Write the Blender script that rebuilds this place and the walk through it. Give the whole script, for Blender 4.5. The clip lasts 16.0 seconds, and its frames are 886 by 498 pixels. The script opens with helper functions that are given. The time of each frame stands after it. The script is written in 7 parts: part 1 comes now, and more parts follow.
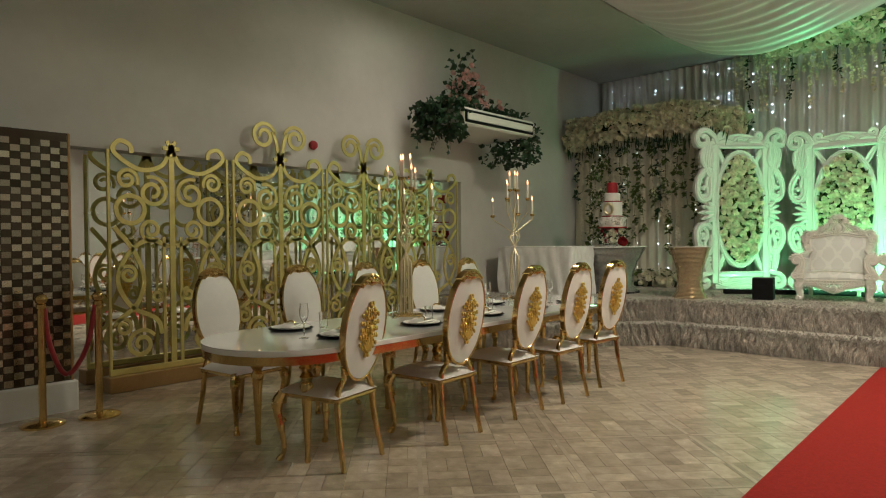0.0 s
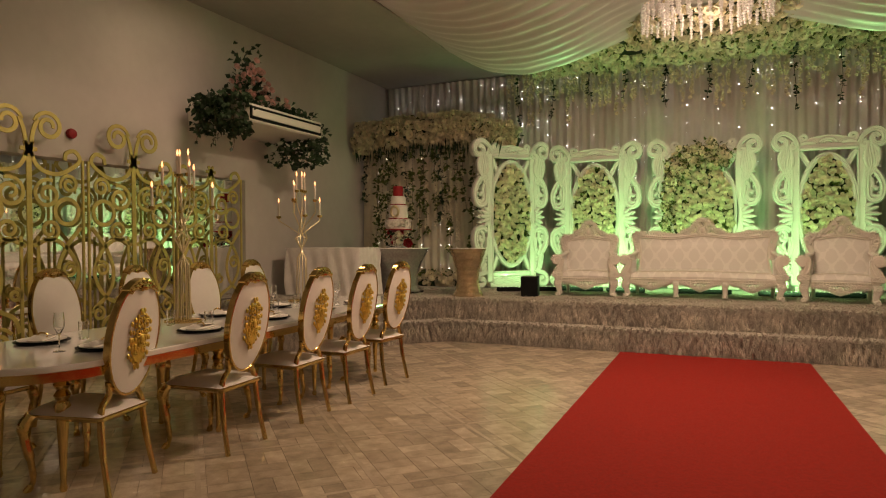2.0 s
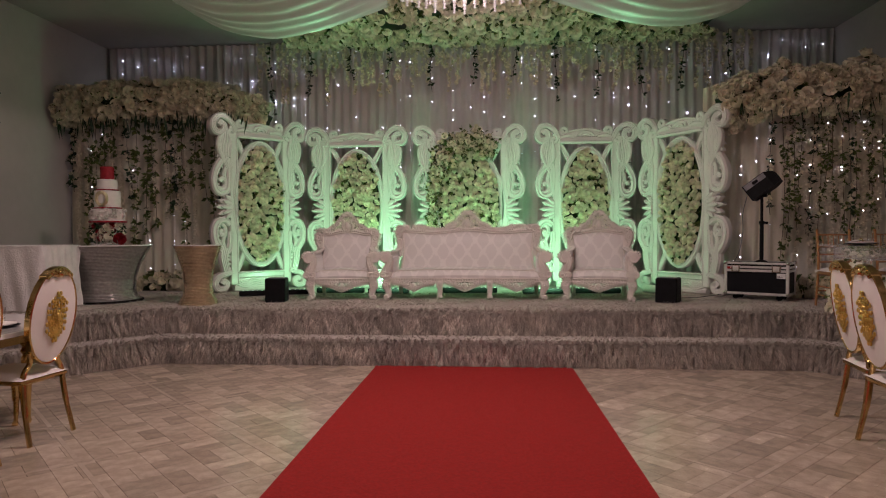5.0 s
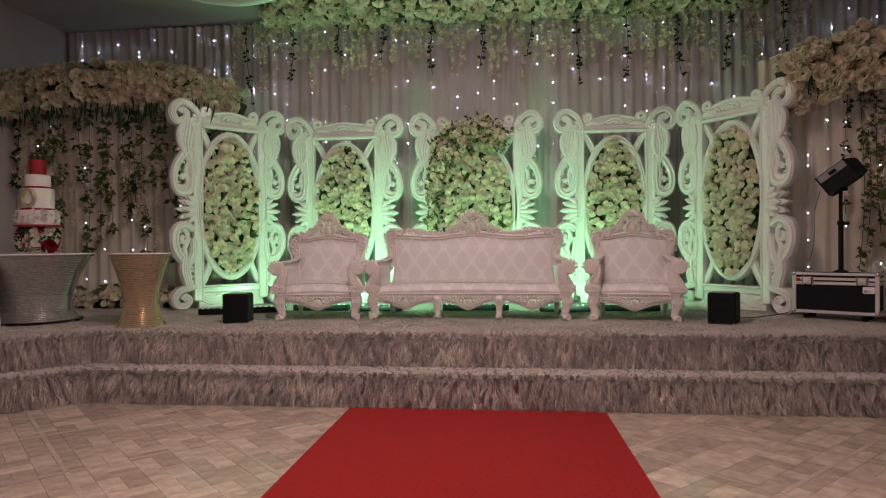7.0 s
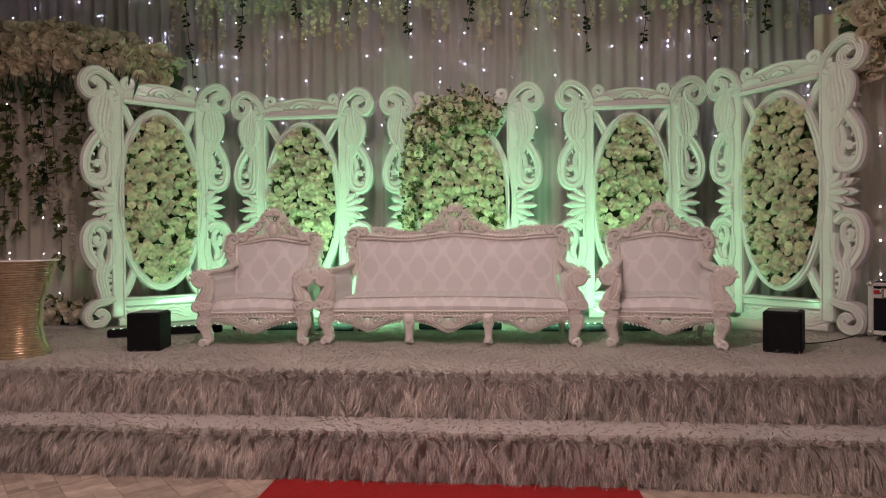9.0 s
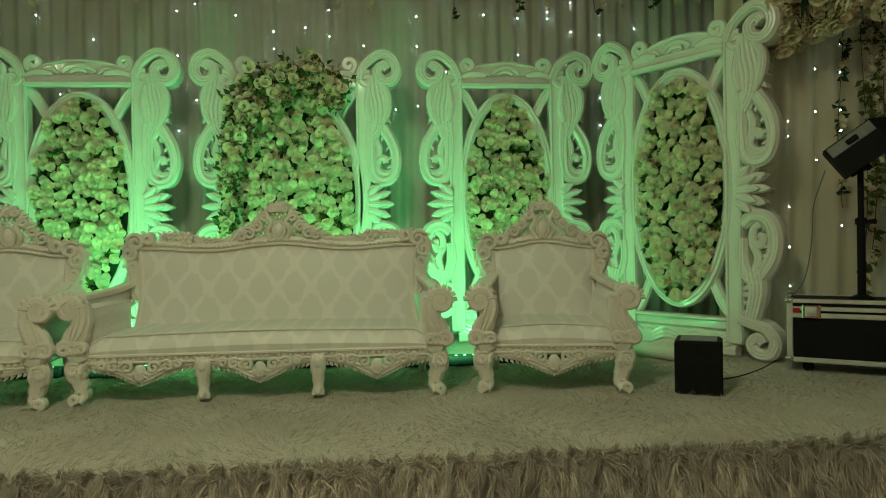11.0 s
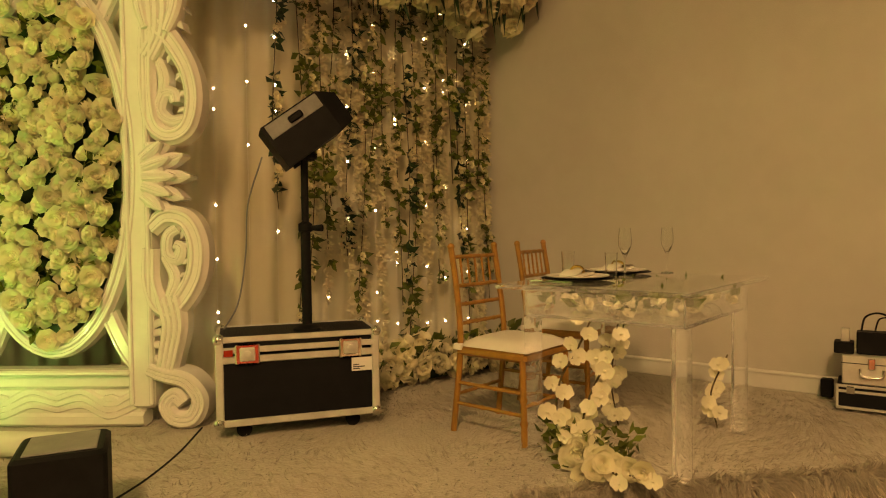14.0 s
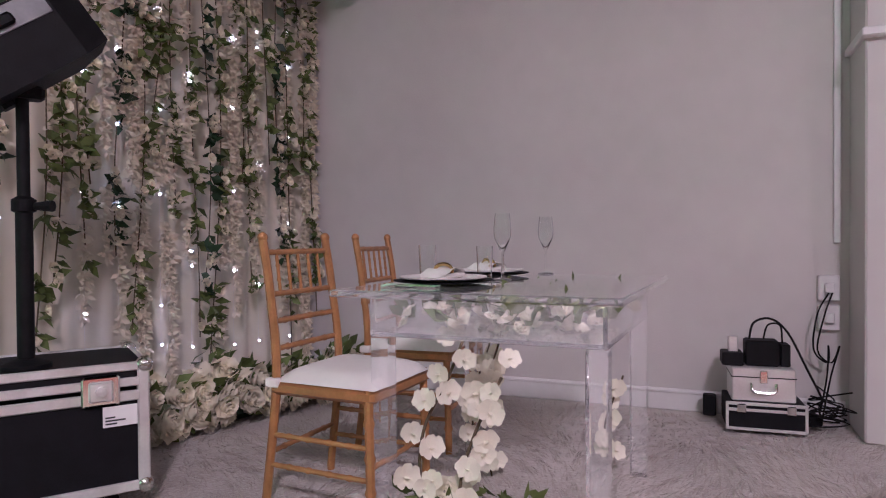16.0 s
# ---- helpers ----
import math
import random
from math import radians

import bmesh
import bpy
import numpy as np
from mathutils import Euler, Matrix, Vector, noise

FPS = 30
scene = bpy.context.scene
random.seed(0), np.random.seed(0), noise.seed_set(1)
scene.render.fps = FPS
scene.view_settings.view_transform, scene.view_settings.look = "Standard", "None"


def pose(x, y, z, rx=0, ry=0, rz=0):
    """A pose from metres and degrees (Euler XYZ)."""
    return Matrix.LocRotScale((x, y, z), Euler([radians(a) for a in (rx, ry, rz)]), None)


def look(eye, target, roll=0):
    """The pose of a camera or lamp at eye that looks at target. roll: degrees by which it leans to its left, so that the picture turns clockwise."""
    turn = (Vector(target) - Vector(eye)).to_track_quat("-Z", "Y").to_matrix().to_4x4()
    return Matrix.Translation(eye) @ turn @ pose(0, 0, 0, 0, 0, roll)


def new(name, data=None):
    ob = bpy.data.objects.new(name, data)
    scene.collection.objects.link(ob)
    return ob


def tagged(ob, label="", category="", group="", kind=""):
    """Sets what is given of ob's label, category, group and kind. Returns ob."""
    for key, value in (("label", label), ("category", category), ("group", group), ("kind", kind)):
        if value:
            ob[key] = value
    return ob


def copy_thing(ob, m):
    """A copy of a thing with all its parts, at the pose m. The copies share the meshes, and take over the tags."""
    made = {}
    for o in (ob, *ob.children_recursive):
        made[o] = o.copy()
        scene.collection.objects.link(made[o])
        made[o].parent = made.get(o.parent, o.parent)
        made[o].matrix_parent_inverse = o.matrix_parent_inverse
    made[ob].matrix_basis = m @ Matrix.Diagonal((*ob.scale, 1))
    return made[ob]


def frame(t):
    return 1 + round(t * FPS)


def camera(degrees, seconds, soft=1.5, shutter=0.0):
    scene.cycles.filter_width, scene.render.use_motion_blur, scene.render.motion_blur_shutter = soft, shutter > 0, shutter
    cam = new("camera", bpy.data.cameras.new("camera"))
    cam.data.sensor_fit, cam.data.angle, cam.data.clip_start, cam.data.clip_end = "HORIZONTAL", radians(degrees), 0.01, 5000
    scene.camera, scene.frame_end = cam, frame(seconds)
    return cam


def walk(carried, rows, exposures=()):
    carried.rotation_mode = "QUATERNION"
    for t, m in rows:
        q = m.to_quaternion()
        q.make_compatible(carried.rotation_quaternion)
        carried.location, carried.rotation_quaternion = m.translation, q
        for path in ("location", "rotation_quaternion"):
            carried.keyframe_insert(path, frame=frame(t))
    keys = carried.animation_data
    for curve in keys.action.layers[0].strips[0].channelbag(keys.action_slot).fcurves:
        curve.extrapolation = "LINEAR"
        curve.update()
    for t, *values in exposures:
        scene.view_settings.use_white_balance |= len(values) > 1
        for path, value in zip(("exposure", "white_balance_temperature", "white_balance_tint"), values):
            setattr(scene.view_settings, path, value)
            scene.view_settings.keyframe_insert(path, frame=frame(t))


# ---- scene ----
cam = camera(68.9, 16.0, 1.1)
PATH = [
    (0, (0.621, 0.291, 1.432), (-0.715, 1.779, 1.406), -0.6),
    (0.5, (0.624, 0.298, 1.428), (-0.614, 1.868, 1.402), -0.5),
    (1, (0.64, 0.283, 1.439), (-0.486, 1.936, 1.411), -0.4),
    (1.5, (0.658, 0.282, 1.439), (-0.338, 2.016, 1.409), -0.4),
    (2, (0.661, 0.267, 1.443), (-0.133, 2.103, 1.414), -0.3),
    (2.5, (0.628, 0.281, 1.452), (0.055, 2.197, 1.416), -0.2),
    (3, (0.648, 0.417, 1.451), (0.265, 2.38, 1.407), -0.2),
    (3.5, (0.697, 0.701, 1.464), (0.437, 2.683, 1.415), -0.4),
    (4, (0.672, 1.026, 1.452), (0.468, 3.015, 1.403), -0.3),
    (4.5, (0.663, 1.357, 1.477), (0.491, 3.349, 1.424), -0.3),
    (4.7, (0.704, 1.518, 1.471), (0.545, 3.511, 1.417), -0.3),
    (6.8, (0.866, 3.213, 1.341), (0.662, 5.202, 1.329), -0.5),
    (7, (0.842, 3.362, 1.368), (0.629, 5.351, 1.355), -0.5),
    (7.5, (0.866, 3.75, 1.384), (0.661, 5.739, 1.365), -0.6),
    (8, (0.88, 4.166, 1.4), (0.676, 6.155, 1.381), -0.6),
    (8.2, (0.864, 4.331, 1.399), (0.654, 6.32, 1.379), -0.6),
    (10.3, (0.995, 5.904, 1.441), (0.932, 7.903, 1.43), -1.1),
    (10.5, (1.035, 6.053, 1.449), (1.026, 8.053, 1.438), -1.1),
    (11, (1.118, 6.405, 1.457), (1.29, 8.398, 1.44), -1.0),
    (11.5, (1.164, 6.727, 1.476), (1.6, 8.679, 1.456), -0.8),
    (12, (1.319, 7.009, 1.477), (2.054, 8.868, 1.458), -0.9),
    (12.5, (1.487, 7.248, 1.491), (2.466, 8.992, 1.468), -0.9),
    (13, (1.613, 7.532, 1.534), (2.87, 9.087, 1.491), -0.7),
    (13.5, (1.808, 7.708, 1.522), (3.265, 9.077, 1.478), -0.7),
    (14, (2.061, 7.879, 1.521), (3.651, 9.09, 1.469), -0.8),
    (14.5, (2.268, 8.05, 1.504), (3.949, 9.133, 1.449), -0.7),
    (15, (2.494, 8.196, 1.476), (4.275, 9.105, 1.425), -0.5),
    (15.5, (2.717, 8.305, 1.447), (4.545, 9.115, 1.403), -0.5),
    (16, (2.796, 8.384, 1.436), (4.653, 9.128, 1.409), -0.4),
]
EXPOSURES = [
    (0.0, 0.25, 6000, -1), (1.0, 0.12, 7200, 8), (1.8, 0.0, 8400, 18), (2.5, -0.4, 9400, 48), (3.0, -0.2, 8800, 72), (3.5, -0.25, 7900, 66), (4.0, -0.42, 6700, 46), (4.7, -0.42, 6200, 38),
    (6.8, -0.26, 6200, 42), (8.2, -0.2, 6200, 42), (10.3, -0.35, 5700, 18), (10.55, -0.5, 5500, 0), (11.0, -0.55, 7000, -31), (11.5, -1.0, 10800, -24), (12.0, -0.75, 19000, -14), (12.5, -0.2, 28000, -6),
    (13.0, -0.1, 38000, 0), (13.6, 0.3, 40000, 12), (14.0, 0.48, 38000, 20), (14.4, 0.38, 14000, 70), (14.8, 0.65, 7800, 66), (15.3, 0.8, 5600, 54), (16.0, 0.82, 5200, 42)]
walk(cam, [(t, look(eye, target, roll)) for t, eye, target, roll in PATH], EXPOSURES)

# ---- light ----
world = bpy.data.worlds.new("world")
scene.world = world
world.use_nodes = True
world.node_tree.nodes["Background"].inputs[0].default_value = (0.02, 0.02, 0.022, 1)
world.node_tree.nodes["Background"].inputs[1].default_value = 0.3


def area(name, place, target, power, colour, sx, sy, spread=180):
    data = bpy.data.lights.new(name, "AREA")
    data.shape, data.size, data.size_y = "RECTANGLE", sx, sy
    data.energy, data.color, data.spread = power, colour, radians(spread)
    ob = new(name, data)
    ob.matrix_world = look(place, target)
    return ob


HALL = (1.0, 0.83, 0.66)
GREEN = (0.26, 1.0, 0.40)
# unseen ceiling lamps, assumed; places and powers set to balance walls, floor and stage
HALL_FILL_LAMPS = [(-4.7, -0.9, 2), (4.7, 2.4, 18), (-1.6, -2.8, 5), (3.0, -2.8, 6), (0.45, 4.9, 30), (0.1, 6.9, 155), (-4.5, 6.4, 15), (3.3, 5.0, 24)]
for lx, ly, lp in HALL_FILL_LAMPS:
    area("hall_lamp", (lx, ly, 4.62), (lx, ly, 0), lp, HALL, 0.55, 0.55)
# LED bars on the stage floor, aimed up at the panels behind the seats
LED_BARS = [(-0.78, 10.95, 0.5, 30), (1.46, 10.95, 0.5, 25), (-1.50, 11.0, 0.6, 10), (0.40, 11.05, 0.7, 10), (2.20, 11.0, 0.6, 4), (-2.4, 11.0, 0.6, 3)]
for lx, ly, lw, lp in LED_BARS:
    area("led_bar_lamp", (lx, ly, 0.68), (lx, ly + 0.8, 1.25), lp, GREEN, lw, 0.06, 180)
glow = bpy.data.lights.new("chandelier_lamp", "POINT")
glow.energy, glow.color, glow.shadow_soft_size = 25, (1.0, 0.86, 0.76), 0.3
new("chandelier_lamp", glow).location = (0.45, 9.75, 4.10)
# coloured spots washing the ceiling drape
for lx in (-1.7, 2.5):
    area("drape_wash", (lx, 11.9, 3.6), (lx, 8.6, 4.6), 10, GREEN, 0.25, 0.12, 110)

# ---- materials ----


def mat(name, colour, rough=0.6, metal=0.0, noise_scale=0.0, vary=0.1, bump=0.0, bump_scale=40.0, colour2=None, coat=0.0,
        transmission=0.0, ior=1.45, emit=0.0, emit_colour=None, island=0.0, sheen=0.0, rough_vary=0.0, objectvar=0.0, translucent=0.0, spec=0.5):
    m = bpy.data.materials.new(name)
    m.use_nodes = True
    nt = m.node_tree
    N, L = nt.nodes, nt.links
    b = N["Principled BSDF"]
    b.inputs["Base Color"].default_value = (*colour, 1)
    b.inputs["Roughness"].default_value = rough
    b.inputs["Metallic"].default_value = metal
    b.inputs["Coat Weight"].default_value = coat
    b.inputs["Transmission Weight"].default_value = transmission
    b.inputs["IOR"].default_value = ior
    b.inputs["Specular IOR Level"].default_value = spec
    b.inputs["Sheen Weight"].default_value = sheen
    if emit:
        b.inputs["Emission Color"].default_value = (*(emit_colour or colour), 1)
        b.inputs["Emission Strength"].default_value = emit
    tc = N.new("ShaderNodeTexCoord")
    out = None
    if noise_scale:
        n1 = N.new("ShaderNodeTexNoise")
        n1.inputs["Scale"].default_value = noise_scale
        n1.inputs["Detail"].default_value = 6
        n2 = N.new("ShaderNodeTexNoise")
        n2.inputs["Scale"].default_value = noise_scale * 7.3
        n2.inputs["Detail"].default_value = 3
        add = N.new("ShaderNodeMath")
        add.operation = "MULTIPLY_ADD"
        add.inputs[1].default_value = 0.35
        L.new(tc.outputs["Object"], n1.inputs["Vector"])
        L.new(tc.outputs["Object"], n2.inputs["Vector"])
        L.new(n2.outputs["Fac"], add.inputs[0])
        L.new(n1.outputs["Fac"], add.inputs[2])
        ramp = N.new("ShaderNodeValToRGB")
        ramp.color_ramp.elements[0].position = 0.45
        ramp.color_ramp.elements[1].position = 0.9
        c2 = colour2 or tuple(min(1, c * (1 + vary)) for c in colour)
        c1 = colour if colour2 else tuple(c * (1 - vary) for c in colour)
        ramp.color_ramp.elements[0].color = (*c1, 1)
        ramp.color_ramp.elements[1].color = (*c2, 1)
        L.new(add.outputs[0], ramp.inputs["Fac"])
        out = ramp.outputs["Color"]
        if rough_vary:
            mr = N.new("ShaderNodeMapRange")
            mr.inputs["From Min"].default_value, mr.inputs["From Max"].default_value = 0.4, 0.95
            mr.inputs["To Min"].default_value, mr.inputs["To Max"].default_value = rough - rough_vary, rough + rough_vary
            L.new(add.outputs[0], mr.inputs["Value"])
            L.new(mr.outputs[0], b.inputs["Roughness"])
    if island or objectvar:
        if island:
            src = N.new("ShaderNodeNewGeometry").outputs["Random Per Island"]
        else:
            src = N.new("ShaderNodeObjectInfo").outputs["Random"]
        k = island or objectvar
        mr = N.new("ShaderNodeMapRange")
        mr.inputs["To Min"].default_value, mr.inputs["To Max"].default_value = 1 - k, 1 + k
        L.new(src, mr.inputs["Value"])
        hs = N.new("ShaderNodeHueSaturation")
        L.new(mr.outputs[0], hs.inputs["Value"])
        if out:
            L.new(out, hs.inputs["Color"])
        else:
            hs.inputs["Color"].default_value = (*colour, 1)
        out = hs.outputs["Color"]
    if out:
        L.new(out, b.inputs["Base Color"])
    if bump:
        nb = N.new("ShaderNodeTexNoise")
        nb.inputs["Scale"].default_value = bump_scale
        nb.inputs["Detail"].default_value = 4
        L.new(tc.outputs["Object"], nb.inputs["Vector"])
        bp = N.new("ShaderNodeBump")
        bp.inputs["Strength"].default_value = bump
        bp.inputs["Distance"].default_value = 0.02
        L.new(nb.outputs["Fac"], bp.inputs["Height"])
        L.new(bp.outputs[0], b.inputs["Normal"])
    if translucent:
        tr = N.new("ShaderNodeBsdfTranslucent")
        tr.inputs["Color"].default_value = (*colour, 1)
        mx = N.new("ShaderNodeMixShader")
        mx.inputs[0].default_value = translucent
        L.new(b.outputs[0], mx.inputs[1])
        L.new(tr.outputs[0], mx.inputs[2])
        L.new(mx.outputs[0], N["Material Output"].inputs["Surface"])
    return m


WALL = mat("wall_paint", (0.62, 0.59, 0.56), 0.75, noise_scale=1.2, vary=0.06, bump=0.06, bump_scale=120)
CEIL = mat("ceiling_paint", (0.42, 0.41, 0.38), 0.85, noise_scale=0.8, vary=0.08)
SKIRT = mat("skirting_paint", (0.75, 0.74, 0.72), 0.45, noise_scale=4, vary=0.05)
TILE = mat("floor_tile", (0.44, 0.36, 0.28), 0.24, noise_scale=11.0, vary=0.22, island=0.24, bump=0.04, bump_scale=30, rough_vary=0.04, coat=0.25)
TILE_ONE = mat("floor_tile_single", (0.44, 0.36, 0.28), 0.24, noise_scale=11.0, vary=0.22, objectvar=0.24, bump=0.04, bump_scale=30, rough_vary=0.04, coat=0.25)
STRIP = mat("floor_strip", (0.445, 0.368, 0.29), 0.26, noise_scale=4.0, vary=0.15, island=0.1, coat=0.15)
GROUT = mat("grout", (0.40, 0.32, 0.25), 0.8, noise_scale=9, vary=0.15)
CARPET = mat("red_carpet", (0.29, 0.011, 0.007), 1.0, noise_scale=60, vary=0.2, bump=0.25, bump_scale=400)
FUR_BASE = mat("fur_base", (0.36, 0.32, 0.28), 0.95, noise_scale=2.2, colour2=(0.55, 0.50, 0.445), bump=0.6, bump_scale=70, sheen=0.4)
FUR = mat("fur_fibre", (0.54, 0.495, 0.44), 0.85, noise_scale=1.6, vary=0.22, island=0.12, sheen=0.3, translucent=0.35)
FRINGE = mat("fur_long_pile", (0.60, 0.54, 0.475), 0.85, noise_scale=5.0, vary=0.4, island=0.38, sheen=0.3, translucent=0.2)
CURTAIN = mat("sheer_curtain", (0.80, 0.75, 0.70), 0.7, noise_scale=1.5, vary=0.08, sheen=0.3, translucent=0.2)
ARCHCLOTH = mat("cream_voile", (0.80, 0.73, 0.58), 0.7, noise_scale=1.5, vary=0.08, sheen=0.3, translucent=0.2)
DRAPE = mat("ceiling_drape", (0.82, 0.81, 0.79), 0.55, noise_scale=1.0, vary=0.05, sheen=0.4, translucent=0.3)
MOULD = mat("white_gloss_moulding", (0.83, 0.81, 0.78), 0.2, noise_scale=5, vary=0.05, bump=0.05, bump_scale=25, coat=0.4)
CREAMWOOD = mat("cream_carved_wood", (0.74, 0.70, 0.64), 0.38, noise_scale=6, vary=0.08, bump=0.12, bump_scale=45, coat=0.25)
GOLD = mat("polished_gold", (0.66, 0.47, 0.19), 0.15, 1.0, noise_scale=6, vary=0.12, rough_vary=0.08)
MEDALGOLD = mat("aged_gilt", (0.76, 0.53, 0.14), 0.34, 0.85, noise_scale=25, vary=0.2, bump=0.2, bump_scale=90)
SCREENGOLD = mat("painted_gold_sheet", (0.57, 0.48, 0.17), 0.42, 0.55, noise_scale=4, vary=0.18, rough_vary=0.1, bump=0.05, bump_scale=60)
GOLDSAT = mat("satin_gold", (0.78, 0.68, 0.46), 0.38, 1.0, noise_scale=5, vary=0.12, rough_vary=0.1)
MIRROR = mat("mirror_glass", (0.86, 0.88, 0.87), 0.02, 1.0)
MIRRORTILE = mat("mirror_tile", (0.50, 0.46, 0.37), 0.2, 1.0, objectvar=0.4)
BRONZETILE = mat("bronze_tile", (0.085, 0.068, 0.05), 0.2, 0.9, island=0.3)
WHITETOP = mat("white_glass_top", (0.84, 0.83, 0.82), 0.08, noise_scale=2, vary=0.03, coat=0.6)
LEATHER = mat("white_leatherette", (0.80, 0.76, 0.73), 0.42, noise_scale=3, vary=0.05, bump=0.08, bump_scale=160)
BLACK = mat("black_plastic", (0.006, 0.006, 0.007), 0.6, noise_scale=20, vary=0.3, bump=0.1, bump_scale=200, spec=0.22)
CASEPLY = mat("black_case_laminate", (0.007, 0.007, 0.009), 0.6, noise_scale=12, vary=0.25, bump=0.15, bump_scale=300, spec=0.22)
ALU = mat("aluminium_extrusion", (0.80, 0.79, 0.76), 0.42, 0.55, noise_scale=12, vary=0.1, rough_vary=0.1)
CHROME = mat("chrome", (0.82, 0.81, 0.80), 0.12, 1.0, noise_scale=20, vary=0.05)
GREYPLASTIC = mat("grey_plastic", (0.22, 0.22, 0.23), 0.35, noise_scale=10, vary=0.2)
PAPER = mat("paper", (0.85, 0.84, 0.82), 0.7)
INK = mat("ink", (0.05, 0.05, 0.05), 0.7)
ROSE = mat("cream_rose_petal", (0.90, 0.85, 0.69), 0.6, noise_scale=8, vary=0.08, objectvar=0.14, translucent=0.1)
ROSEMANY = mat("cream_blossom_petal", (0.89, 0.83, 0.65), 0.6, noise_scale=8, vary=0.08, island=0.16, translucent=0.1)
ORCHID = mat("white_orchid_petal", (0.88, 0.85, 0.70), 0.5, noise_scale=14, vary=0.05, island=0.08, translucent=0.25)
LEAF = mat("green_leaf", (0.115, 0.155, 0.04), 0.5, noise_scale=14, vary=0.25, island=0.4, translucent=0.15)
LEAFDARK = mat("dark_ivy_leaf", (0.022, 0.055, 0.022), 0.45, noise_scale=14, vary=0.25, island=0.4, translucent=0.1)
STEM = mat("plant_stem", (0.10, 0.075, 0.04), 0.8, noise_scale=20, vary=0.2)
PINKFLOWER = mat("dusty_pink_petal", (0.62, 0.38, 0.34), 0.6, island=0.25, translucent=0.2)
REDFLOWER = mat("red_rose_petal", (0.33, 0.012, 0.02), 0.55, noise_scale=30, vary=0.25, bump=0.2, bump_scale=90)
ICING = mat("white_icing", (0.84, 0.81, 0.76), 0.55, noise_scale=20, vary=0.04, bump=0.15, bump_scale=60)
BULB = mat("fairy_bulb", (1, 1, 1), 0.3, emit=22.0, emit_colour=(0.74, 0.86, 1.0))
FLAME = mat("candle_flame_bulb", (1, 0.7, 0.4), 0.3, emit=3.2, emit_colour=(1.0, 0.42, 0.2))
LEDGLOW = mat("led_lens", (0.8, 1, 0.85), 0.3, emit=5.0, emit_colour=(0.55, 1.0, 0.62))
PANELGLOW = mat("lamp_diffuser", (1, 1, 1), 0.4, emit=4.0, emit_colour=(1.0, 0.88, 0.74))
CRYSTAL = mat("crystal_bead", (0.95, 0.92, 0.90), 0.12, coat=0.5, translucent=0.35, emit=0.12, emit_colour=(1.0, 0.86, 0.8))
CANDLE = mat("white_wax", (0.82, 0.78, 0.70), 0.5, translucent=0.2)
BAMBOO = mat("gold_painted_beech", (0.42, 0.20, 0.07), 0.35, 0.15, noise_scale=14, vary=0.2, coat=0.3)
CUSHION = mat("ivory_cushion", (0.82, 0.79, 0.74), 0.6, noise_scale=6, vary=0.04, bump=0.06, bump_scale=200, sheen=0.2)
ACRYL = mat("clear_acrylic", (0.98, 0.985, 0.985), 0.015, transmission=0.9, ior=1.06, coat=0.7)
GLASS = mat("clear_glass", (0.98, 0.99, 0.99), 0.01, transmission=1.0, ior=1.40)
BEADWHITE = mat("silver_bead_strand", (0.60, 0.58, 0.56), 0.25, 0.6, noise_scale=30, vary=0.2)
BEADGOLD = mat("rose_gold_bead_strand", (0.70, 0.56, 0.38), 0.25, 0.7, noise_scale=30, vary=0.2)
ACWHITE = mat("air_conditioner_plastic", (0.76, 0.74, 0.68), 0.4, noise_scale=3, vary=0.04)
VELVET = mat("red_velvet_rope", (0.26, 0.015, 0.02), 0.85, noise_scale=30, vary=0.2, sheen=0.4)
WHITECLOTH = mat("white_feather_cloth", (0.82, 0.80, 0.78), 0.8, noise_scale=6, vary=0.1, bump=0.5, bump_scale=50, sheen=0.4)
REDCLOTH = mat("red_runner", (0.42, 0.02, 0.015), 0.6, noise_scale=8, vary=0.15)
PLINTH = mat("gold_brown_plinth", (0.34, 0.20, 0.08), 0.35, 0.4, noise_scale=4, vary=0.2)


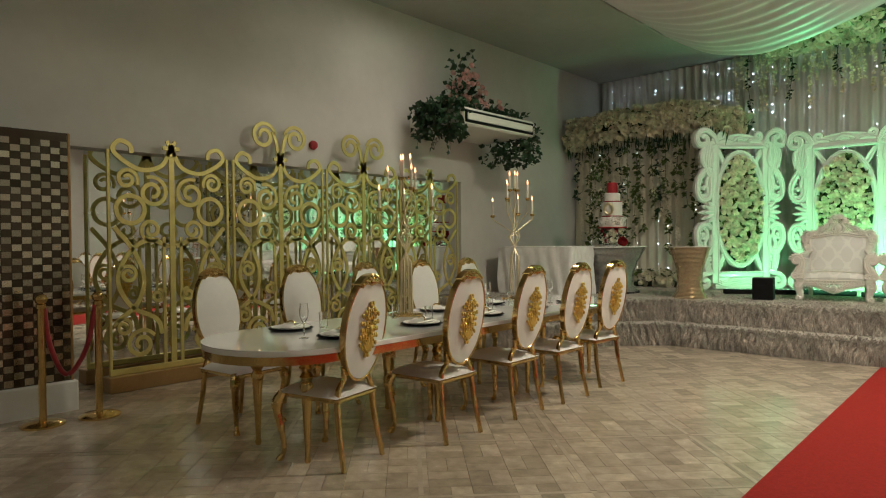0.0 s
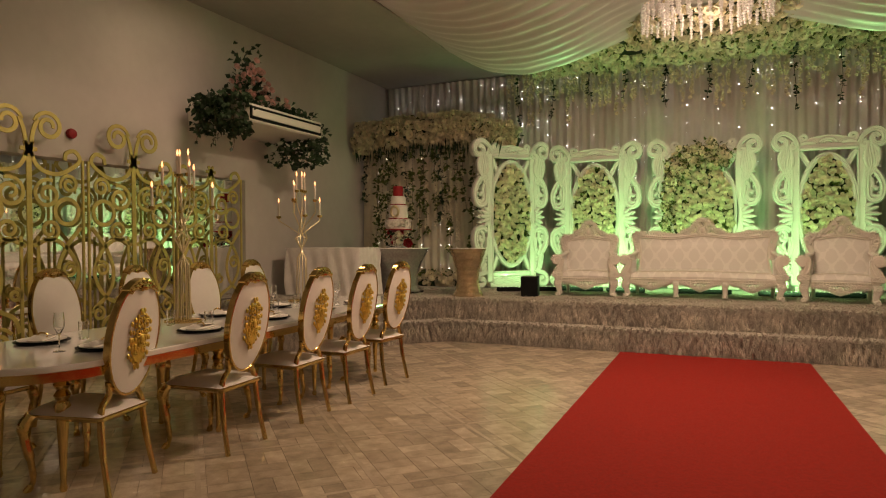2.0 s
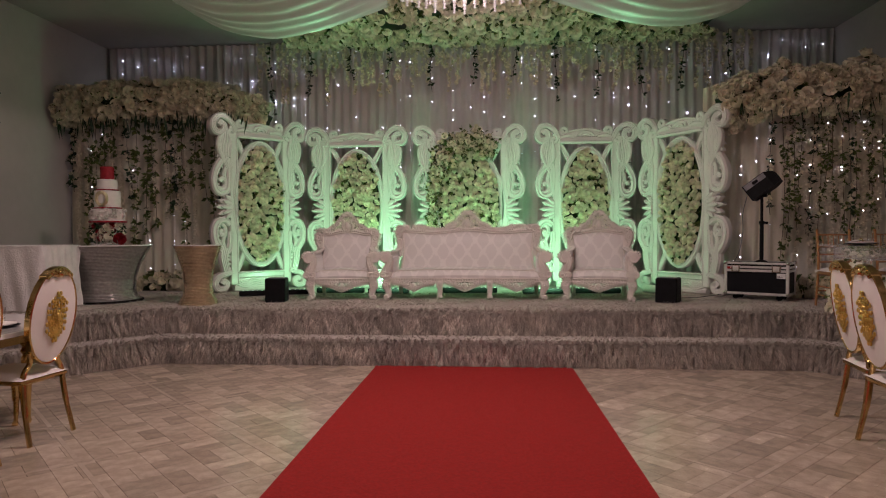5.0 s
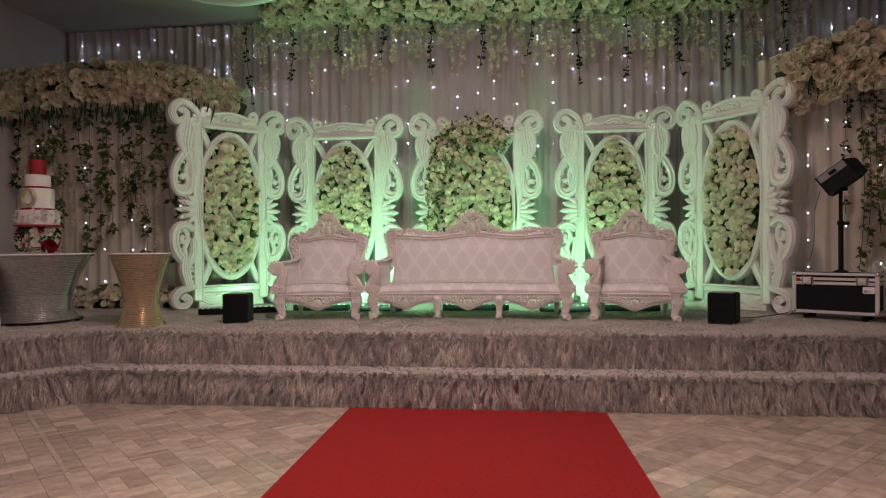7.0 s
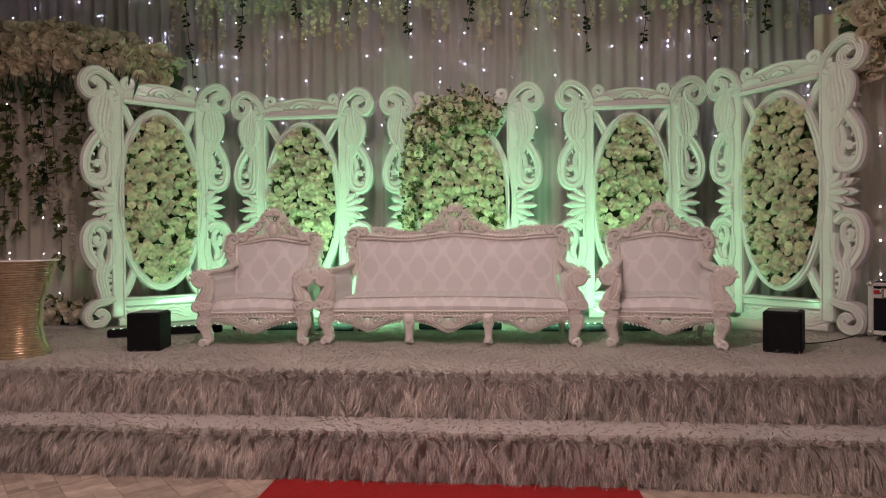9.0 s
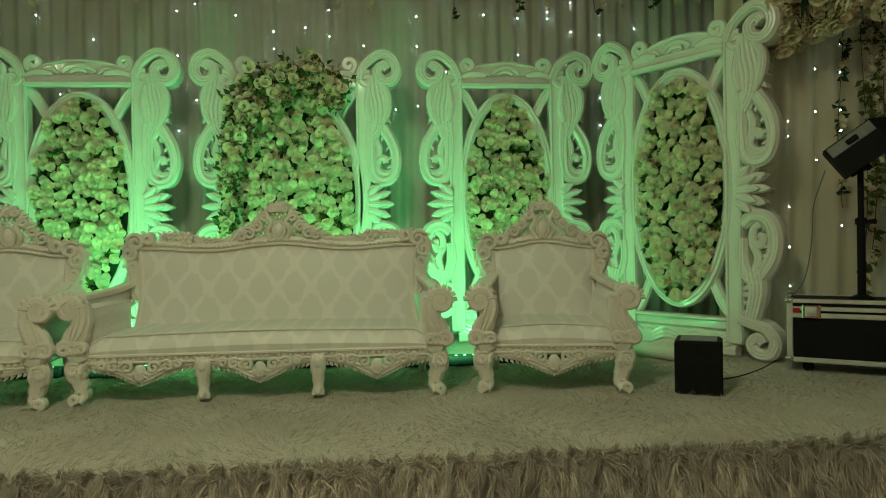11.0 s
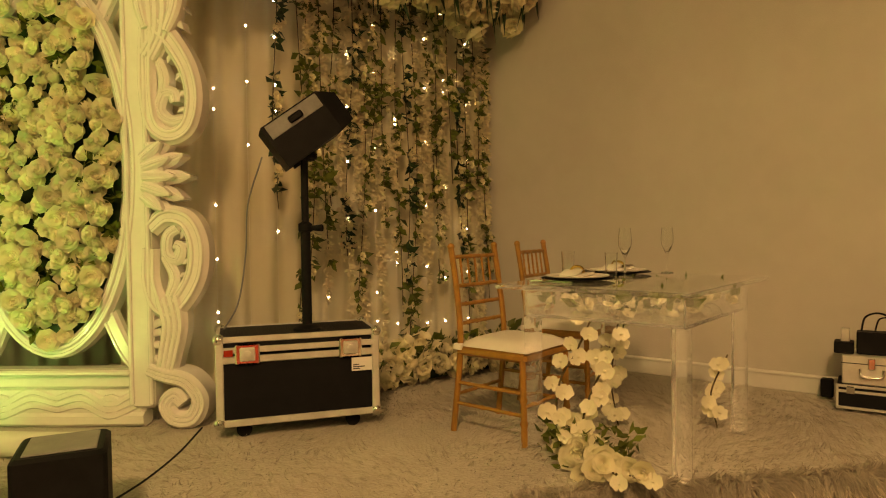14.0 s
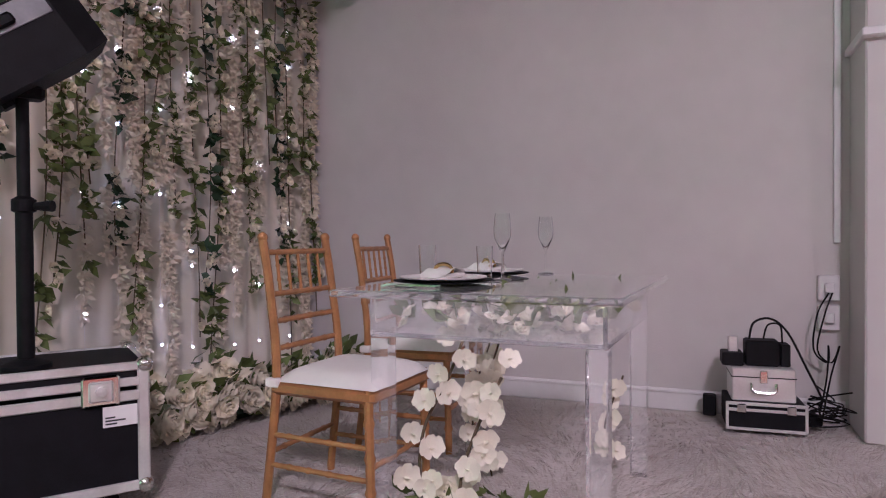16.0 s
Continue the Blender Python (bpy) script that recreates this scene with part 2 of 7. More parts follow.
def damask(name, base, second):
    """Woven upholstery with a large lozenge pattern."""
    m = mat(name, base, 0.5, bump=0.08, bump_scale=250, sheen=0.25)
    N, L = m.node_tree.nodes, m.node_tree.links
    tc = N.new("ShaderNodeTexCoord")
    sep = N.new("ShaderNodeSeparateXYZ")
    L.new(tc.outputs["Object"], sep.inputs[0])

    def wave(sign):
        a = N.new("ShaderNodeMath"); a.operation = "MULTIPLY_ADD"; a.inputs[1].default_value = sign * 0.72
        L.new(sep.outputs["Z"], a.inputs[0]); L.new(sep.outputs["X"], a.inputs[2])
        c = N.new("ShaderNodeMath"); c.operation = "MULTIPLY"; c.inputs[1].default_value = 14.0
        L.new(a.outputs[0], c.inputs[0])
        s = N.new("ShaderNodeMath"); s.operation = "SINE"
        L.new(c.outputs[0], s.inputs[0])
        return s.outputs[0]
    p = N.new("ShaderNodeMath"); p.operation = "MULTIPLY"
    L.new(wave(1), p.inputs[0]); L.new(wave(-1), p.inputs[1])
    n = N.new("ShaderNodeTexNoise"); n.inputs["Scale"].default_value = 30
    L.new(tc.outputs["Object"], n.inputs["Vector"])
    q = N.new("ShaderNodeMath"); q.operation = "MULTIPLY_ADD"; q.inputs[1].default_value = 0.7; 
    ab = N.new("ShaderNodeMath"); ab.operation = "ABSOLUTE"
    L.new(p.outputs[0], ab.inputs[0])
    L.new(n.outputs["Fac"], q.inputs[0]); L.new(ab.outputs[0], q.inputs[2])
    r = N.new("ShaderNodeValToRGB")
    r.color_ramp.elements[0].position, r.color_ramp.elements[1].position = 0.5, 0.62
    r.color_ramp.elements[0].color, r.color_ramp.elements[1].color = (*base, 1), (*second, 1)
    L.new(q.outputs[0], r.inputs["Fac"])
    L.new(r.outputs["Color"], N["Principled BSDF"].inputs["Base Color"])
    return m


DAMASK = damask("ivory_damask", (0.77, 0.745, 0.71), (0.69, 0.665, 0.635))

# ---- building tools ----


class M:
    """Collects vertices and faces of one mesh."""

    def __init__(self):
        self.v, self.f = [], []

    def add(self, verts, faces, mt=None):
        n = len(self.v)
        self.v += [tuple(mt @ Vector(p)) for p in verts] if mt else [tuple(p) for p in verts]
        self.f += [tuple(i + n for i in q) for q in faces]
        return self

    def box(self, lo, hi, bevel=0.0, mt=None):
        (a, b, c), (d, e, g) = lo, hi
        k = min(bevel, (d - a) / 2.1, (e - b) / 2.1, (g - c) / 2.1)
        if k <= 0:
            v = [(x, y, z) for x in (a, d) for y in (b, e) for z in (c, g)]
            return self.add(v, [(0, 1, 3, 2), (4, 6, 7, 5), (0, 4, 5, 1), (2, 3, 7, 6), (0, 2, 6, 4), (1, 5, 7, 3)], mt)
        rings = []
        for z, s in ((c, k), (c + k, 0), (g - k, 0), (g, k)):
            x0, x1, y0, y1, r = a + s, d - s, b + s, e - s, k
            rings.append([(x0 + r, y0, z), (x1 - r, y0, z), (x1, y0 + r, z), (x1, y1 - r, z), (x1 - r, y1, z), (x0 + r, y1, z), (x0, y1 - r, z), (x0, y0 + r, z)])
        return self.rings(rings, True, mt)

    def rings(self, rings, caps=True, mt=None, loop=False):
        n = len(rings[0])
        v = [p for r in rings for p in r]
        f = []
        count = len(rings)
        for i in range(count if loop else count - 1):
            o, p = i * n, ((i + 1) % count) * n
            f += [(o + j, o + (j + 1) % n, p + (j + 1) % n, p + j) for j in range(n)]
        if caps and not loop:
            f += [tuple(range(n - 1, -1, -1)), tuple((count - 1) * n + j for j in range(n))]
        return self.add(v, f, mt)

    def lathe(self, prof, seg=16, mt=None, caps=True, sx=1.0, sy=1.0):
        rings = [[(r * sx * math.cos(2 * math.pi * j / seg), r * sy * math.sin(2 * math.pi * j / seg), z) for j in range(seg)] for r, z in prof]
        return self.rings(rings, caps, mt)

    def tube(self, pts, rad, seg=8, mt=None, loop=False, flat=None, up=(0, 1, 0)):
        """A tube along points; flat: half depth along up, where the section is a chamfered bar."""
        pts = [Vector(p) for p in pts]
        n = len(pts)
        up = Vector(up)
        rr = rad if isinstance(rad, (list, tuple)) else [rad] * n
        rings = []
        for i, p in enumerate(pts):
            a = pts[(i - 1) % n] if loop or i else p
            b = pts[(i + 1) % n] if loop or i < n - 1 else p
            d = (b - a).normalized() if (b - a).length > 1e-9 else Vector((0, 0, 1))
            s = d.cross(up)
            s = s.normalized() if s.length > 1e-4 else d.orthogonal().normalized()
            u = s.cross(d).normalized()
            r = rr[i]
            if flat is not None:
                k = min(r, flat) * 0.45
                sec = [(-r, -flat + k), (-r + k, -flat), (r - k, -flat), (r, -flat + k), (r, flat - k), (r - k, flat), (-r + k, flat), (-r, flat - k)]
            else:
                sec = [(r * math.cos(2 * math.pi * j / seg), r * math.sin(2 * math.pi * j / seg)) for j in range(seg)]
            rings.append([tuple(p + s * x + u * y) for x, y in sec])
        return self.rings(rings, True, mt, loop)

    def ball(self, c, r, seg=10, rings=6, mt=None, sq=(1, 1, 1)):
        rr = []
        for i in range(rings + 1):
            a = math.pi * (i + 0.02 if i == 0 else i - 0.02 if i == rings else i) / rings
            rr.append([(c[0] + sq[0] * r * math.sin(a) * math.cos(2 * math.pi * j / seg), c[1] + sq[1] * r * math.sin(a) * math.sin(2 * math.pi * j / seg), c[2] - sq[2] * r * math.cos(a)) for j in range(seg)])
        return self.rings(rr, True, mt)

    def sheet(self, grid, thick=0.0, mt=None):
        """A surface through rows of points; with a thickness along its normal."""
        h, w = len(grid), len(grid[0])
        v = [tuple(p) for row in grid for p in row]
        f = [(i * w + j, i * w + j + 1, (i + 1) * w + j + 1, (i + 1) * w + j) for i in range(h - 1) for j in range(w - 1)]
        return self.add(v, f, mt)

    def prism(self, outline, y0, y1, bevel=0.0, mt=None):
        """An outline in x, z pushed from y0 to y1."""
        n = len(outline)
        rings = [[(x, y, z) for x, z in outline] for y in (y0, y1)]
        return self.rings(rings, True, mt)

    def mesh(self, name, material, smooth=35):
        me = bpy.data.meshes.new(name)
        me.from_pydata(self.v, [], self.f)
        me.materials.append(material)
        if smooth:
            me.polygons.foreach_set("use_smooth", [True] * len(me.polygons))
            me.set_sharp_from_angle(angle=radians(smooth))
        me.update()
        return me


def thing(name, label, category, group="", at=None):
    ob = new(name)
    ob.empty_display_size = 0.1
    if at is not None:
        ob.matrix_world = at
    return tagged(ob, label, category, group)


def part(name, m, material, parent=None, label="", smooth=35):
    ob = new(name, m.mesh(name, material, smooth) if isinstance(m, M) else m)
    if parent is not None:
        ob.parent = parent
    if label:
        ob["label"] = label
    return ob


def single(name, m, material, label, category, group="", at=None, smooth=35, kind=""):
    ob = part(name, m, material, None, "", smooth)
    if at is not None:
        ob.matrix_world = at
    return tagged(ob, label, category, group, kind)


def structure(name, m, material, label="", smooth=35):
    return tagged(part(name, m, material, None, "", smooth), label, kind="structure")


def spiral(cx, cz, r0, r1, a0, turns, n=26, y=0.0):
    """Points of a spiral in x, z from radius r0 to r1."""
    return [(cx + (r0 + (r1 - r0) * i / n) * math.cos(a0 + turns * 2 * math.pi * i / n), y, cz + (r0 + (r1 - r0) * i / n) * math.sin(a0 + turns * 2 * math.pi * i / n)) for i in range(n + 1)]


def smoothed(pts, n=6):
    """A curve through points (Catmull-Rom)."""
    P = [Vector(p) for p in pts]
    P = [P[0] * 2 - P[1]] + P + [P[-1] * 2 - P[-2]]
    out = []
    for i in range(1, len(P) - 2):
        a, b, c, d = P[i - 1:i + 3]
        for k in range(n):
            t = k / n
            out.append(0.5 * ((2 * b) + (c - a) * t + (2 * a - 5 * b + 4 * c - d) * t * t + (3 * b - a - 3 * c + d) * t ** 3))
    return out + [P[-2]]


def taper(n, r, tip=0.35):
    return [r * (tip + (1 - tip) * math.sin(math.pi * (0.12 + 0.76 * i / max(1, n - 1)))) for i in range(n)]


STAGE = 0.56
XL, XR, YB, YF, TOP = -6.1, 6.3, -5.0, 12.95, 4.75

# ---- setting: floor, walls, ceiling ----
structure("floor", M().box((XL - 0.6, YB - 0.2, -0.2), (XR + 0.3, YF + 0.3, -0.012)), GROUT, "dark joints below stone-look parquet tiles")
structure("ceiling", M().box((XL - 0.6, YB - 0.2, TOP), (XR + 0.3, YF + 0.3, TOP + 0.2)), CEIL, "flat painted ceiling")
structure("wall_back", M().box((XL - 0.6, YF, -0.2), (XR + 0.3, YF + 0.2, TOP)), WALL, "plain wall behind the stage curtain")
structure("wall_rear", M().box((XL - 0.6, YB - 0.2, -0.2), (XR + 0.3, YB, TOP)), WALL, "plain painted wall")
structure("wall_right", M().box((XR, YB, -0.2), (XR + 0.2, YF, TOP)), WALL, "plain grey-beige painted wall")
MY0, MY1, MZ = 2.32, 8.22, 2.37
structure("wall_left", M().box((XL - 0.25, YB, MZ), (XL, YF, TOP)).box((XL - 0.25, YB, -0.2), (XL, 1.2, MZ)).box((XL - 0.25, MY1, -0.2), (XL, YF, MZ)), WALL, "grey painted wall above a long mirror recess")
structure("mirror_wall", M().box((XL - 0.25, 1.2, -0.2), (XL - 0.13, MY1, MZ + 0.1)), MIRROR, "long wall mirror in a shallow recess")
structure("pillar", M().box((5.98, 7.0, STAGE), (XR, 7.745, TOP), 0.008), WALL, "square painted pillar against the wall")
structure("pillar_ledge", M().box((5.94, 6.95, 2.27), (XR - 0.002, 7.765, 2.31), 0.006), SKIRT, "thin white ledge round the pillar")
sk = M()
sk.box((XR - 0.018, 7.76, STAGE), (XR - 0.002, 10.4, STAGE + 0.11), 0.004).box((XR - 0.026, 7.76, STAGE + 0.09), (XR - 0.002, 10.4, STAGE + 0.105), 0.003)
structure("baseboard", sk, SKIRT, "white moulded skirting board")
structure("ceiling_trim", M().box((-3.72, 4.0, TOP - 0.10), (-3.64, 10.6, TOP - 0.02), 0.01).box((4.42, 4.0, TOP - 0.10), (4.50, 10.6, TOP - 0.02), 0.01), CEIL, "long ceiling rails that hold the drape")

# stage: two fur-covered steps, with splayed ends
LOW = [(XL, 7.1), (-4.55, 7.1), (-2.95, 8.72), (3.98, 8.72), (5.6, 7.1), (XR, 7.1)]
HIGH = [(XL, 7.5), (-4.7, 7.5), (-3.12, 9.08), (4.12, 9.08), (5.72, 7.48), (XR, 7.48)]


def slab(front, z0, z1):
    outline = front + [(XR, YF), (XL, YF)]
    n = len(outline)
    lo = [(x, y, z0) for x, y in outline]
    m = M()
    m.rings([lo, [(x, y, z1 - 0.03) for x, y in outline], [(x, y + 0.03 if i < len(front) else y, z1) for i, (x, y) in enumerate(outline)]])
    return m


structure("stage_step", slab(LOW, -0.01, STAGE / 2), FUR_BASE, "lower stage step covered in greyish fur rug")
structure("stage_floor", slab(HIGH, -0.01, STAGE), FUR_BASE, "stage covered in pale long-pile fur rug")


def fibres(rows, length, width, out, seed):
    """Tapered fur fibres: rows of root, lean direction; two triangles each."""
    rng = np.random.default_rng(seed)
    roots, lean = rows
    n = len(roots)
    clump = np.stack([np.sin(roots[:, 0] * 23 + roots[:, 2] * 19) + 0.6 * np.sin(roots[:, 0] * 61 + roots[:, 1] * 37), np.zeros(n), 0.5 * np.sin(roots[:, 0] * 41 + roots[:, 1] * 29)], 1)
    cell = np.floor(roots / 0.042)
    key = cell[:, 0] * 12.9898 + cell[:, 1] * 78.233 + cell[:, 2] * 37.719
    tuft = np.stack([np.sin(key * 1.7), np.sin(key * 2.3), np.sin(key * 3.1)], 1)
    pull = ((cell + 0.5) * 0.042 - roots) / 0.042
    d = lean + 0.3 * clump + 0.34 * tuft + 0.75 * pull + rng.normal(0, 0.16, (n, 3))
    d /= np.linalg.norm(d, axis=1)[:, None]
    ln = length * rng.uniform(0.5, 1.25, n)[:, None]
    side = np.cross(d, rng.normal(0, 1, (n, 3)))
    side /= np.linalg.norm(side, axis=1)[:, None] + 1e-9
    w = width * rng.uniform(0.6, 1.3, n)[:, None]
    mid = roots + d * ln * 0.55
    tip = roots + d * ln + np.array((0, 0, -1.0)) * ln * out * rng.uniform(0.3, 1, n)[:, None]
    v = np.stack([roots - side * w, roots + side * w, mid + side * w * 0.8, mid - side * w * 0.8, tip], 1).reshape(-1, 3)
    k = np.arange(n)[:, None] * 5
    quads = (k + np.array((0, 1, 2, 3))).tolist()
    tris = (k + np.array((3, 2, 4))).tolist()
    return v.tolist(), quads + tris


def edge_points(line, z0, z1, per_m, rng):
    P, D = [], []
    for (x0, y0), (x1, y1) in zip(line, line[1:]):
        ln = math.hypot(x1 - x0, y1 - y0)
        n = int(ln * per_m)
        t = rng.random(n)
        nx, ny = (y1 - y0) / ln, -(x1 - x0) / ln
        P.append(np.stack([x0 + (x1 - x0) * t, y0 + (y1 - y0) * t, z0 + (z1 - z0) * rng.random(n)], 1) + np.array((nx, ny, 0)) * 0.004)
        D.append(np.tile((nx * 0.55, ny * 0.55, -0.8), (n, 1)))
    return np.concatenate(P), np.concatenate(D)


def top_points(x0, x1, y0, y1, z, n, front, rng):
    p = np.stack([rng.uniform(x0, x1, n), rng.uniform(y0, y1, n), np.full(n, z)], 1)
    fx = np.array([q[0] for q in front])
    fy = np.array([q[1] for q in front])
    return p[p[:, 1] > np.interp(p[:, 0], fx, fy)]


rng = np.random.default_rng(5)
fur_v, fur_f = [], []


def take(vf):
    base = len(fur_v)
    fur_v.extend(vf[0])
    fur_f.extend([tuple(i + base for i in q) for q in vf[1]])


take(fibres(edge_points(LOW, 0.02, STAGE / 2 - 0.03, 4600, rng), 0.10, 0.0021, 0.5, 1))
take(fibres(edge_points(HIGH, STAGE / 2 + 0.02, STAGE - 0.03, 4600, rng), 0.10, 0.0021, 0.5, 2))
fringe = M()
fringe.v, fringe.f = fur_v, fur_f
tagged(part("fur_fringe", fringe, FRINGE, None, "", 0), "long shaggy brownish-grey fur over the step edges", "fur rug", kind="stuff")
fur_v, fur_f = [], []
p = top_points(-6.0, 6.2, 7.2, 11.2, STAGE, 210000, HIGH, rng)
swirl = np.stack([np.sin(p[:, 0] * 5 + p[:, 1] * 3), np.cos(p[:, 1] * 6 - p[:, 0] * 2), np.full(len(p), 0.38)], 1)
take(fibres((p, swirl), 0.040, 0.0014, 0.2, 4))
# pale rolled edge of each step
for line, z in ((LOW, STAGE / 2), (HIGH, STAGE)):
    p, d = edge_points(line, z - 0.065, z + 0.004, 3600, rng)
    k = (p[:, 2] - z + 0.065) / 0.07
    d[:, 2] = -0.5 + 1.0 * k
    take(fibres((p, d), 0.062, 0.0021, 0.6, 3))
p = top_points(-6.0, 6.2, 7.2, 9.1, STAGE / 2, 26000, LOW, rng)
swirl = np.stack([np.sin(p[:, 0] * 5), np.full(len(p), -0.6), np.full(len(p), 0.5)], 1)
take(fibres((p, swirl), 0.042, 0.0032, 0.3, 5))
furm = M()
furm.v, furm.f = fur_v, fur_f
tagged(part("fur_pile", furm, FUR, None, "", 0), "pale shaggy fur pile over the stage and its steps", "fur rug", kind="stuff")

# red carpet, laid down the middle up to the steps
def carpet_row(y, z, n=22):
    right = 1.585 + (8.70 - y) * 0.020
    return [(x, y, z + 0.0015 * noise.noise((x * 2, y * 2, 0))) for x in np.linspace(-0.525, right, n)]


cy = np.linspace(YB + 0.5, 8.70, 60)
cm = M().sheet([carpet_row(y, 0.007) for y in cy])
for k in (0, -1):
    cm.sheet([[carpet_row(y, 0.007)[k] for y in cy], [(carpet_row(y, 0.007)[k][0], y, 0.001) for y in cy]])
cm.sheet([carpet_row(cy[-1], 0.007), [(x, y, 0.001) for x, y, z in carpet_row(cy[-1], 0.007)]])
single("red_carpet", cm, CARPET, "plain red aisle carpet laid flat over the tiled floor", "carpet")

# pleated curtains


def curtain(name, a, b, z0, z1, pitch, depth, label, material=CURTAIN, seed=0):
    rnd = random.Random(seed)
    (xa, ya), (xb, yb) = a, b
    ln = math.hypot(xb - xa, yb - ya)
    nx, ny = (yb - ya) / ln, -(xb - xa) / ln
    n = max(8, int(ln / pitch * 8))
    ph = [rnd.uniform(-0.6, 0.6) for _ in range(n + 1)]
    rows = []
    for zi in range(7):
        z = z0 + (z1 - z0) * zi / 6
        row = []
        for i in range(n + 1):
            u = i / n
            w = ln * u / pitch * 2 * math.pi + ph[i // 8] * 1.2 + 0.4 * math.sin(zi * 0.9 + i * 0.05)
            k = depth * (0.75 + 0.5 * noise.noise((u * 9, zi * 0.25, seed))) * math.sin(w) + 0.02 * math.sin(u * 13 + zi)
            row.append((xa + (xb - xa) * u + nx * k, ya + (yb - ya) * u + ny * k, z))
        rows.append(row)
    return single(name, M().sheet(rows), material, label, "curtain", smooth=80)


curtain("stage_curtain", (XL + 0.05, 12.8), (XR - 0.05, 12.8), STAGE, TOP - 0.02, 0.15, 0.035, "tall sheer pale curtain hung in narrow pleats behind the stage", seed=1)
curtain("arch_curtain", (-6.05, 11.75), (-3.2, 12.0), STAGE, 3.5, 0.16, 0.035, "sheer cream curtain hung under a flower arch", ARCHCLOTH, 2)
curtain("arch_curtain", (3.75, 11.35), (6.27, 10.72), STAGE, 3.5, 0.16, 0.035, "sheer cream curtain lit by fairy lights under a flower arch", ARCHCLOTH, 3)

# ---- flowers and leaves ----


def petal(m, base, outward, length, width, cup, mt=None):
    """One cupped petal of six faces."""
    o = Vector(outward).normalized()
    up = Vector((0, 1, 0)) if abs(o.y) < 0.97 else Vector((0, 0, 1))
    s = o.cross(up).normalized()
    u = s.cross(o).normalized()
    rows = []
    for i, (t, w) in enumerate(((0.0, 0.45), (0.4, 1.0), (0.8, 1.06), (1.0, 0.70))):
        c = Vector(base) + o * length * t + u * cup * length * (t * t)
        rows.append([tuple(c - s * width * w * 0.5 + u * 0.12 * width * w), tuple(c), tuple(c + s * width * w * 0.5 + u * 0.12 * width * w)])
    return m.sheet(rows, mt=mt)


def cups(m, r, layers, seg, rnd, mt=None):
    """Nested scalloped cups that open towards -y: the whorls of a rose."""
    for k, (R, d0, d1) in enumerate(layers):
        rows = []
        ph = rnd.uniform(0, 6)
        for q, (rad, dep) in enumerate(((0.30, d0), (0.80, d0 + (d1 - d0) * 0.5), (1.04, d1))):
            row = []
            for i in range(seg):
                w = 2 * math.pi * i / seg
                sc = 1 + (0.10 * math.sin(2.5 * w + ph) + 0.05 * rnd.uniform(-1, 1)) * (q > 0)
                row.append((r * R * rad * sc * math.cos(w), -r * dep * (1 + 0.12 * math.sin(3 * w + ph) * (q == 2)), r * R * rad * sc * math.sin(w)))
            rows.append(row)
        m.rings(rows, False, mt)
    return m


def rose_mesh(seed, r=0.046):
    """A full rose that faces -y."""
    rnd = random.Random(seed)
    m = cups(M(), r, ((1.06, 0.0, 0.48), (0.86, 0.10, 0.78), (0.62, 0.25, 1.0), (0.40, 0.42, 1.12), (0.22, 0.6, 1.15)), 8, rnd)
    return m.ball((0, -r * 0.30, 0), r * 0.55, 9, 6)


ROSES = [rose_mesh(i).mesh("rose", ROSE, 60) for i in range(4)]


def blossom(m, c, r, toward, rnd, n=6):
    """A small open blossom in a joined mass."""
    t = Vector(toward).normalized()
    q = t.to_track_quat("Y", "Z").to_matrix().to_4x4()
    if rnd.random() < 0.6:
        cups(m, r * 0.85, ((1.0, 0.0, 0.6), (0.72, 0.15, 0.9), (0.42, 0.35, 1.1)), 6, rnd, Matrix.Translation(c) @ q @ pose(0, 0, 0, 0, 0, 180))
        return
    mt = Matrix.Translation(c) @ q @ pose(0, 0, 0, 0, rnd.uniform(0, 360), 0)
    for k, (tilt, ln, cnt) in enumerate(((0.3, 1.0, n), (0.95, 0.7, n - 2))):
        for i in range(cnt):
            a = 2 * math.pi * (i + 0.5 * k) / cnt
            petal(m, (0, 0, 0), (math.cos(a) * math.cos(tilt), math.sin(tilt), math.sin(a) * math.cos(tilt)), r * ln, r * 0.95, 0.15, mt)


def leaf(m, c, along, length, width, rnd, fold=0.25):
    d = Vector(along).normalized()
    s = d.cross(Vector((rnd.uniform(-1, 1), rnd.uniform(-1, 1), rnd.uniform(-1, 1))))
    s = s.normalized() if s.length > 1e-3 else d.orthogonal().normalized()
    u = s.cross(d)
    c = Vector(c)
    mid = c + d * length * 0.45 - u * width * fold
    tip = c + d * length
    m.add([c, mid + s * width * 0.5, tip, mid - s * width * 0.5, mid], [(0, 1, 4), (1, 2, 4), (2, 3, 4), (3, 0, 4)])


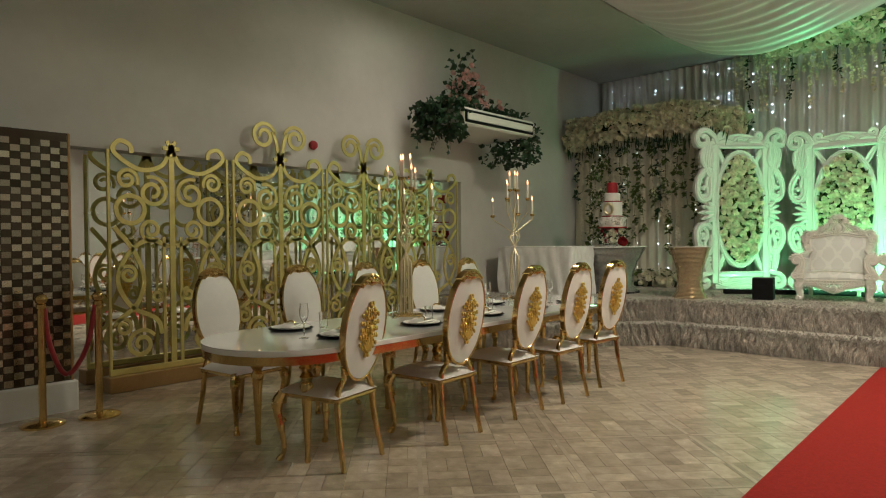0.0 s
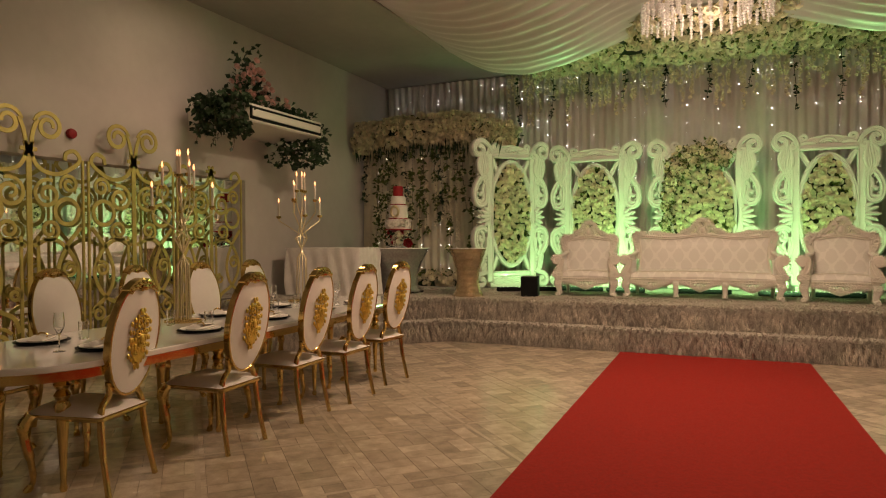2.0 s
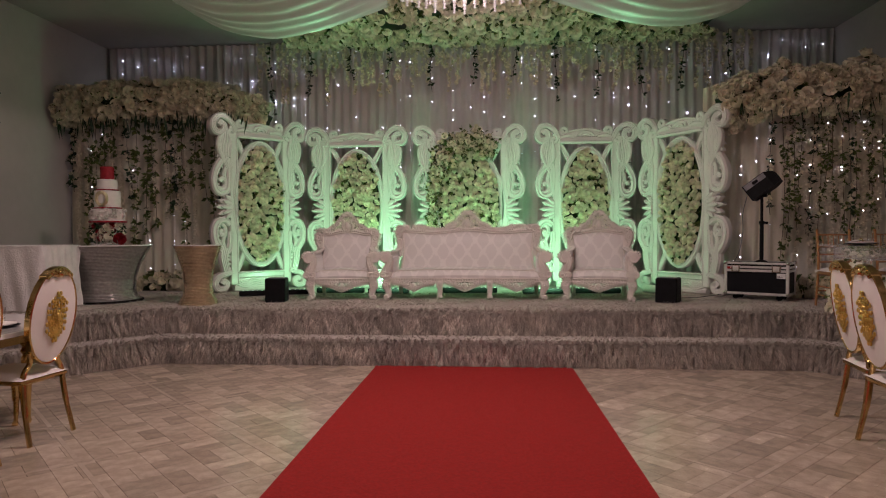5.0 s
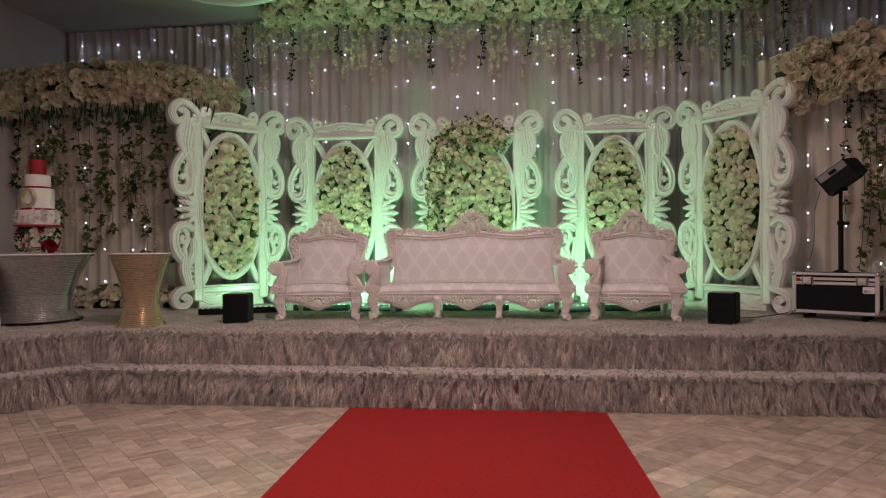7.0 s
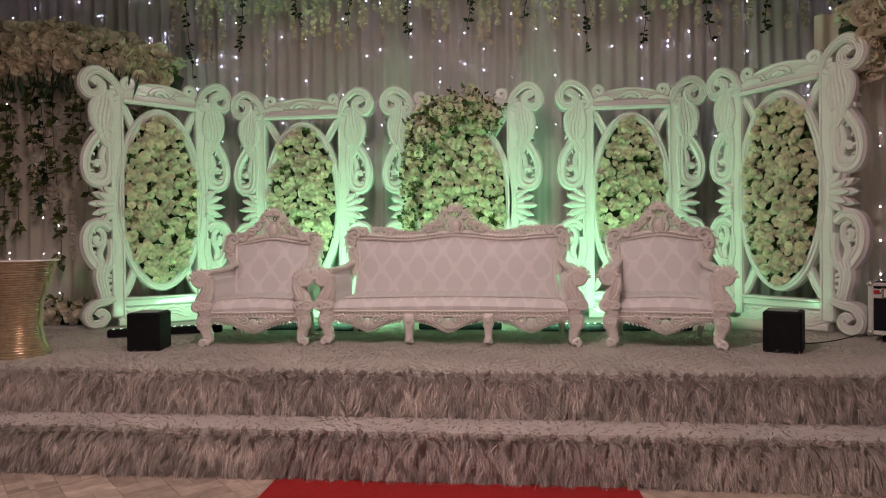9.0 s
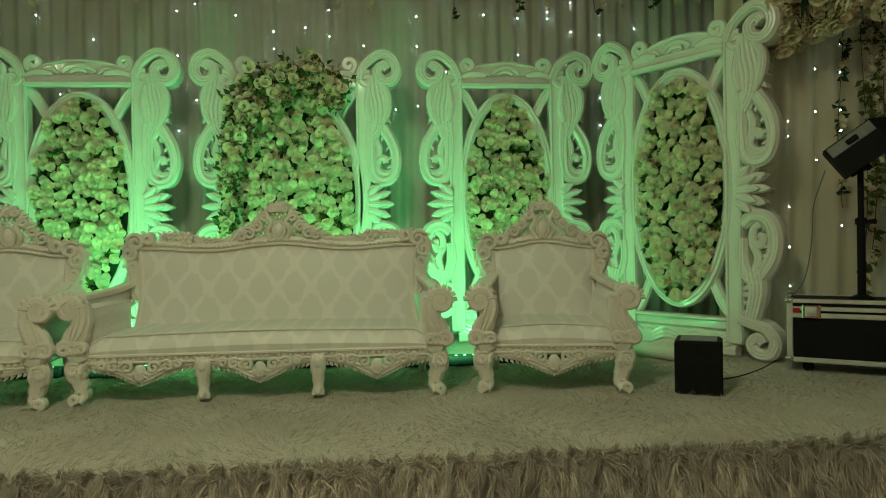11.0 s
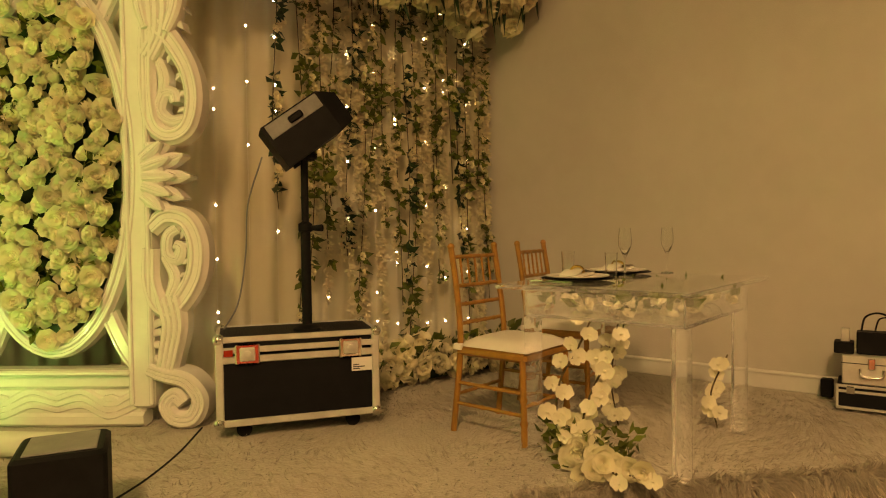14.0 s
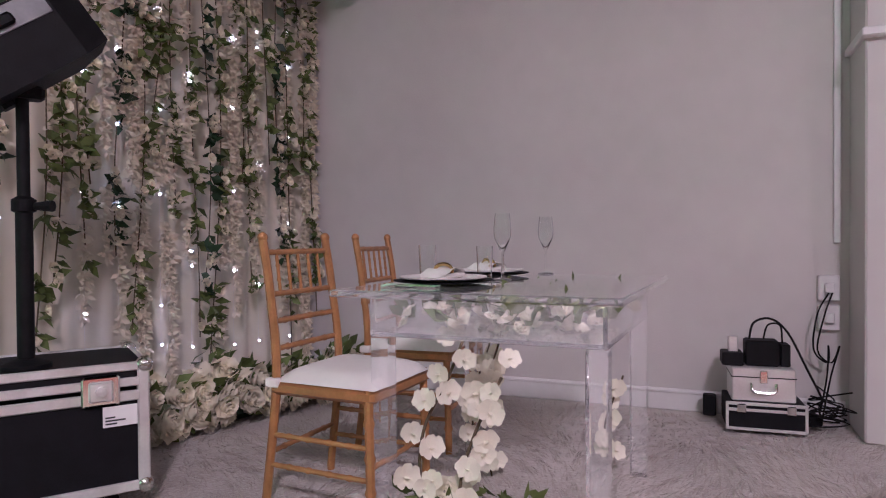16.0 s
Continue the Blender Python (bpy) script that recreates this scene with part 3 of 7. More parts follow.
def vine(ml, ms, top, length, rnd, leafsize=0.07, density=26, flowers=None, sway=0.05):
    """A hanging vine with leaves in small groups."""
    x, y, z = top
    pts = []
    a = rnd.uniform(0, 6)
    for i in range(9):
        k = i / 8
        pts.append((x + sway * math.sin(a + k * 4) * k, y - 0.01 + 0.02 * math.cos(a * 2 + k * 5), z - length * k))
    ms.tube(pts, 0.004, 4)
    for i in range(int(length * density)):
        k = rnd.random()
        if math.sin(k * 22 + a) < -0.55:
            continue
        p = Vector(pts[min(7, int(k * 8))]).lerp(Vector(pts[min(8, int(k * 8) + 1)]), (k * 8) % 1)
        leaf(ml, p, (rnd.uniform(-1, 1), rnd.uniform(-0.9, 0.05), rnd.uniform(-0.9, 0.35)), leafsize * rnd.uniform(0.7, 1.3), leafsize * 0.62, rnd)
        if flowers is not None and rnd.random() < 0.16:
            blossom(flowers, p + Vector((rnd.uniform(-0.03, 0.03), -0.02, 0)), 0.03, (rnd.uniform(-0.5, 0.5), -1, 0.1), rnd, 5)


# ---- carving tools ----
def scroll(m, c, r, a0, turns, rad, flat, sx=1, n=16, tip=0.012):
    """A volute round c in x, z."""
    m.tube([(c[0] + sx * p[0], c[1], c[2] + p[2]) for p in spiral(0, 0, r, tip, a0, turns, n)], taper(n + 1, rad, 0.6), flat=flat)


def sideways(pts, k):
    """The points of a line in x, z pushed sideways by k (a number or one a point)."""
    out = []
    for i, p in enumerate(pts):
        a, b = pts[max(0, i - 1)], pts[min(len(pts) - 1, i + 1)]
        dx, dz = b[0] - a[0], b[2] - a[2]
        ln = math.hypot(dx, dz) or 1
        q = k[i] if isinstance(k, (list, tuple)) else k
        out.append((p[0] - dz / ln * q, p[1], p[2] + dx / ln * q))
    return out


def carved(m, pts, rad, D, ridges=(-0.5, 0.0, 0.5)):
    """A thick band with raised ribs on its face."""
    pts = [tuple(p) for p in pts]
    rr = rad if isinstance(rad, list) else [rad] * len(pts)
    m.tube(pts, rr, flat=D)
    for o in ridges:
        line = sideways(pts, [o * r for r in rr])
        m.tube([(x, y - D * 0.97, z) for x, y, z in line], [r * 0.24 for r in rr], 6)


def foliate(m, pts, side, size, D, step=2):
    """Pointed leaf tips along one edge of a line."""
    pts = [tuple(p) for p in pts]
    edge = sideways(pts, side)
    for i in range(0, len(pts), step):
        p, q = Vector(pts[i]), Vector(edge[i])
        d = (q - p).normalized()
        t = Vector(pts[min(len(pts) - 1, i + 1)]) - Vector(pts[max(0, i - 1)])
        t = t.normalized() if t.length > 1e-6 else Vector((1, 0, 0))
        m.tube([q - d * size * 0.3, q + d * size * 0.3 + t * size * 0.15, q + d * size * 0.7 + t * size * 0.6], [size * 0.34, size * 0.32, size * 0.06], flat=D)


# ---- carved white panels with an oval bed of roses ----
def side_ornament(m, sx, W):
    """Top volute, hanging leaf, pierced loop, leaf star, lower loop and foot scroll of one side of a panel."""
    e = W / 2
    D = 0.062

    def L(*uz, y=0.0, n=6):
        return smoothed([(sx * (e - u), y, z) for u, z in uz], n)
    # volute rolled outward over the corner
    v = L((0.38, 2.36), (0.31, 2.50), (0.18, 2.585), (0.07, 2.54), (0.035, 2.43), (0.09, 2.345), (0.18, 2.36), (0.205, 2.44), (0.15, 2.49), (0.115, 2.45))
    carved(m, v, taper(len(v), 0.050, 0.55), D + 0.02)
    scroll(m, (sx * (e - 0.30), -0.01, 2.36), 0.07, 1.2, 1.3, 0.026, D, sx)
    # hanging acanthus body
    b = L((0.24, 2.40), (0.225, 2.25), (0.20, 2.10), (0.215, 1.95), (0.27, 1.84))
    carved(m, b, [0.055 + 0.035 * math.sin(math.pi * min(1, 1.25 * i / (len(b) - 1))) for i in range(len(b))], D, (-0.62, -0.25, 0.2, 0.6))
    foliate(m, b[3:20], 0.075 * sx, 0.055, D * 0.7, 3)
    f = L((0.17, 2.33), (0.115, 2.22), (0.125, 2.08), (0.17, 1.96), y=-0.045)
    carved(m, f, taper(len(f), 0.036, 0.35), 0.04, (0.0,))
    f = L((0.28, 2.30), (0.30, 2.12), (0.27, 1.98), y=-0.045)
    carved(m, f, taper(len(f), 0.032, 0.35), 0.04, (0.0,))
    # pierced pear-shaped loop with a curl inside
    p = L((0.25, 2.02), (0.155, 1.92), (0.075, 1.78), (0.05, 1.63), (0.085, 1.50), (0.17, 1.455), (0.25, 1.50), (0.28, 1.62), (0.285, 1.80), (0.27, 1.98))
    carved(m, p, [0.056 - 0.012 * math.sin(math.pi * i / (len(p) - 1)) for i in range(len(p))], D, (-0.45, 0.45))
    foliate(m, p[8:40], -0.05 * sx, 0.04, D * 0.6, 4)
    c = L((0.10, 1.54), (0.17, 1.53), (0.225, 1.58), (0.205, 1.66), (0.155, 1.665), (0.145, 1.62))
    carved(m, c, taper(len(c), 0.034, 0.6), D * 0.8, (0.0,))
    c = L((0.22, 1.62), (0.20, 1.74), (0.235, 1.86))
    carved(m, c, taper(len(c), 0.028, 0.4), D * 0.8, (0.0,))
    # leaf star on the upright
    for lay, (y, k) in enumerate(((0.0, 1.0), (-0.045, 0.72))):
        for i, a in enumerate((-62, -30, 0, 30, 62)):
            ln = (0.17, 0.20, 0.225, 0.20, 0.17)[i] * k
            z0 = 1.255 + 0.045 * (i - 2)
            w = math.radians(a * 0.62)
            q = Vector((sx * (e - 0.30), y, z0))
            t = q + Vector((sx * math.cos(w) * ln, 0, math.sin(w) * ln))
            carved(m, [q, q.lerp(t, 0.4), q.lerp(t, 0.75), t], [0.036 * k, 0.042 * k, 0.032 * k, 0.006], D * 0.75, (0.0,))
    carved(m, L((0.27, 1.10), (0.24, 1.26), (0.27, 1.42)), taper(13, 0.038, 0.6), D + 0.015, (0.0,))
    # lower loop
    p = L((0.28, 1.00), (0.20, 1.06), (0.10, 1.035), (0.05, 0.93), (0.055, 0.79), (0.105, 0.68), (0.18, 0.60), (0.25, 0.62), (0.29, 0.74), (0.285, 0.90))
    carved(m, p, taper(len(p), 0.056, 0.75), D, (-0.45, 0.45))
    foliate(m, p[10:36], -0.05 * sx, 0.04, D * 0.6, 4)
    c = L((0.15, 1.00), (0.20, 0.96), (0.205, 0.87), (0.155, 0.845), (0.135, 0.90), (0.165, 0.92))
    carved(m, c, taper(len(c), 0.032, 0.6), D * 0.8, (0.0,))
    c = L((0.22, 0.86), (0.17, 0.76), (0.20, 0.66))
    carved(m, c, taper(len(c), 0.030, 0.4), D * 0.8, (0.0,))
    # leafy leg and foot scroll
    b = L((0.20, 0.66), (0.175, 0.52), (0.20, 0.38), (0.235, 0.24))
    carved(m, b, [0.075 - 0.02 * i / (len(b) - 1) for i in range(len(b))], D, (-0.6, -0.2, 0.2, 0.6))
    foliate(m, b[2:], -0.075 * sx, 0.06, D * 0.7, 3)
    v = L((0.30, 0.30), (0.22, 0.27), (0.11, 0.24), (0.045, 0.15), (0.08, 0.06), (0.17, 0.055), (0.215, 0.12), (0.17, 0.17), (0.13, 0.13))
    carved(m, v, taper(len(v), 0.046, 0.6), D + 0.02)


def panel(name, W, at, label, seed, oval=(0.38, 0.855), bush=False):
    th = thing(name, label, "floral panel", "carved panels on the stage", at)
    e = W / 2 - 0.34
    H0, H1, D = 0.30, 2.30, 0.055
    for s in (-1, 1):
        m = M().box((s * e - 0.062, -D, 0.10), (s * e + 0.062, D, 2.40), 0.015)
        up = part("upright", m, MOULD, th)
        for o in (-0.05, 0.05):
            part("bead", M().box((s * e + o - 0.011, -D - 0.014, 0.12), (s * e + o + 0.011, -D + 0.01, 2.38), 0.006), MOULD, up)
        m = M()
        side_ornament(m, s, W)
        part("carved_side", m, MOULD, th, "white carved scrollwork")
    part("top_rail", M().box((-e + 0.05, -D, H1), (e - 0.05, D, H1 + 0.10), 0.015).box((-e + 0.05, -D - 0.045, H1 - 0.02), (e - 0.05, -D + 0.01, H1 + 0.03), 0.012), MOULD, th)
    part("bottom_rail", M().box((-e + 0.05, -D, H0 - 0.10), (e - 0.05, D, H0), 0.015).box((-e + 0.05, -D - 0.03, H0 - 0.03), (e - 0.05, -D + 0.01, H0), 0.01), MOULD, th)
    # crest: a raised board with an arched relief between two small volutes
    m = M()
    w = e - 0.17
    top = [(-w + 2 * w * i / 16, 2.46 + 0.055 * math.sin(math.pi * i / 16) ** 0.7) for i in range(17)]
    m.prism([(-w, 2.36)] + top + [(w, 2.36)], -0.035, 0.035)
    m.tube([(x, -0.03, z) for x, z in top], 0.018, 8)
    arc = [(0.42 * w * math.cos(a), -0.04, 2.40 + 0.07 * math.sin(a)) for a in np.linspace(0.1, math.pi - 0.1, 13)]
    m.tube(arc, taper(13, 0.022, 0.4), flat=0.02)
    m.tube([(x * 0.5, y - 0.005, 2.395 + (z - 2.40) * 0.6) for x, y, z in arc], taper(13, 0.018, 0.4), flat=0.02)
    for s in (-1, 1):
        scroll(m, (s * (e - 0.12), 0, 2.49), 0.078, 3.6, 1.5, 0.030, 0.055, s, 22)
        m.tube(smoothed([(s * (e - 0.02), -0.01, 2.37), (s * (e - 0.16), -0.02, 2.41), (s * (e - 0.28), -0.02, 2.395)]), taper(13, 0.034, 0.4), flat=0.05)
        m.tube(smoothed([(s * w * 0.9, -0.045, 2.40), (s * w * 0.7, -0.045, 2.44), (s * w * 0.5, -0.045, 2.40)]), taper(13, 0.018, 0.3), flat=0.015)
    part("crest", m, MOULD, th, "white carved crest")
    m = M()
    for s in (-1, 1):
        for k in range(3):
            m.tube(smoothed([(s * (e - 0.04), -0.03, 0.18 - 0.035 * k), (s * e * 0.62, -0.045, 0.125 - 0.03 * k), (s * e * 0.3, -0.03, 0.185 - 0.035 * k), (0, -0.03, 0.15 - 0.03 * k)]), taper(19, 0.022, 0.7), 6)
        scroll(m, (s * e * 0.62, -0.02, 0.10), 0.06, 0.4, 1.3, 0.022, 0.04, s)
    m.box((-e, -0.035, 0.055), (e, 0.035, 0.21), 0.02)
    m.tube(smoothed([(-e, 0, 0.045), (0, 0, 0.04), (e, 0, 0.045)]), 0.035, flat=0.05)
    part("bottom_carving", m, MOULD, th, "white carved wave moulding")
    rx, rz = oval
    cz = 1.31
    n = 56
    ring = [((rx + 0.045) * math.cos(2 * math.pi * i / n), 0, cz + (rz + 0.045) * math.sin(2 * math.pi * i / n)) for i in range(n)]
    om = M().tube(ring, 0.045, loop=True, flat=0.055)
    for k, dy in ((0.985, -0.056), (1.06, -0.052)):
        om.tube([(x * k, dy, cz + (z - cz) * (1 + (k - 1) * 0.5)) for x, y, z in ring], 0.012, 6, loop=True)
    part("oval_moulding", om, MOULD, th)
    for sx in (-1, 1):
        for sz, zc in ((1, H1 - 0.01), (-1, H0 + 0.01)):
            q = (sx * rx * 0.72, 0, cz + sz * (rz + 0.04) * 0.80)
            st = smoothed([(sx * (e - 0.04), 0, zc), (sx * ((e - 0.04) * 0.55 + rx * 0.72 * 0.45), 0, zc - sz * (abs(zc - q[2]) * 0.35)), q])
            sm = M()
            carved(sm, st, 0.042, 0.032, (-0.6, 0.6))
            part("strut", sm, MOULD, th)
    n = 40
    out = [((rx + 0.02) * math.cos(2 * math.pi * i / n), cz + (rz + 0.02) * math.sin(2 * math.pi * i / n)) for i in range(n)]
    part("flower_board", M().prism(out, 0.005, 0.035), LEAFDARK, th, "dark green backing")
    rnd = random.Random(seed)
    ml = M()
    step = 0.068
    k = 0
    z = cz - rz + 0.04
    while z < cz + rz:
        half = rx * math.sqrt(max(0, 1 - ((z - cz) / rz) ** 2)) - 0.02
        x = -half + (step / 2 if k % 2 else 0)
        while x < half + 0.01:
            if rnd.random() < 0.93:
                ob = part("rose", ROSES[rnd.randrange(4)], None, th)
                sc = rnd.uniform(0.72, 0.95) if rnd.random() < 0.4 else rnd.uniform(0.95, 1.25)
                ob.matrix_basis = pose(x + rnd.uniform(-0.025, 0.025), -0.01 - rnd.uniform(0, 0.075), z + rnd.uniform(-0.025, 0.025), rnd.uniform(-35, 30), rnd.uniform(0, 360), rnd.uniform(-35, 35)) @ Matrix.Scale(sc, 4)
            else:
                for q in range(7):
                    leaf(ml, (x, -0.05, z), (rnd.uniform(-1, 1), -0.5, rnd.uniform(-1, 1)), 0.07, 0.04, rnd)
            x += step
        z += step * 0.84
        k += 1
    for q in range(60):
        a, r = rnd.uniform(0, 6.28), math.sqrt(rnd.random())
        leaf(ml, (rx * r * math.cos(a), -0.03, cz + rz * r * math.sin(a)), (rnd.uniform(-1, 1), -0.8, rnd.uniform(-1, 1)), 0.07, 0.035, rnd)
    part("leaves", ml, LEAF, th)
    if bush:
        # leafy garland laid over the top of the oval, trailing down one side
        mb, mg = M(), M()
        for q in range(460):
            u = rnd.random()
            a = math.radians(48 + 150 * u)
            spread = 0.045 + 0.065 * math.sin(math.pi * min(1, 0.2 + u * 0.85))
            r = 1.0 + rnd.gauss(0.0, 1) * spread
            ca, sa = math.cos(a), math.sin(a)
            c = ((rx + 0.05) * r * math.copysign(abs(ca) ** 0.82, ca) * (1 + 0.25 * max(0, u - 0.6)), -0.09 - rnd.uniform(0, 0.13), cz + 0.02 + (rz + 0.14) * r * math.copysign(abs(sa) ** 0.78, sa))
            if c[2] > 2.56:
                continue
            if rnd.random() < 0.8:
                blossom(mb, c, rnd.uniform(0.032, 0.062), (rnd.uniform(-0.7, 0.7), -1, rnd.uniform(-0.3, 0.7)), rnd)
            for g in range(3):
                leaf(mg, (c[0] + rnd.uniform(-0.06, 0.06), c[1] + 0.03, c[2] + rnd.uniform(-0.06, 0.06)), (rnd.uniform(-1, 1), -0.9, rnd.uniform(-0.8, 1)), 0.09, 0.045, rnd)
        part("blossoms", mb, ROSEMANY, th, "loose white blossoms", 60)
        part("foliage", mg, LEAF, th, "dark green foliage")
    return th


PY = 12.22
panel("floral_panel", 1.66, pose(-1.476, PY, STAGE), "white carved frame holding an oval bed of cream roses", 11)
panel("floral_panel", 1.82, pose(0.355, PY, STAGE), "white carved frame with cream roses under a bushy flower garland", 12, oval=(0.49, 0.87), bush=True)
panel("floral_panel", 1.60, pose(2.21, PY, STAGE), "white carved frame holding an oval bed of cream roses", 13, oval=(0.36, 0.855))
panel("floral_panel", 1.53, pose(-2.92, 11.68, STAGE, 0, 0, 46) @ Matrix.Scale(1.03, 4), "angled white carved frame holding an oval bed of cream roses", 14, oval=(0.365, 0.87))
panel("floral_panel", 1.58, pose(3.48, 11.42, STAGE, 0, 0, -55) @ Matrix.Scale(1.0, 4), "angled white carved frame with roses beside a flight case", 15, oval=(0.365, 0.87))


# ---- throne seats ----
def cabriole(m, x, y, sx, h=0.27):
    """A carved front leg with a leafy knee and a scrolled foot."""
    line = smoothed([(x, y, h), (x + sx * 0.03, y - 0.02, h * 0.78), (x + sx * 0.012, y - 0.005, h * 0.45), (x - sx * 0.006, y, h * 0.22), (x + sx * 0.014, y - 0.015, 0.03), (x + sx * 0.026, y - 0.03, 0.016)])
    m.tube(line, [0.060] * 5 + [0.058] * 5 + [0.043] * 5 + [0.031] * 5 + [0.026] * 6 + [0.033] * 5, 10, flat=0.042)
    scroll(m, (x + sx * 0.034, y - 0.045, h * 0.78), 0.042, 2.4, -1.4, 0.014, 0.022, sx, 18, 0.006)
    scroll(m, (x + sx * 0.028, y - 0.034, 0.038), 0.030, -1.5, 1.3, 0.0145, 0.032, sx, 16, 0.006)
    for k in (-1, 0, 1):
        m.tube([(x + k * 0.024 + sx * 0.02, y - 0.045, h * 0.92), (x + k * 0.03 + sx * 0.02, y - 0.058, h * 0.72), (x + k * 0.012 + sx * 0.01, y - 0.038, h * 0.45)], [0.008, 0.014, 0.004], 6)
    m.tube([(x + sx * 0.01, y - 0.035, 0.085), (x + sx * 0.03, y - 0.042, 0.06)], [0.024, 0.012], 6)


def throne(name, W, label, group, at, mids=()):
    """A carved seat W wide between its front legs; its front faces -y and stands at y = 0."""
    wide = W > 1.2
    th = thing(name, label, "sofa" if wide else "armchair", group, at)
    hw, dep = W / 2, 0.62
    for sx in (-1, 1):
        m = M()
        cabriole(m, sx * hw, 0.03, sx)
        part("leg", m, CREAMWOOD, th)
        part("leg", M().tube([(sx * (hw - 0.05), dep, 0.26), (sx * (hw - 0.05), dep + 0.05, 0.1), (sx * (hw - 0.05), dep + 0.1, 0)], [0.034, 0.03, 0.025], 8), CREAMWOOD, th)
    for x in mids:
        m = M().tube(smoothed([(x, 0.03, 0.27), (x, 0.005, 0.2), (x, 0.02, 0.1), (x, 0.005, 0.02)]), [0.048] * 5 + [0.044] * 4 + [0.034] * 4 + [0.028] * 3 + [0.036] * 3, 10, flat=0.034)
        m.ball((x, -0.025, 0.215), 0.03, 8, 5, sq=(1, 0.5, 1.2)).tube([(x, -0.02, 0.05), (x, -0.035, 0.03)], [0.028, 0.016], 6)
        part("leg", m, CREAMWOOD, th)
    # apron: gadrooned rail with carved drops
    m = M()
    n = 3 if wide else 1
    cells = W / n
    m.box((-hw, 0.0, 0.235), (hw, 0.05, 0.285), 0.012)
    m.tube([(-hw, -0.008, 0.283), (hw, -0.008, 0.283)], 0.010, 6).tube([(-hw, -0.006, 0.243), (hw, -0.006, 0.243)], 0.008, 6)
    count = int(W / 0.034)
    for i in range(count):
        m.ball((-hw + W * (i + 0.5) / count, -0.006, 0.263), 0.014, 6, 4, sq=(0.9, 0.6, 1))
    for i in range(n):
        cx = -hw + cells * (i + 0.5)
        k = cells * 0.44
        for s in (-1, 1):
            line = smoothed([(cx + s * k, 0.02, 0.238), (cx + s * k * 0.72, 0.012, 0.222), (cx + s * k * 0.45, 0.006, 0.205), (cx + s * k * 0.2, 0.0, 0.172), (cx, -0.004, 0.150)])
            carved(m, line, [0.022 + 0.014 * j / (len(line) - 1) for j in range(len(line))], 0.02, (0.0,))
            foliate(m, line, s * 0.024, 0.030, 0.012, 2)
            for dx, r, a in ((0.075, 0.036, 0.3), (0.15, 0.032, 2.3), (0.215, 0.026, 0.3)):
                scroll(m, (cx + s * dx, -0.018, 0.232 - 0.018 * (0.22 - dx) / 0.15), r, a, 1.3 if a < 1 else -1.3, 0.0105, 0.014, s, 14, 0.006)
        m.ball((cx, -0.022, 0.190), 0.040, 10, 6, sq=(0.9, 0.5, 1.1))
        for a in range(7):
            w = -2.75 + a * 0.4
            m.tube([(cx, -0.030, 0.20), (cx + 0.035 * math.cos(w), -0.030, 0.195 + 0.05 * math.sin(w)), (cx + 0.058 * math.cos(w), -0.014, 0.195 + 0.075 * math.sin(w))], [0.009, 0.011, 0.004], 5)
    part("apron", m, CREAMWOOD, th, "carved scalloped apron")
    # seat cushion
    rows = []
    nx, ny = 24, 10
    for j in range(ny + 1):
        v = j / ny
        row = []
        for i in range(nx + 1):
            u = i / nx * 2 - 1
            edge = min(1.0, (1 - abs(u)) * hw / 0.05) ** 0.5 if abs(u) < 1 else 0
            fr = min(1.0, v / 0.12) ** 0.5
            row.append((u * (hw - 0.03), -0.01 + v * (dep - 0.02) + 0.02 * (1 - fr), 0.285 + 0.115 * (0.55 + 0.45 * edge) * (0.25 + 0.75 * fr) + 0.012 * math.cos(u * 2.2)))
        rows.append(row)
    front = [[(x, y + 0.005, 0.283) for x, y, z in rows[0]], rows[0]]
    cu = part("seat_cushion", M().sheet(front).sheet(rows), DAMASK, th, "ivory damask seat", 60)
    part("piping", M().tube([(x, y - 0.004, z) for x, y, z in rows[1]], 0.006, 6), CREAMWOOD, cu)
    # back
    bh = 0.875
    half = hw - (0.10 if wide else 0.055)
    rows = []
    for j in range(11):
        v = j / 10
        row = []
        for i in range(nx + 1):
            u = i / nx * 2 - 1
            topz = bh + (0.018 * math.cos(u * math.pi * 2) + 0.02 * (1 - u * u) if wide else 0.022 * math.cos(u * math.pi))
            z = 0.33 + (topz - 0.33) * v
            wid = half * (1 - 0.035 * math.sin(v * math.pi))
            row.append((u * wid, dep - 0.06 - 0.05 * (1 - u ** 6) * math.sin(min(1, v + 0.1) * math.pi) ** 0.4 + 0.10 * v, z))
        rows.append(row)
    part("backrest", M().sheet(rows), DAMASK, th, "ivory damask back", 60)
    bk = [[(x, y + 0.07, z) for x, y, z in r] for r in rows]
    part("back_board", M().sheet(bk), CREAMWOOD, th, "", 60)
    # carved surround of the back
    m = M()
    top = rows[-1]
    y0 = top[0][1] + 0.02
    m.tube([(x, y0, z + 0.03) for x, y, z in top], 0.030, 8)
    m.tube([(x, y0 - 0.03, z + 0.003) for x, y, z in top], 0.010, 6)
    for i in range(int(half * 2 / 0.03)):
        u = (i + 0.5) / int(half * 2 / 0.03)
        x, y, z = top[min(nx, int(u * nx))]
        m.ball((-half + 2 * half * u, y0 - 0.03, z + 0.028), 0.010, 6, 4)
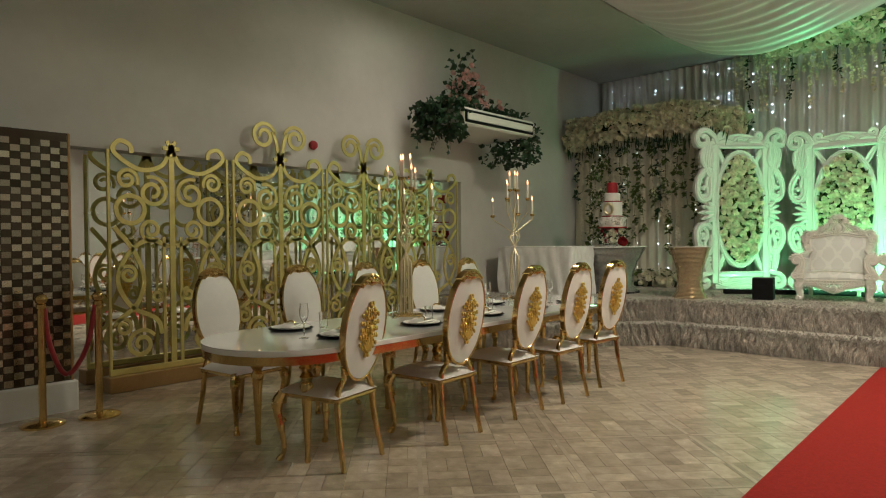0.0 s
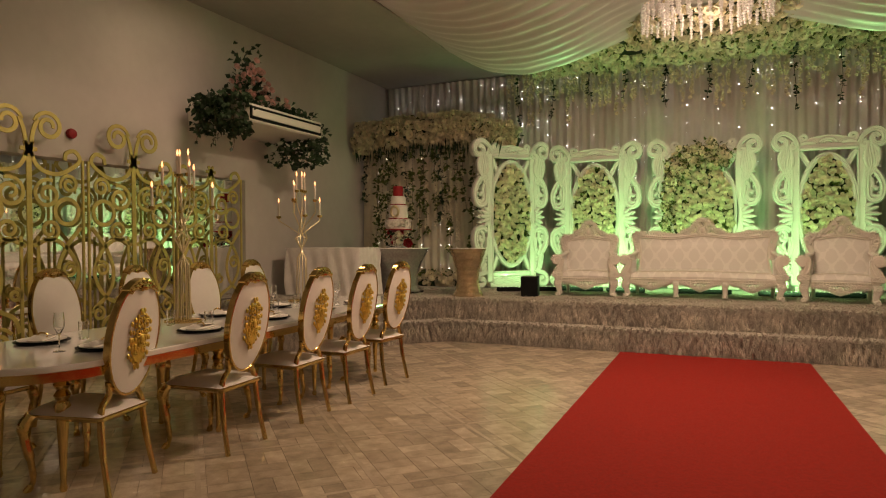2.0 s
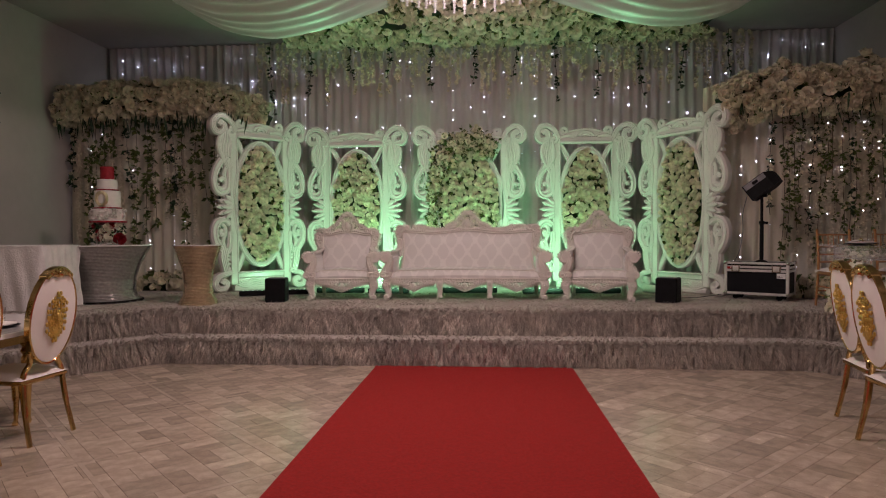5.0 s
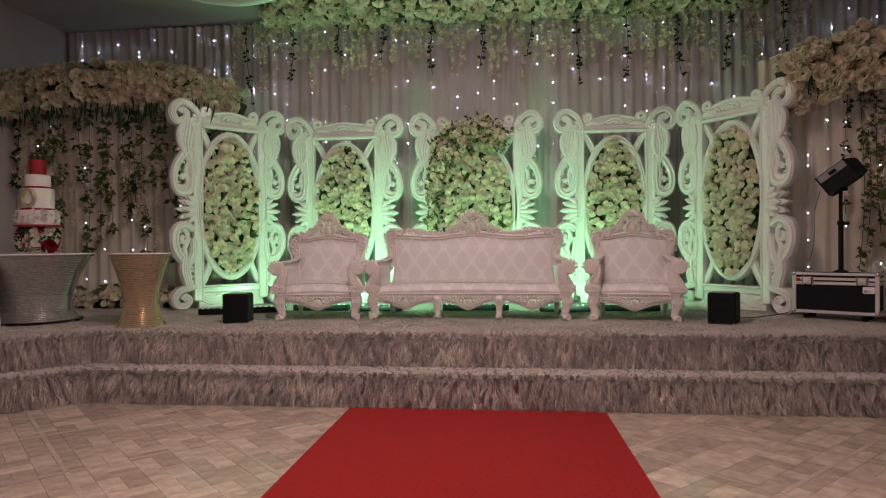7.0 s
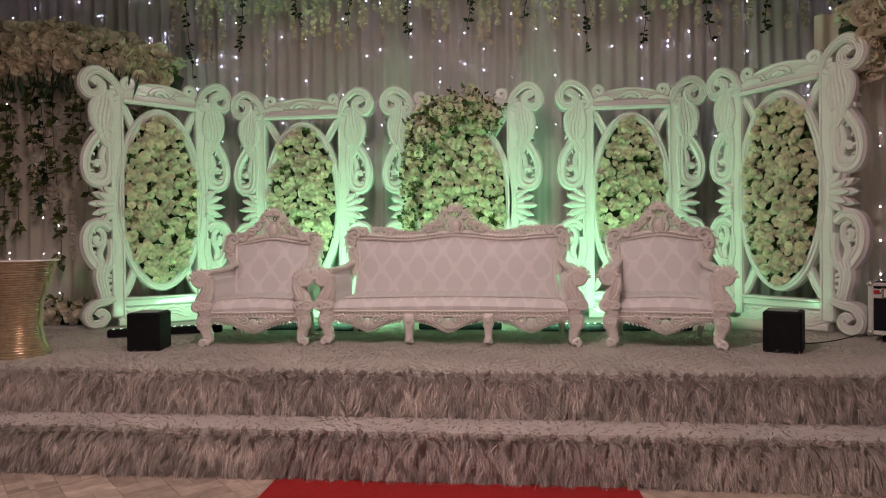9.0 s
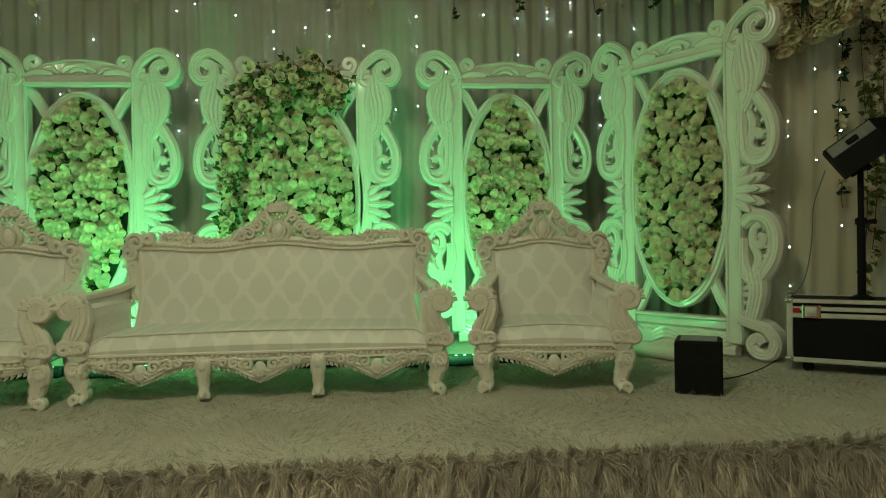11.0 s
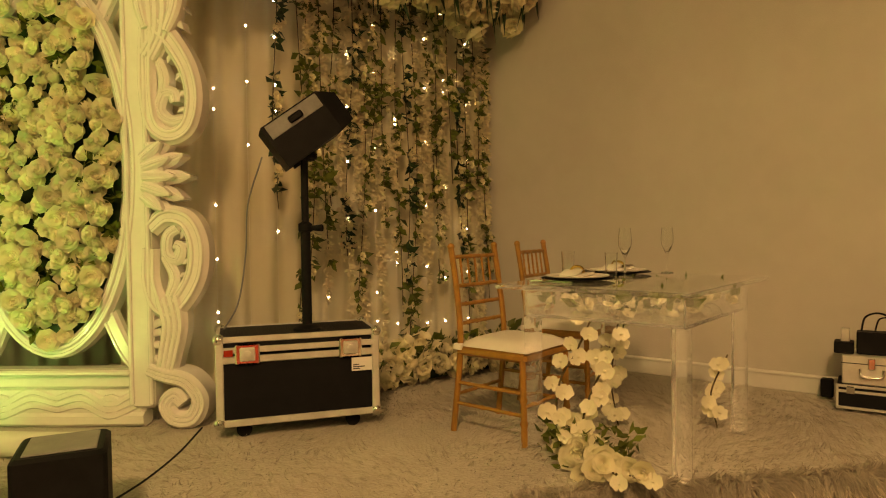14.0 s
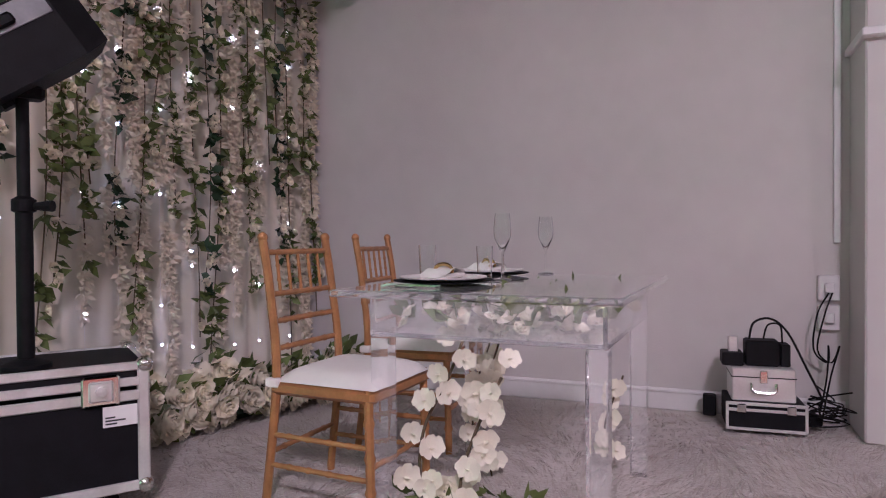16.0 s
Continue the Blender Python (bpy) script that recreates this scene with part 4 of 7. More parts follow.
    for s in (-1, 1):
        side = [(r[0][0] if s < 0 else r[-1][0], r[0][1] + 0.02, r[0][2]) for r in rows]
        m.tube([(x + s * 0.015, y, z) for x, y, z in side], 0.026, 8)
        # ear: a carved leaf that rolls over the corner and runs down the side
        tx, tz = side[-1][0], side[-1][2]
        ear = smoothed([(tx - s * 0.06, y0, tz + 0.045), (tx + s * 0.03, y0, tz + 0.055), (tx + s * 0.085, y0, tz + 0.01), (tx + s * 0.075, y0, tz - 0.09), (tx + s * 0.035, y0 - 0.02, tz - 0.18), (tx + s * 0.045, y0 - 0.04, tz - 0.27), (tx + s * 0.015, y0 - 0.05, tz - 0.34)])
        carved(m, ear, taper(len(ear), 0.044, 0.45), 0.032, (-0.45, 0.45))
        foliate(m, ear, s * 0.034, 0.045, 0.02, 3)
        for q, (dx, dz, ro, a0) in enumerate(((0.035, 0.045, 0.058, 0.6), (0.075, -0.03, 0.05, 1.6), (0.05, -0.115, 0.042, 2.6), (0.02, -0.20, 0.036, 0.6), (-0.05, 0.07, 0.04, 2.0), (0.055, -0.24, 0.030, 1.2))):
            scroll(m, (tx + s * dx, y0 - 0.03, tz + dz), ro, a0, 1.4, 0.015, 0.022, s, 18)
    # foliage along the top rail
    reach = 0.30 if wide else 0.24
    for i in range(2, nx - 1):
        for f in ((0.0, 0.5) if wide else (0.0,)):
            x = top[i][0] + f * (top[i + 1][0] - top[i][0])
            z = top[i][2]
            if abs(x) < reach * 0.8:
                continue
            s = 1 if x > 0 else -1
            rise = 0.018 * math.cos(x * 9)
            scroll(m, (x, y0, z + 0.055 + rise), 0.036, 2.0, -1.3, 0.012, 0.02, s, 14, 0.006)
            for w in (-0.6, 0.0, 0.6):
                m.tube([(x + 0.02 * math.sin(w), y0, z + 0.065 + rise), (x + s * 0.012 + 0.06 * math.sin(w), y0 - 0.012, z + 0.068 + rise + 0.042 * math.cos(w))], [0.010, 0.005], 5)
    if wide:
        for s in (-1, 1):
            for w in range(6):
                m.ball((s * 0.62 + 0.032 * math.cos(w * 1.05), y0 - 0.025, top[4][2] + 0.085 + 0.032 * math.sin(w * 1.05)), 0.019, 7, 5, sq=(1, 0.6, 1))
            m.ball((s * 0.62, y0 - 0.035, top[4][2] + 0.085), 0.018, 7, 5)
    # pierced crest: outline, lattice, boss and bud
    x, y, z = top[nx // 2]
    prof = [(-reach, 0.05), (-reach * 0.80, 0.085), (-reach * 0.62, 0.095), (-reach * 0.45, 0.16), (-reach * 0.26, 0.225), (0.0, 0.262), (reach * 0.26, 0.225), (reach * 0.45, 0.16), (reach * 0.62, 0.095), (reach * 0.80, 0.085), (reach, 0.05)]
    line = smoothed([(px, y0, z + pz) for px, pz in prof], 5)
    carved(m, line, 0.017, 0.026, (0.0,))
    foliate(m, line, 0.014, 0.040, 0.018, 2)
    px_, pz_ = [p[0] for p in prof], [p[1] for p in prof]
    for q in range(-14, 15):
        for d in (-1, 1):
            xa, za = q * 0.028, 0.02
            xb, zb = xa, za
            while zb < float(np.interp(xb, px_, pz_)) - 0.005 and abs(xb) < reach:
                xb, zb = xb + d * 0.006, zb + 0.008
            if zb - za > 0.02 and abs(xa) < reach * 0.95:
                m.tube([(xa, y0, z + za), (xb, y0, z + zb)], 0.0055, 5)
    for s in (-1, 1):
        inner = smoothed([(s * 0.05, y0 - 0.02, z + 0.03), (s * 0.075, y0 - 0.03, z + 0.09), (s * 0.05, y0 - 0.03, z + 0.15), (s * 0.085, y0 - 0.02, z + 0.20)])
        carved(m, inner, taper(len(inner), 0.016, 0.5), 0.016, (0.0,))
        for cx, cz, ro in ((0.20, 0.075, 0.042), (0.145, 0.12, 0.036), (0.095, 0.185, 0.034), (0.045, 0.245, 0.030), (0.25, 0.06, 0.034)):
            if cx < reach:
                scroll(m, (s * cx, y0 - 0.022, z + cz), ro, 1.0, 1.4, 0.0115, 0.018, s, 16, 0.006)
    m.ball((0, y0 - 0.028, z + 0.095), 0.05, 12, 7, sq=(0.8, 0.45, 1.15))
    m.tube([(0.042 * math.cos(a), y0 - 0.035, z + 0.095 + 0.062 * math.sin(a)) for a in np.linspace(0, 2 * math.pi, 21)[:-1]], 0.007, 6, loop=True)
    for a in range(9):
        an = math.radians(10 + a * 20)
        m.tube([(0, y0 - 0.02, z + 0.225), (0.04 * math.cos(an), y0 - 0.03, z + 0.228 + 0.035 * math.sin(an)), (0.066 * math.cos(an), y0 - 0.012, z + 0.228 + 0.066 * math.sin(an))], [0.010, 0.014, 0.006], 6)
    part("carved_crest", m, CREAMWOOD, th, "cream carved and pierced crest")
    # arms: padded sides, a carved rail along the top, a rolled and carved front
    for s in (-1, 1):
        part("arm_pad", M().box((s * hw - 0.065, 0.03, 0.27), (s * hw + 0.05, dep, 0.585), 0.03).tube(smoothed([(s * (hw + 0.02), dep, 0.60), (s * (hw + 0.03), 0.3, 0.575), (s * (hw + 0.035), 0.0, 0.565)]), 0.062, 12), DAMASK, th, "upholstered rolled arm")
        part("arm_rail", M().tube(smoothed([(s * (hw - 0.05), dep + 0.02, 0.67), (s * (hw - 0.01), dep - 0.2, 0.635), (s * hw, 0.2, 0.625), (s * (hw + 0.005), 0.02, 0.625)]), 0.034, 8, flat=0.018, up=(0, 0, 1)), CREAMWOOD, th)
        m = M()
        scroll(m, (s * (hw + 0.04), -0.005, 0.558), 0.070, 2.9, -1.6, 0.024, 0.046, s, 30)
        m.ball((s * (hw + 0.04), -0.03, 0.558), 0.05, 12, 6, sq=(1, 0.4, 1))
        roll = part("arm_scroll", m, CREAMWOOD, th, "carved scroll at the arm's end")
        for q in range(8):
            w = 0.1 + 0.40 * q
            part("leaf", M().tube([(s * (hw + 0.04 + 0.04 * math.cos(w)), -0.048, 0.558 + 0.04 * math.sin(w)), (s * (hw + 0.04 + 0.098 * math.cos(w)), -0.03, 0.558 + 0.098 * math.sin(w))], [0.009, 0.014], 6), CREAMWOOD, roll)
        m = M()
        post = smoothed([(s * (hw - 0.015), 0.0, 0.575), (s * (hw - 0.018), 0.0, 0.50), (s * (hw + 0.005), 0.0, 0.43), (s * (hw + 0.035), 0.0, 0.37), (s * (hw + 0.018), 0.0, 0.30), (s * hw, 0.01, 0.26)])
        m.tube(post, [0.046] * 6 + [0.052] * 6 + [0.060] * 6 + [0.062] * 6 + [0.054] * 7, 10, flat=0.042)
        for dx, wd in ((-0.03, 0.009), (0.0, 0.007), (0.028, 0.009)):
            m.tube(smoothed([(s * (hw - 0.015 + dx), -0.040, 0.565), (s * (hw - 0.018 + dx), -0.044, 0.50), (s * (hw + 0.005 + dx), -0.044, 0.43), (s * (hw + 0.024 + dx * 0.6), -0.044, 0.385)]), wd, 6)
        scroll(m, (s * (hw + 0.068), -0.024, 0.335), 0.045, 2.6, -1.5, 0.016, 0.03, s, 20, 0.008)
        scroll(m, (s * (hw - 0.02), -0.034, 0.335), 0.034, 0.6, 1.4, 0.012, 0.02, s, 18, 0.006)
        for w in range(6):
            m.ball((s * (hw + 0.022) + 0.026 * math.cos(w * 1.05), -0.045, 0.335 + 0.026 * math.sin(w * 1.05)), 0.016, 7, 5, sq=(1, 0.6, 1))
        part("arm_post", m, CREAMWOOD, th, "flat carved front post")
    part("seat_base", M().box((-hw + 0.02, 0.03, 0.22), (hw - 0.02, dep + 0.02, 0.30), 0.01), CREAMWOOD, th)
    return th


throne("throne_sofa", 2.03, "cream carved three-seat sofa upholstered in ivory damask", "", pose(0.37, 10.25, STAGE, 0, 0, -1), mids=(-0.33, 0.33))
c1 = throne("throne_armchair", 0.78, "cream carved armchair upholstered in ivory damask", "armchairs beside the sofa", pose(-1.25, 10.15, STAGE, 0, 0, 6))
copy_thing(c1, pose(2.09, 10.16, STAGE, 0, 0, -9))


# ---- oval-backed dining chairs ----
def dining_chair(at):
    th = thing("dining_chair", "gold-framed dining chair with white oval back and gold medallion", "chair", "oval-backed dining chairs", at)
    # its back feet stand at y = 0, the seat reaches to +y
    for s in (-1, 1):
        part("back_leg", M().tube(smoothed([(s * 0.20, -0.04, 0), (s * 0.185, 0.01, 0.25), (s * 0.17, 0.03, 0.47), (s * 0.12, 0.02, 0.56), (s * 0.145, 0.0, 0.64)]), [0.014] * 6 + [0.018] * 7 + [0.016] * 12, flat=0.016, up=(1, 0, 0)), GOLD, th)
        part("front_leg", M().tube(smoothed([(s * 0.21, 0.46, 0.45), (s * 0.235, 0.49, 0.36), (s * 0.215, 0.465, 0.18), (s * 0.205, 0.46, 0.06), (s * 0.225, 0.49, 0.0)]), [0.032] * 3 + [0.036] * 4 + [0.026] * 5 + [0.018] * 5 + [0.015] * 4 + [0.022] * 4, 8), GOLD, th)
    part("seat_rail", M().box((-0.205, 0.0, 0.415), (0.205, 0.50, 0.455), 0.012), GOLD, th)
    rows = [[(0.215 * x * (1 + 0.08 * y), 0.0 + 0.51 * y, 0.452 + 0.05 * (1 - abs(x) ** 5) * (1 - abs(2 * y - 1) ** 6)) for x in np.linspace(-1, 1, 11)] for y in np.linspace(0, 1, 11)]
    part("seat", M().sheet(rows), LEATHER, th, "white padded seat", 60)
    n = 36
    rx, rz, cz, tilt = 0.205, 0.335, 0.875, -0.16

    def P(x, z, y=0.0):
        return (x, 0.0 + tilt * (z - 0.55) + y, z)
    ring = [P(rx * math.cos(2 * math.pi * i / n), cz + rz * math.sin(2 * math.pi * i / n)) for i in range(n)]
    part("back_frame", M().tube(ring, 0.007, loop=True, flat=0.024), GOLD, th)
    for y, sg in ((-0.020, -1), (0.020, 1)):
        rows = []
        for j in range(5):
            k = 1 - j / 4
            rows.append([P(rx * 0.97 * k * math.cos(2 * math.pi * i / n), cz + rz * 0.97 * k * math.sin(2 * math.pi * i / n), y + sg * 0.022 * (1 - k * k)) for i in range(n + 1)])
        part("back_pad", M().sheet(rows), LEATHER, th, "white padded oval", 60)
    m = M()
    m.ball(P(0, 0.87, -0.034), 0.08, 18, 8, sq=(0.92, 0.16, 1.8))
    for ring_r, cnt, rad in ((1.0, 22, 0.0135), (0.76, 18, 0.012), (0.50, 12, 0.013), (0.24, 7, 0.012)):
        for q in range(cnt):
            a = 2 * math.pi * (q + 0.5 * (cnt % 4 == 2)) / cnt + math.pi / 2
            k = ring_r * (1 + 0.10 * math.cos(6 * (a - math.pi / 2)) * (ring_r > 0.9))
            m.ball(P(0.086 * k * math.cos(a), 0.87 + 0.158 * k * math.sin(a), -0.046 - 0.010 * (1 - ring_r)), rad, 6, 4, sq=(0.9, 0.6, 1.25))
    for s in (-1, 1):
        for z in (0.80, 0.90, 0.96):
            m.tube([P(p[0] * s + s * 0.032, z + p[2], -0.054) for p in spiral(0, 0, 0.026, 0.006, 1.0, 1.3, 12)], taper(13, 0.007, 0.6), 5)
    m.ball(P(0, 0.87, -0.06), 0.02, 8, 6, sq=(1, 0.6, 1.6))
    m.tube([P(0, 1.01, -0.045), P(0, 1.045, -0.04)], [0.018, 0.004], 6).tube([P(0, 0.73, -0.045), P(0, 0.69, -0.04)], [0.018, 0.004], 6)
    tagged(part("medallion", m, MEDALGOLD, th, "gilt floral medallion"), kind="stuff")
    m = M()
    arc = [math.radians(56 + 68 * q / 16) for q in range(17)]

    def low(w):
        return 0.80 + 0.17 * abs(w - math.pi / 2) / 0.6
    m.rings([[P(rx * k * math.cos(w), cz + rz * k * math.sin(w), y) for k, y in ((low(w), -0.024), (0.95, -0.044), (1.055, -0.026), (1.055, 0.026), (0.95, 0.042), (low(w), 0.024))] for w in arc])
    for side in (-0.042, 0.040):
        for w in arc[1:-1:2]:
            m.ball(P(rx * 0.99 * math.cos(w), cz + rz * 0.99 * math.sin(w), side * 0.9), 0.013, 6, 4, sq=(1, 0.6, 1))
            m.ball(P(rx * (low(w) + 0.05) * math.cos(w), cz + rz * (low(w) + 0.05) * math.sin(w), side * 0.9), 0.010, 6, 4, sq=(1, 0.6, 1))
    m.ball(P(0, cz + rz * 0.90, -0.045), 0.022, 8, 5, sq=(1.3, 0.5, 1))
    part("crown", m, GOLD, th, "gilt carved crown")
    return th


ROWX = -2.42
CH = [(-2.58, 3.02, 101), (ROWX, 3.84, 92), (ROWX, 4.67, 91), (-2.38, 5.34, 88), (ROWX, 6.10, 84)]
first = dining_chair(pose(CH[0][0], CH[0][1], 0, 0, 0, CH[0][2]))
for x, y, a in CH[1:]:
    copy_thing(first, pose(x, y, 0, 0, 0, a))
for y, a in ((2.98, -84), (3.80, -91), (4.62, -88), (5.42, -92), (6.22, -90)):
    copy_thing(first, pose(-4.22, y, 0, 0, 0, a))
for x, y, a in ((3.30, 6.22, -92), (3.44, 6.80, -96), (3.25, 5.30, -90), (3.25, 4.4, -90), (3.25, 3.5, -90)):
    copy_thing(first, pose(x, y, 0, 0, 0, a))
for y in (3.2, 4.1, 5.0, 5.9, 6.6):
    copy_thing(first, pose(5.05, y, 0, 0, 0, 90))


# ---- banquet tables ----
def banquet_table(at):
    th = thing("banquet_table", "long round-ended table with white glass top and gold legs", "table", "banquet tables", at)
    hw, L = 0.60, 4.55
    out = [(hw * math.cos(a), hw * math.sin(a) * 0.9) for a in np.linspace(math.pi, 2 * math.pi, 17)]
    out += [(x, L - 1.0 - y) for x, y in reversed([(hw * math.cos(a), hw * math.sin(a) * 0.9) for a in np.linspace(math.pi, 2 * math.pi, 17)])]
    k = 0.985
    part("tabletop", M().rings([[(x * k, y, 0.745) for x, y in out], [(x, y, 0.75) for x, y in out], [(x, y, 0.775) for x, y in out], [(x * 0.99, y, 0.782) for x, y in out]]), WHITETOP, th, "glossy white glass top")
    part("edge_band", M().rings([[(x * 0.96, y, 0.69) for x, y in out], [(x * 0.965, y, 0.744) for x, y in out]]), GOLD, th, "mirror-gold band under the top")
    prof = [(0.016, 0), (0.022, 0.02), (0.016, 0.05), (0.022, 0.2), (0.034, 0.42), (0.045, 0.50), (0.03, 0.53), (0.048, 0.56), (0.03, 0.59), (0.05, 0.62), (0.04, 0.65), (0.055, 0.69)]
    for y in (-0.05, 1.2, 2.45, 3.6):
        for x in (-0.29, 0.29):
            part("leg", M().lathe(prof, 14, pose(x, y, 0)), GOLD, th, "")
    return th


bt = banquet_table(pose(-3.12, 2.85, 0))
copy_thing(bt, pose(4.15, 3.0, 0))


def place_setting(at):
    th = thing("place_setting", "white plate on dark charger with folded napkin", "place setting", "place settings", at)
    part("charger", M().lathe([(0.02, 0), (0.10, 0.002), (0.163, 0.010), (0.166, 0.013), (0.10, 0.006), (0.02, 0.005)], 28), BLACK, th, "dark charger plate")
    part("plate", M().lathe([(0.02, 0.008), (0.09, 0.010), (0.142, 0.020), (0.144, 0.025), (0.09, 0.016), (0.02, 0.015)], 28), ICING, th)
    rows = [[(x, y, 0.050 + 0.010 * math.sin(x * 60) * math.cos(y * 40) - 1.2 * x * x) for x in np.linspace(-0.12, 0.12, 14)] for y in np.linspace(-0.045, 0.045, 6)]
    part("napkin", M().sheet(rows).box((-0.115, -0.045, 0.017), (0.115, 0.045, 0.034), 0.006), CUSHION, th, "folded white napkin")
    part("napkin_ring", M().tube([(0, 0.030 * math.cos(a), 0.042 + 0.022 * math.sin(a)) for a in np.linspace(0, 6.28, 17)[:-1]], 0.006, 6, loop=True, up=(1, 0, 0)), GOLD, th)
    return th


def unshadowed(*args, **keys):
    ob = single(*args, **keys)
    ob.visible_shadow = False
    return ob


def tumbler(at, h=0.12, r=0.035):
    m = M().lathe([(r * 0.85, 0), (r, h), (r - 0.003, h), (r * 0.85 - 0.003, 0.008), (0.001, 0.008)], 18)
    return unshadowed("tumbler", m, GLASS, "clear straight-sided water glass", "glass", "table glasses", at)


def flute(at, h=0.235):
    m = M().lathe([(0.034, 0), (0.03, 0.004), (0.005, 0.008), (0.004, 0.095), (0.012, 0.11), (0.030, 0.15), (0.032, 0.18), (0.026, h), (0.0245, h), (0.030, 0.18), (0.028, 0.15), (0.010, 0.115), (0.001, 0.11)], 18)
    return unshadowed("wine_glass", m, GLASS, "clear stemmed champagne glass", "glass", "table glasses", at)


setting = None
TT = 0.783
for i, (x, y) in enumerate([(-2.85, 3.1), (-2.85, 3.9), (-2.85, 4.7), (-2.85, 5.4), (-2.85, 6.15), (-3.43, 3.1), (-3.43, 3.85), (-3.43, 4.7), (-3.43, 5.5), (-3.43, 6.2)]):
    setting = copy_thing(setting, pose(x, y, TT, 0, 0, 90 + i * 7)) if setting else place_setting(pose(x, y, TT, 0, 0, 90))
    tumbler(pose(x + (-0.12 if x > -3.1 else 0.12), y + 0.21, TT))
    if i % 2 == 0:
        flute(pose(x + (-0.14 if x > -3.1 else 0.14), y - 0.2, TT))


# ---- candelabra ----
def candelabra(at, seed):
    th = thing("candelabra", "tall branched gold candelabra with lit candle lamps", "candelabra", "candelabra on the table", at)
    part("base", M().lathe([(0.15, 0), (0.15, 0.012), (0.12, 0.02), (0.02, 0.024)], 24), GOLD, th)
    n = 9
    for i in range(n):
        a = 2 * math.pi * i / n + seed
        r, h = ((0.05, 1.20), (0.15, 1.06), (0.26, 0.93))[i % 3]
        h += 0.03 * math.sin(i * 2.0)
        pts = [(k * math.cos(a), k * math.sin(a), z) for k, z in ((0.06, 0.015), (0.05, 0.46), (-0.065, 0.68), (r, max(0.88, h - 0.13)), (r, h))]
        part("branch", M().tube(pts, 0.006, 6), GOLDSAT, th)
        c = pose(r * math.cos(a), r * math.sin(a), h)
        part("cup", M().lathe([(0.008, -0.01), (0.026, 0), (0.026, 0.02), (0.012, 0.022)], 12, c), GOLD, th)
        part("candle", M().lathe([(0.011, 0.015), (0.011, 0.165), (0.004, 0.17)], 10, c), CANDLE, th, "white candle")
        part("flame", M().lathe([(0.003, 0.17), (0.009, 0.186), (0.007, 0.202), (0.001, 0.222)], 8, c), FLAME, th, "warm flame-shaped bulb")
    return th


candelabra(pose(-3.40, 4.28, TT), 1)
candelabra(pose(-3.58, 6.16, TT), 2)

# ---- flower arches, canopy, fairy lights ----


def garland(name, pts, radius, count, label, seed, leaves=0.9, size=(0.06, 0.105)):
    """A thick flower mass along a line."""
    rnd = random.Random(seed)
    th = thing(name, label, "flower garland")
    mb, ml = M(), M()
    pts = [Vector(p) for p in pts]
    n = len(pts) - 1
    for q in range(count):
        k = rnd.random() * n
        i = min(n - 1, int(k))
        c = pts[i].lerp(pts[i + 1], k - i)
        a = rnd.uniform(-0.4, math.pi + 0.5)
        r = radius * (0.78 + 0.5 * noise.noise((k * 2.9, a * 1.2, seed))) * rnd.uniform(0.75, 1.08)
        off = Vector((rnd.uniform(-0.04, 0.04), -math.sin(a) * r * 0.9, math.cos(a) * r * 0.95))
        if rnd.random() < 0.9:
            blossom(mb, c + off, rnd.uniform(*size), (rnd.uniform(-0.7, 0.7), -math.sin(a) - 0.3, math.cos(a) + rnd.uniform(-0.4, 0.4)), rnd)
        for g in range(int(leaves + rnd.random())):
            leaf(ml, c + off * rnd.uniform(0.7, 1.0), (rnd.uniform(-1, 1), -0.8, rnd.uniform(-1, 0.7)), 0.11, 0.055, rnd)
    # plain dark green tube behind the blossoms
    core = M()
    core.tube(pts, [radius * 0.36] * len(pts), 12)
    part("core", core, LEAFDARK, th, "plain dark green core")
    part("blossoms", mb, ROSEMANY, th, "cream and white blossoms", 60)
    part("leaves", ml, LEAF, th)
    return th


garland("arch_garland", [(-6.0, 11.42, 3.45), (-5.0, 11.45, 3.52), (-4.0, 11.55, 3.55), (-3.35, 11.8, 3.48), (-2.85, 12.0, 3.22)], 0.33, 900, "thick garland of cream blossoms over the cake corner", 21)
garland("arch_garland", [(3.85, 11.05, 3.15), (4.4, 10.82, 3.30), (5.3, 10.56, 3.32), (6.1, 10.36, 3.28)], 0.36, 780, "thick garland of cream blossoms over the sweetheart table", 22)
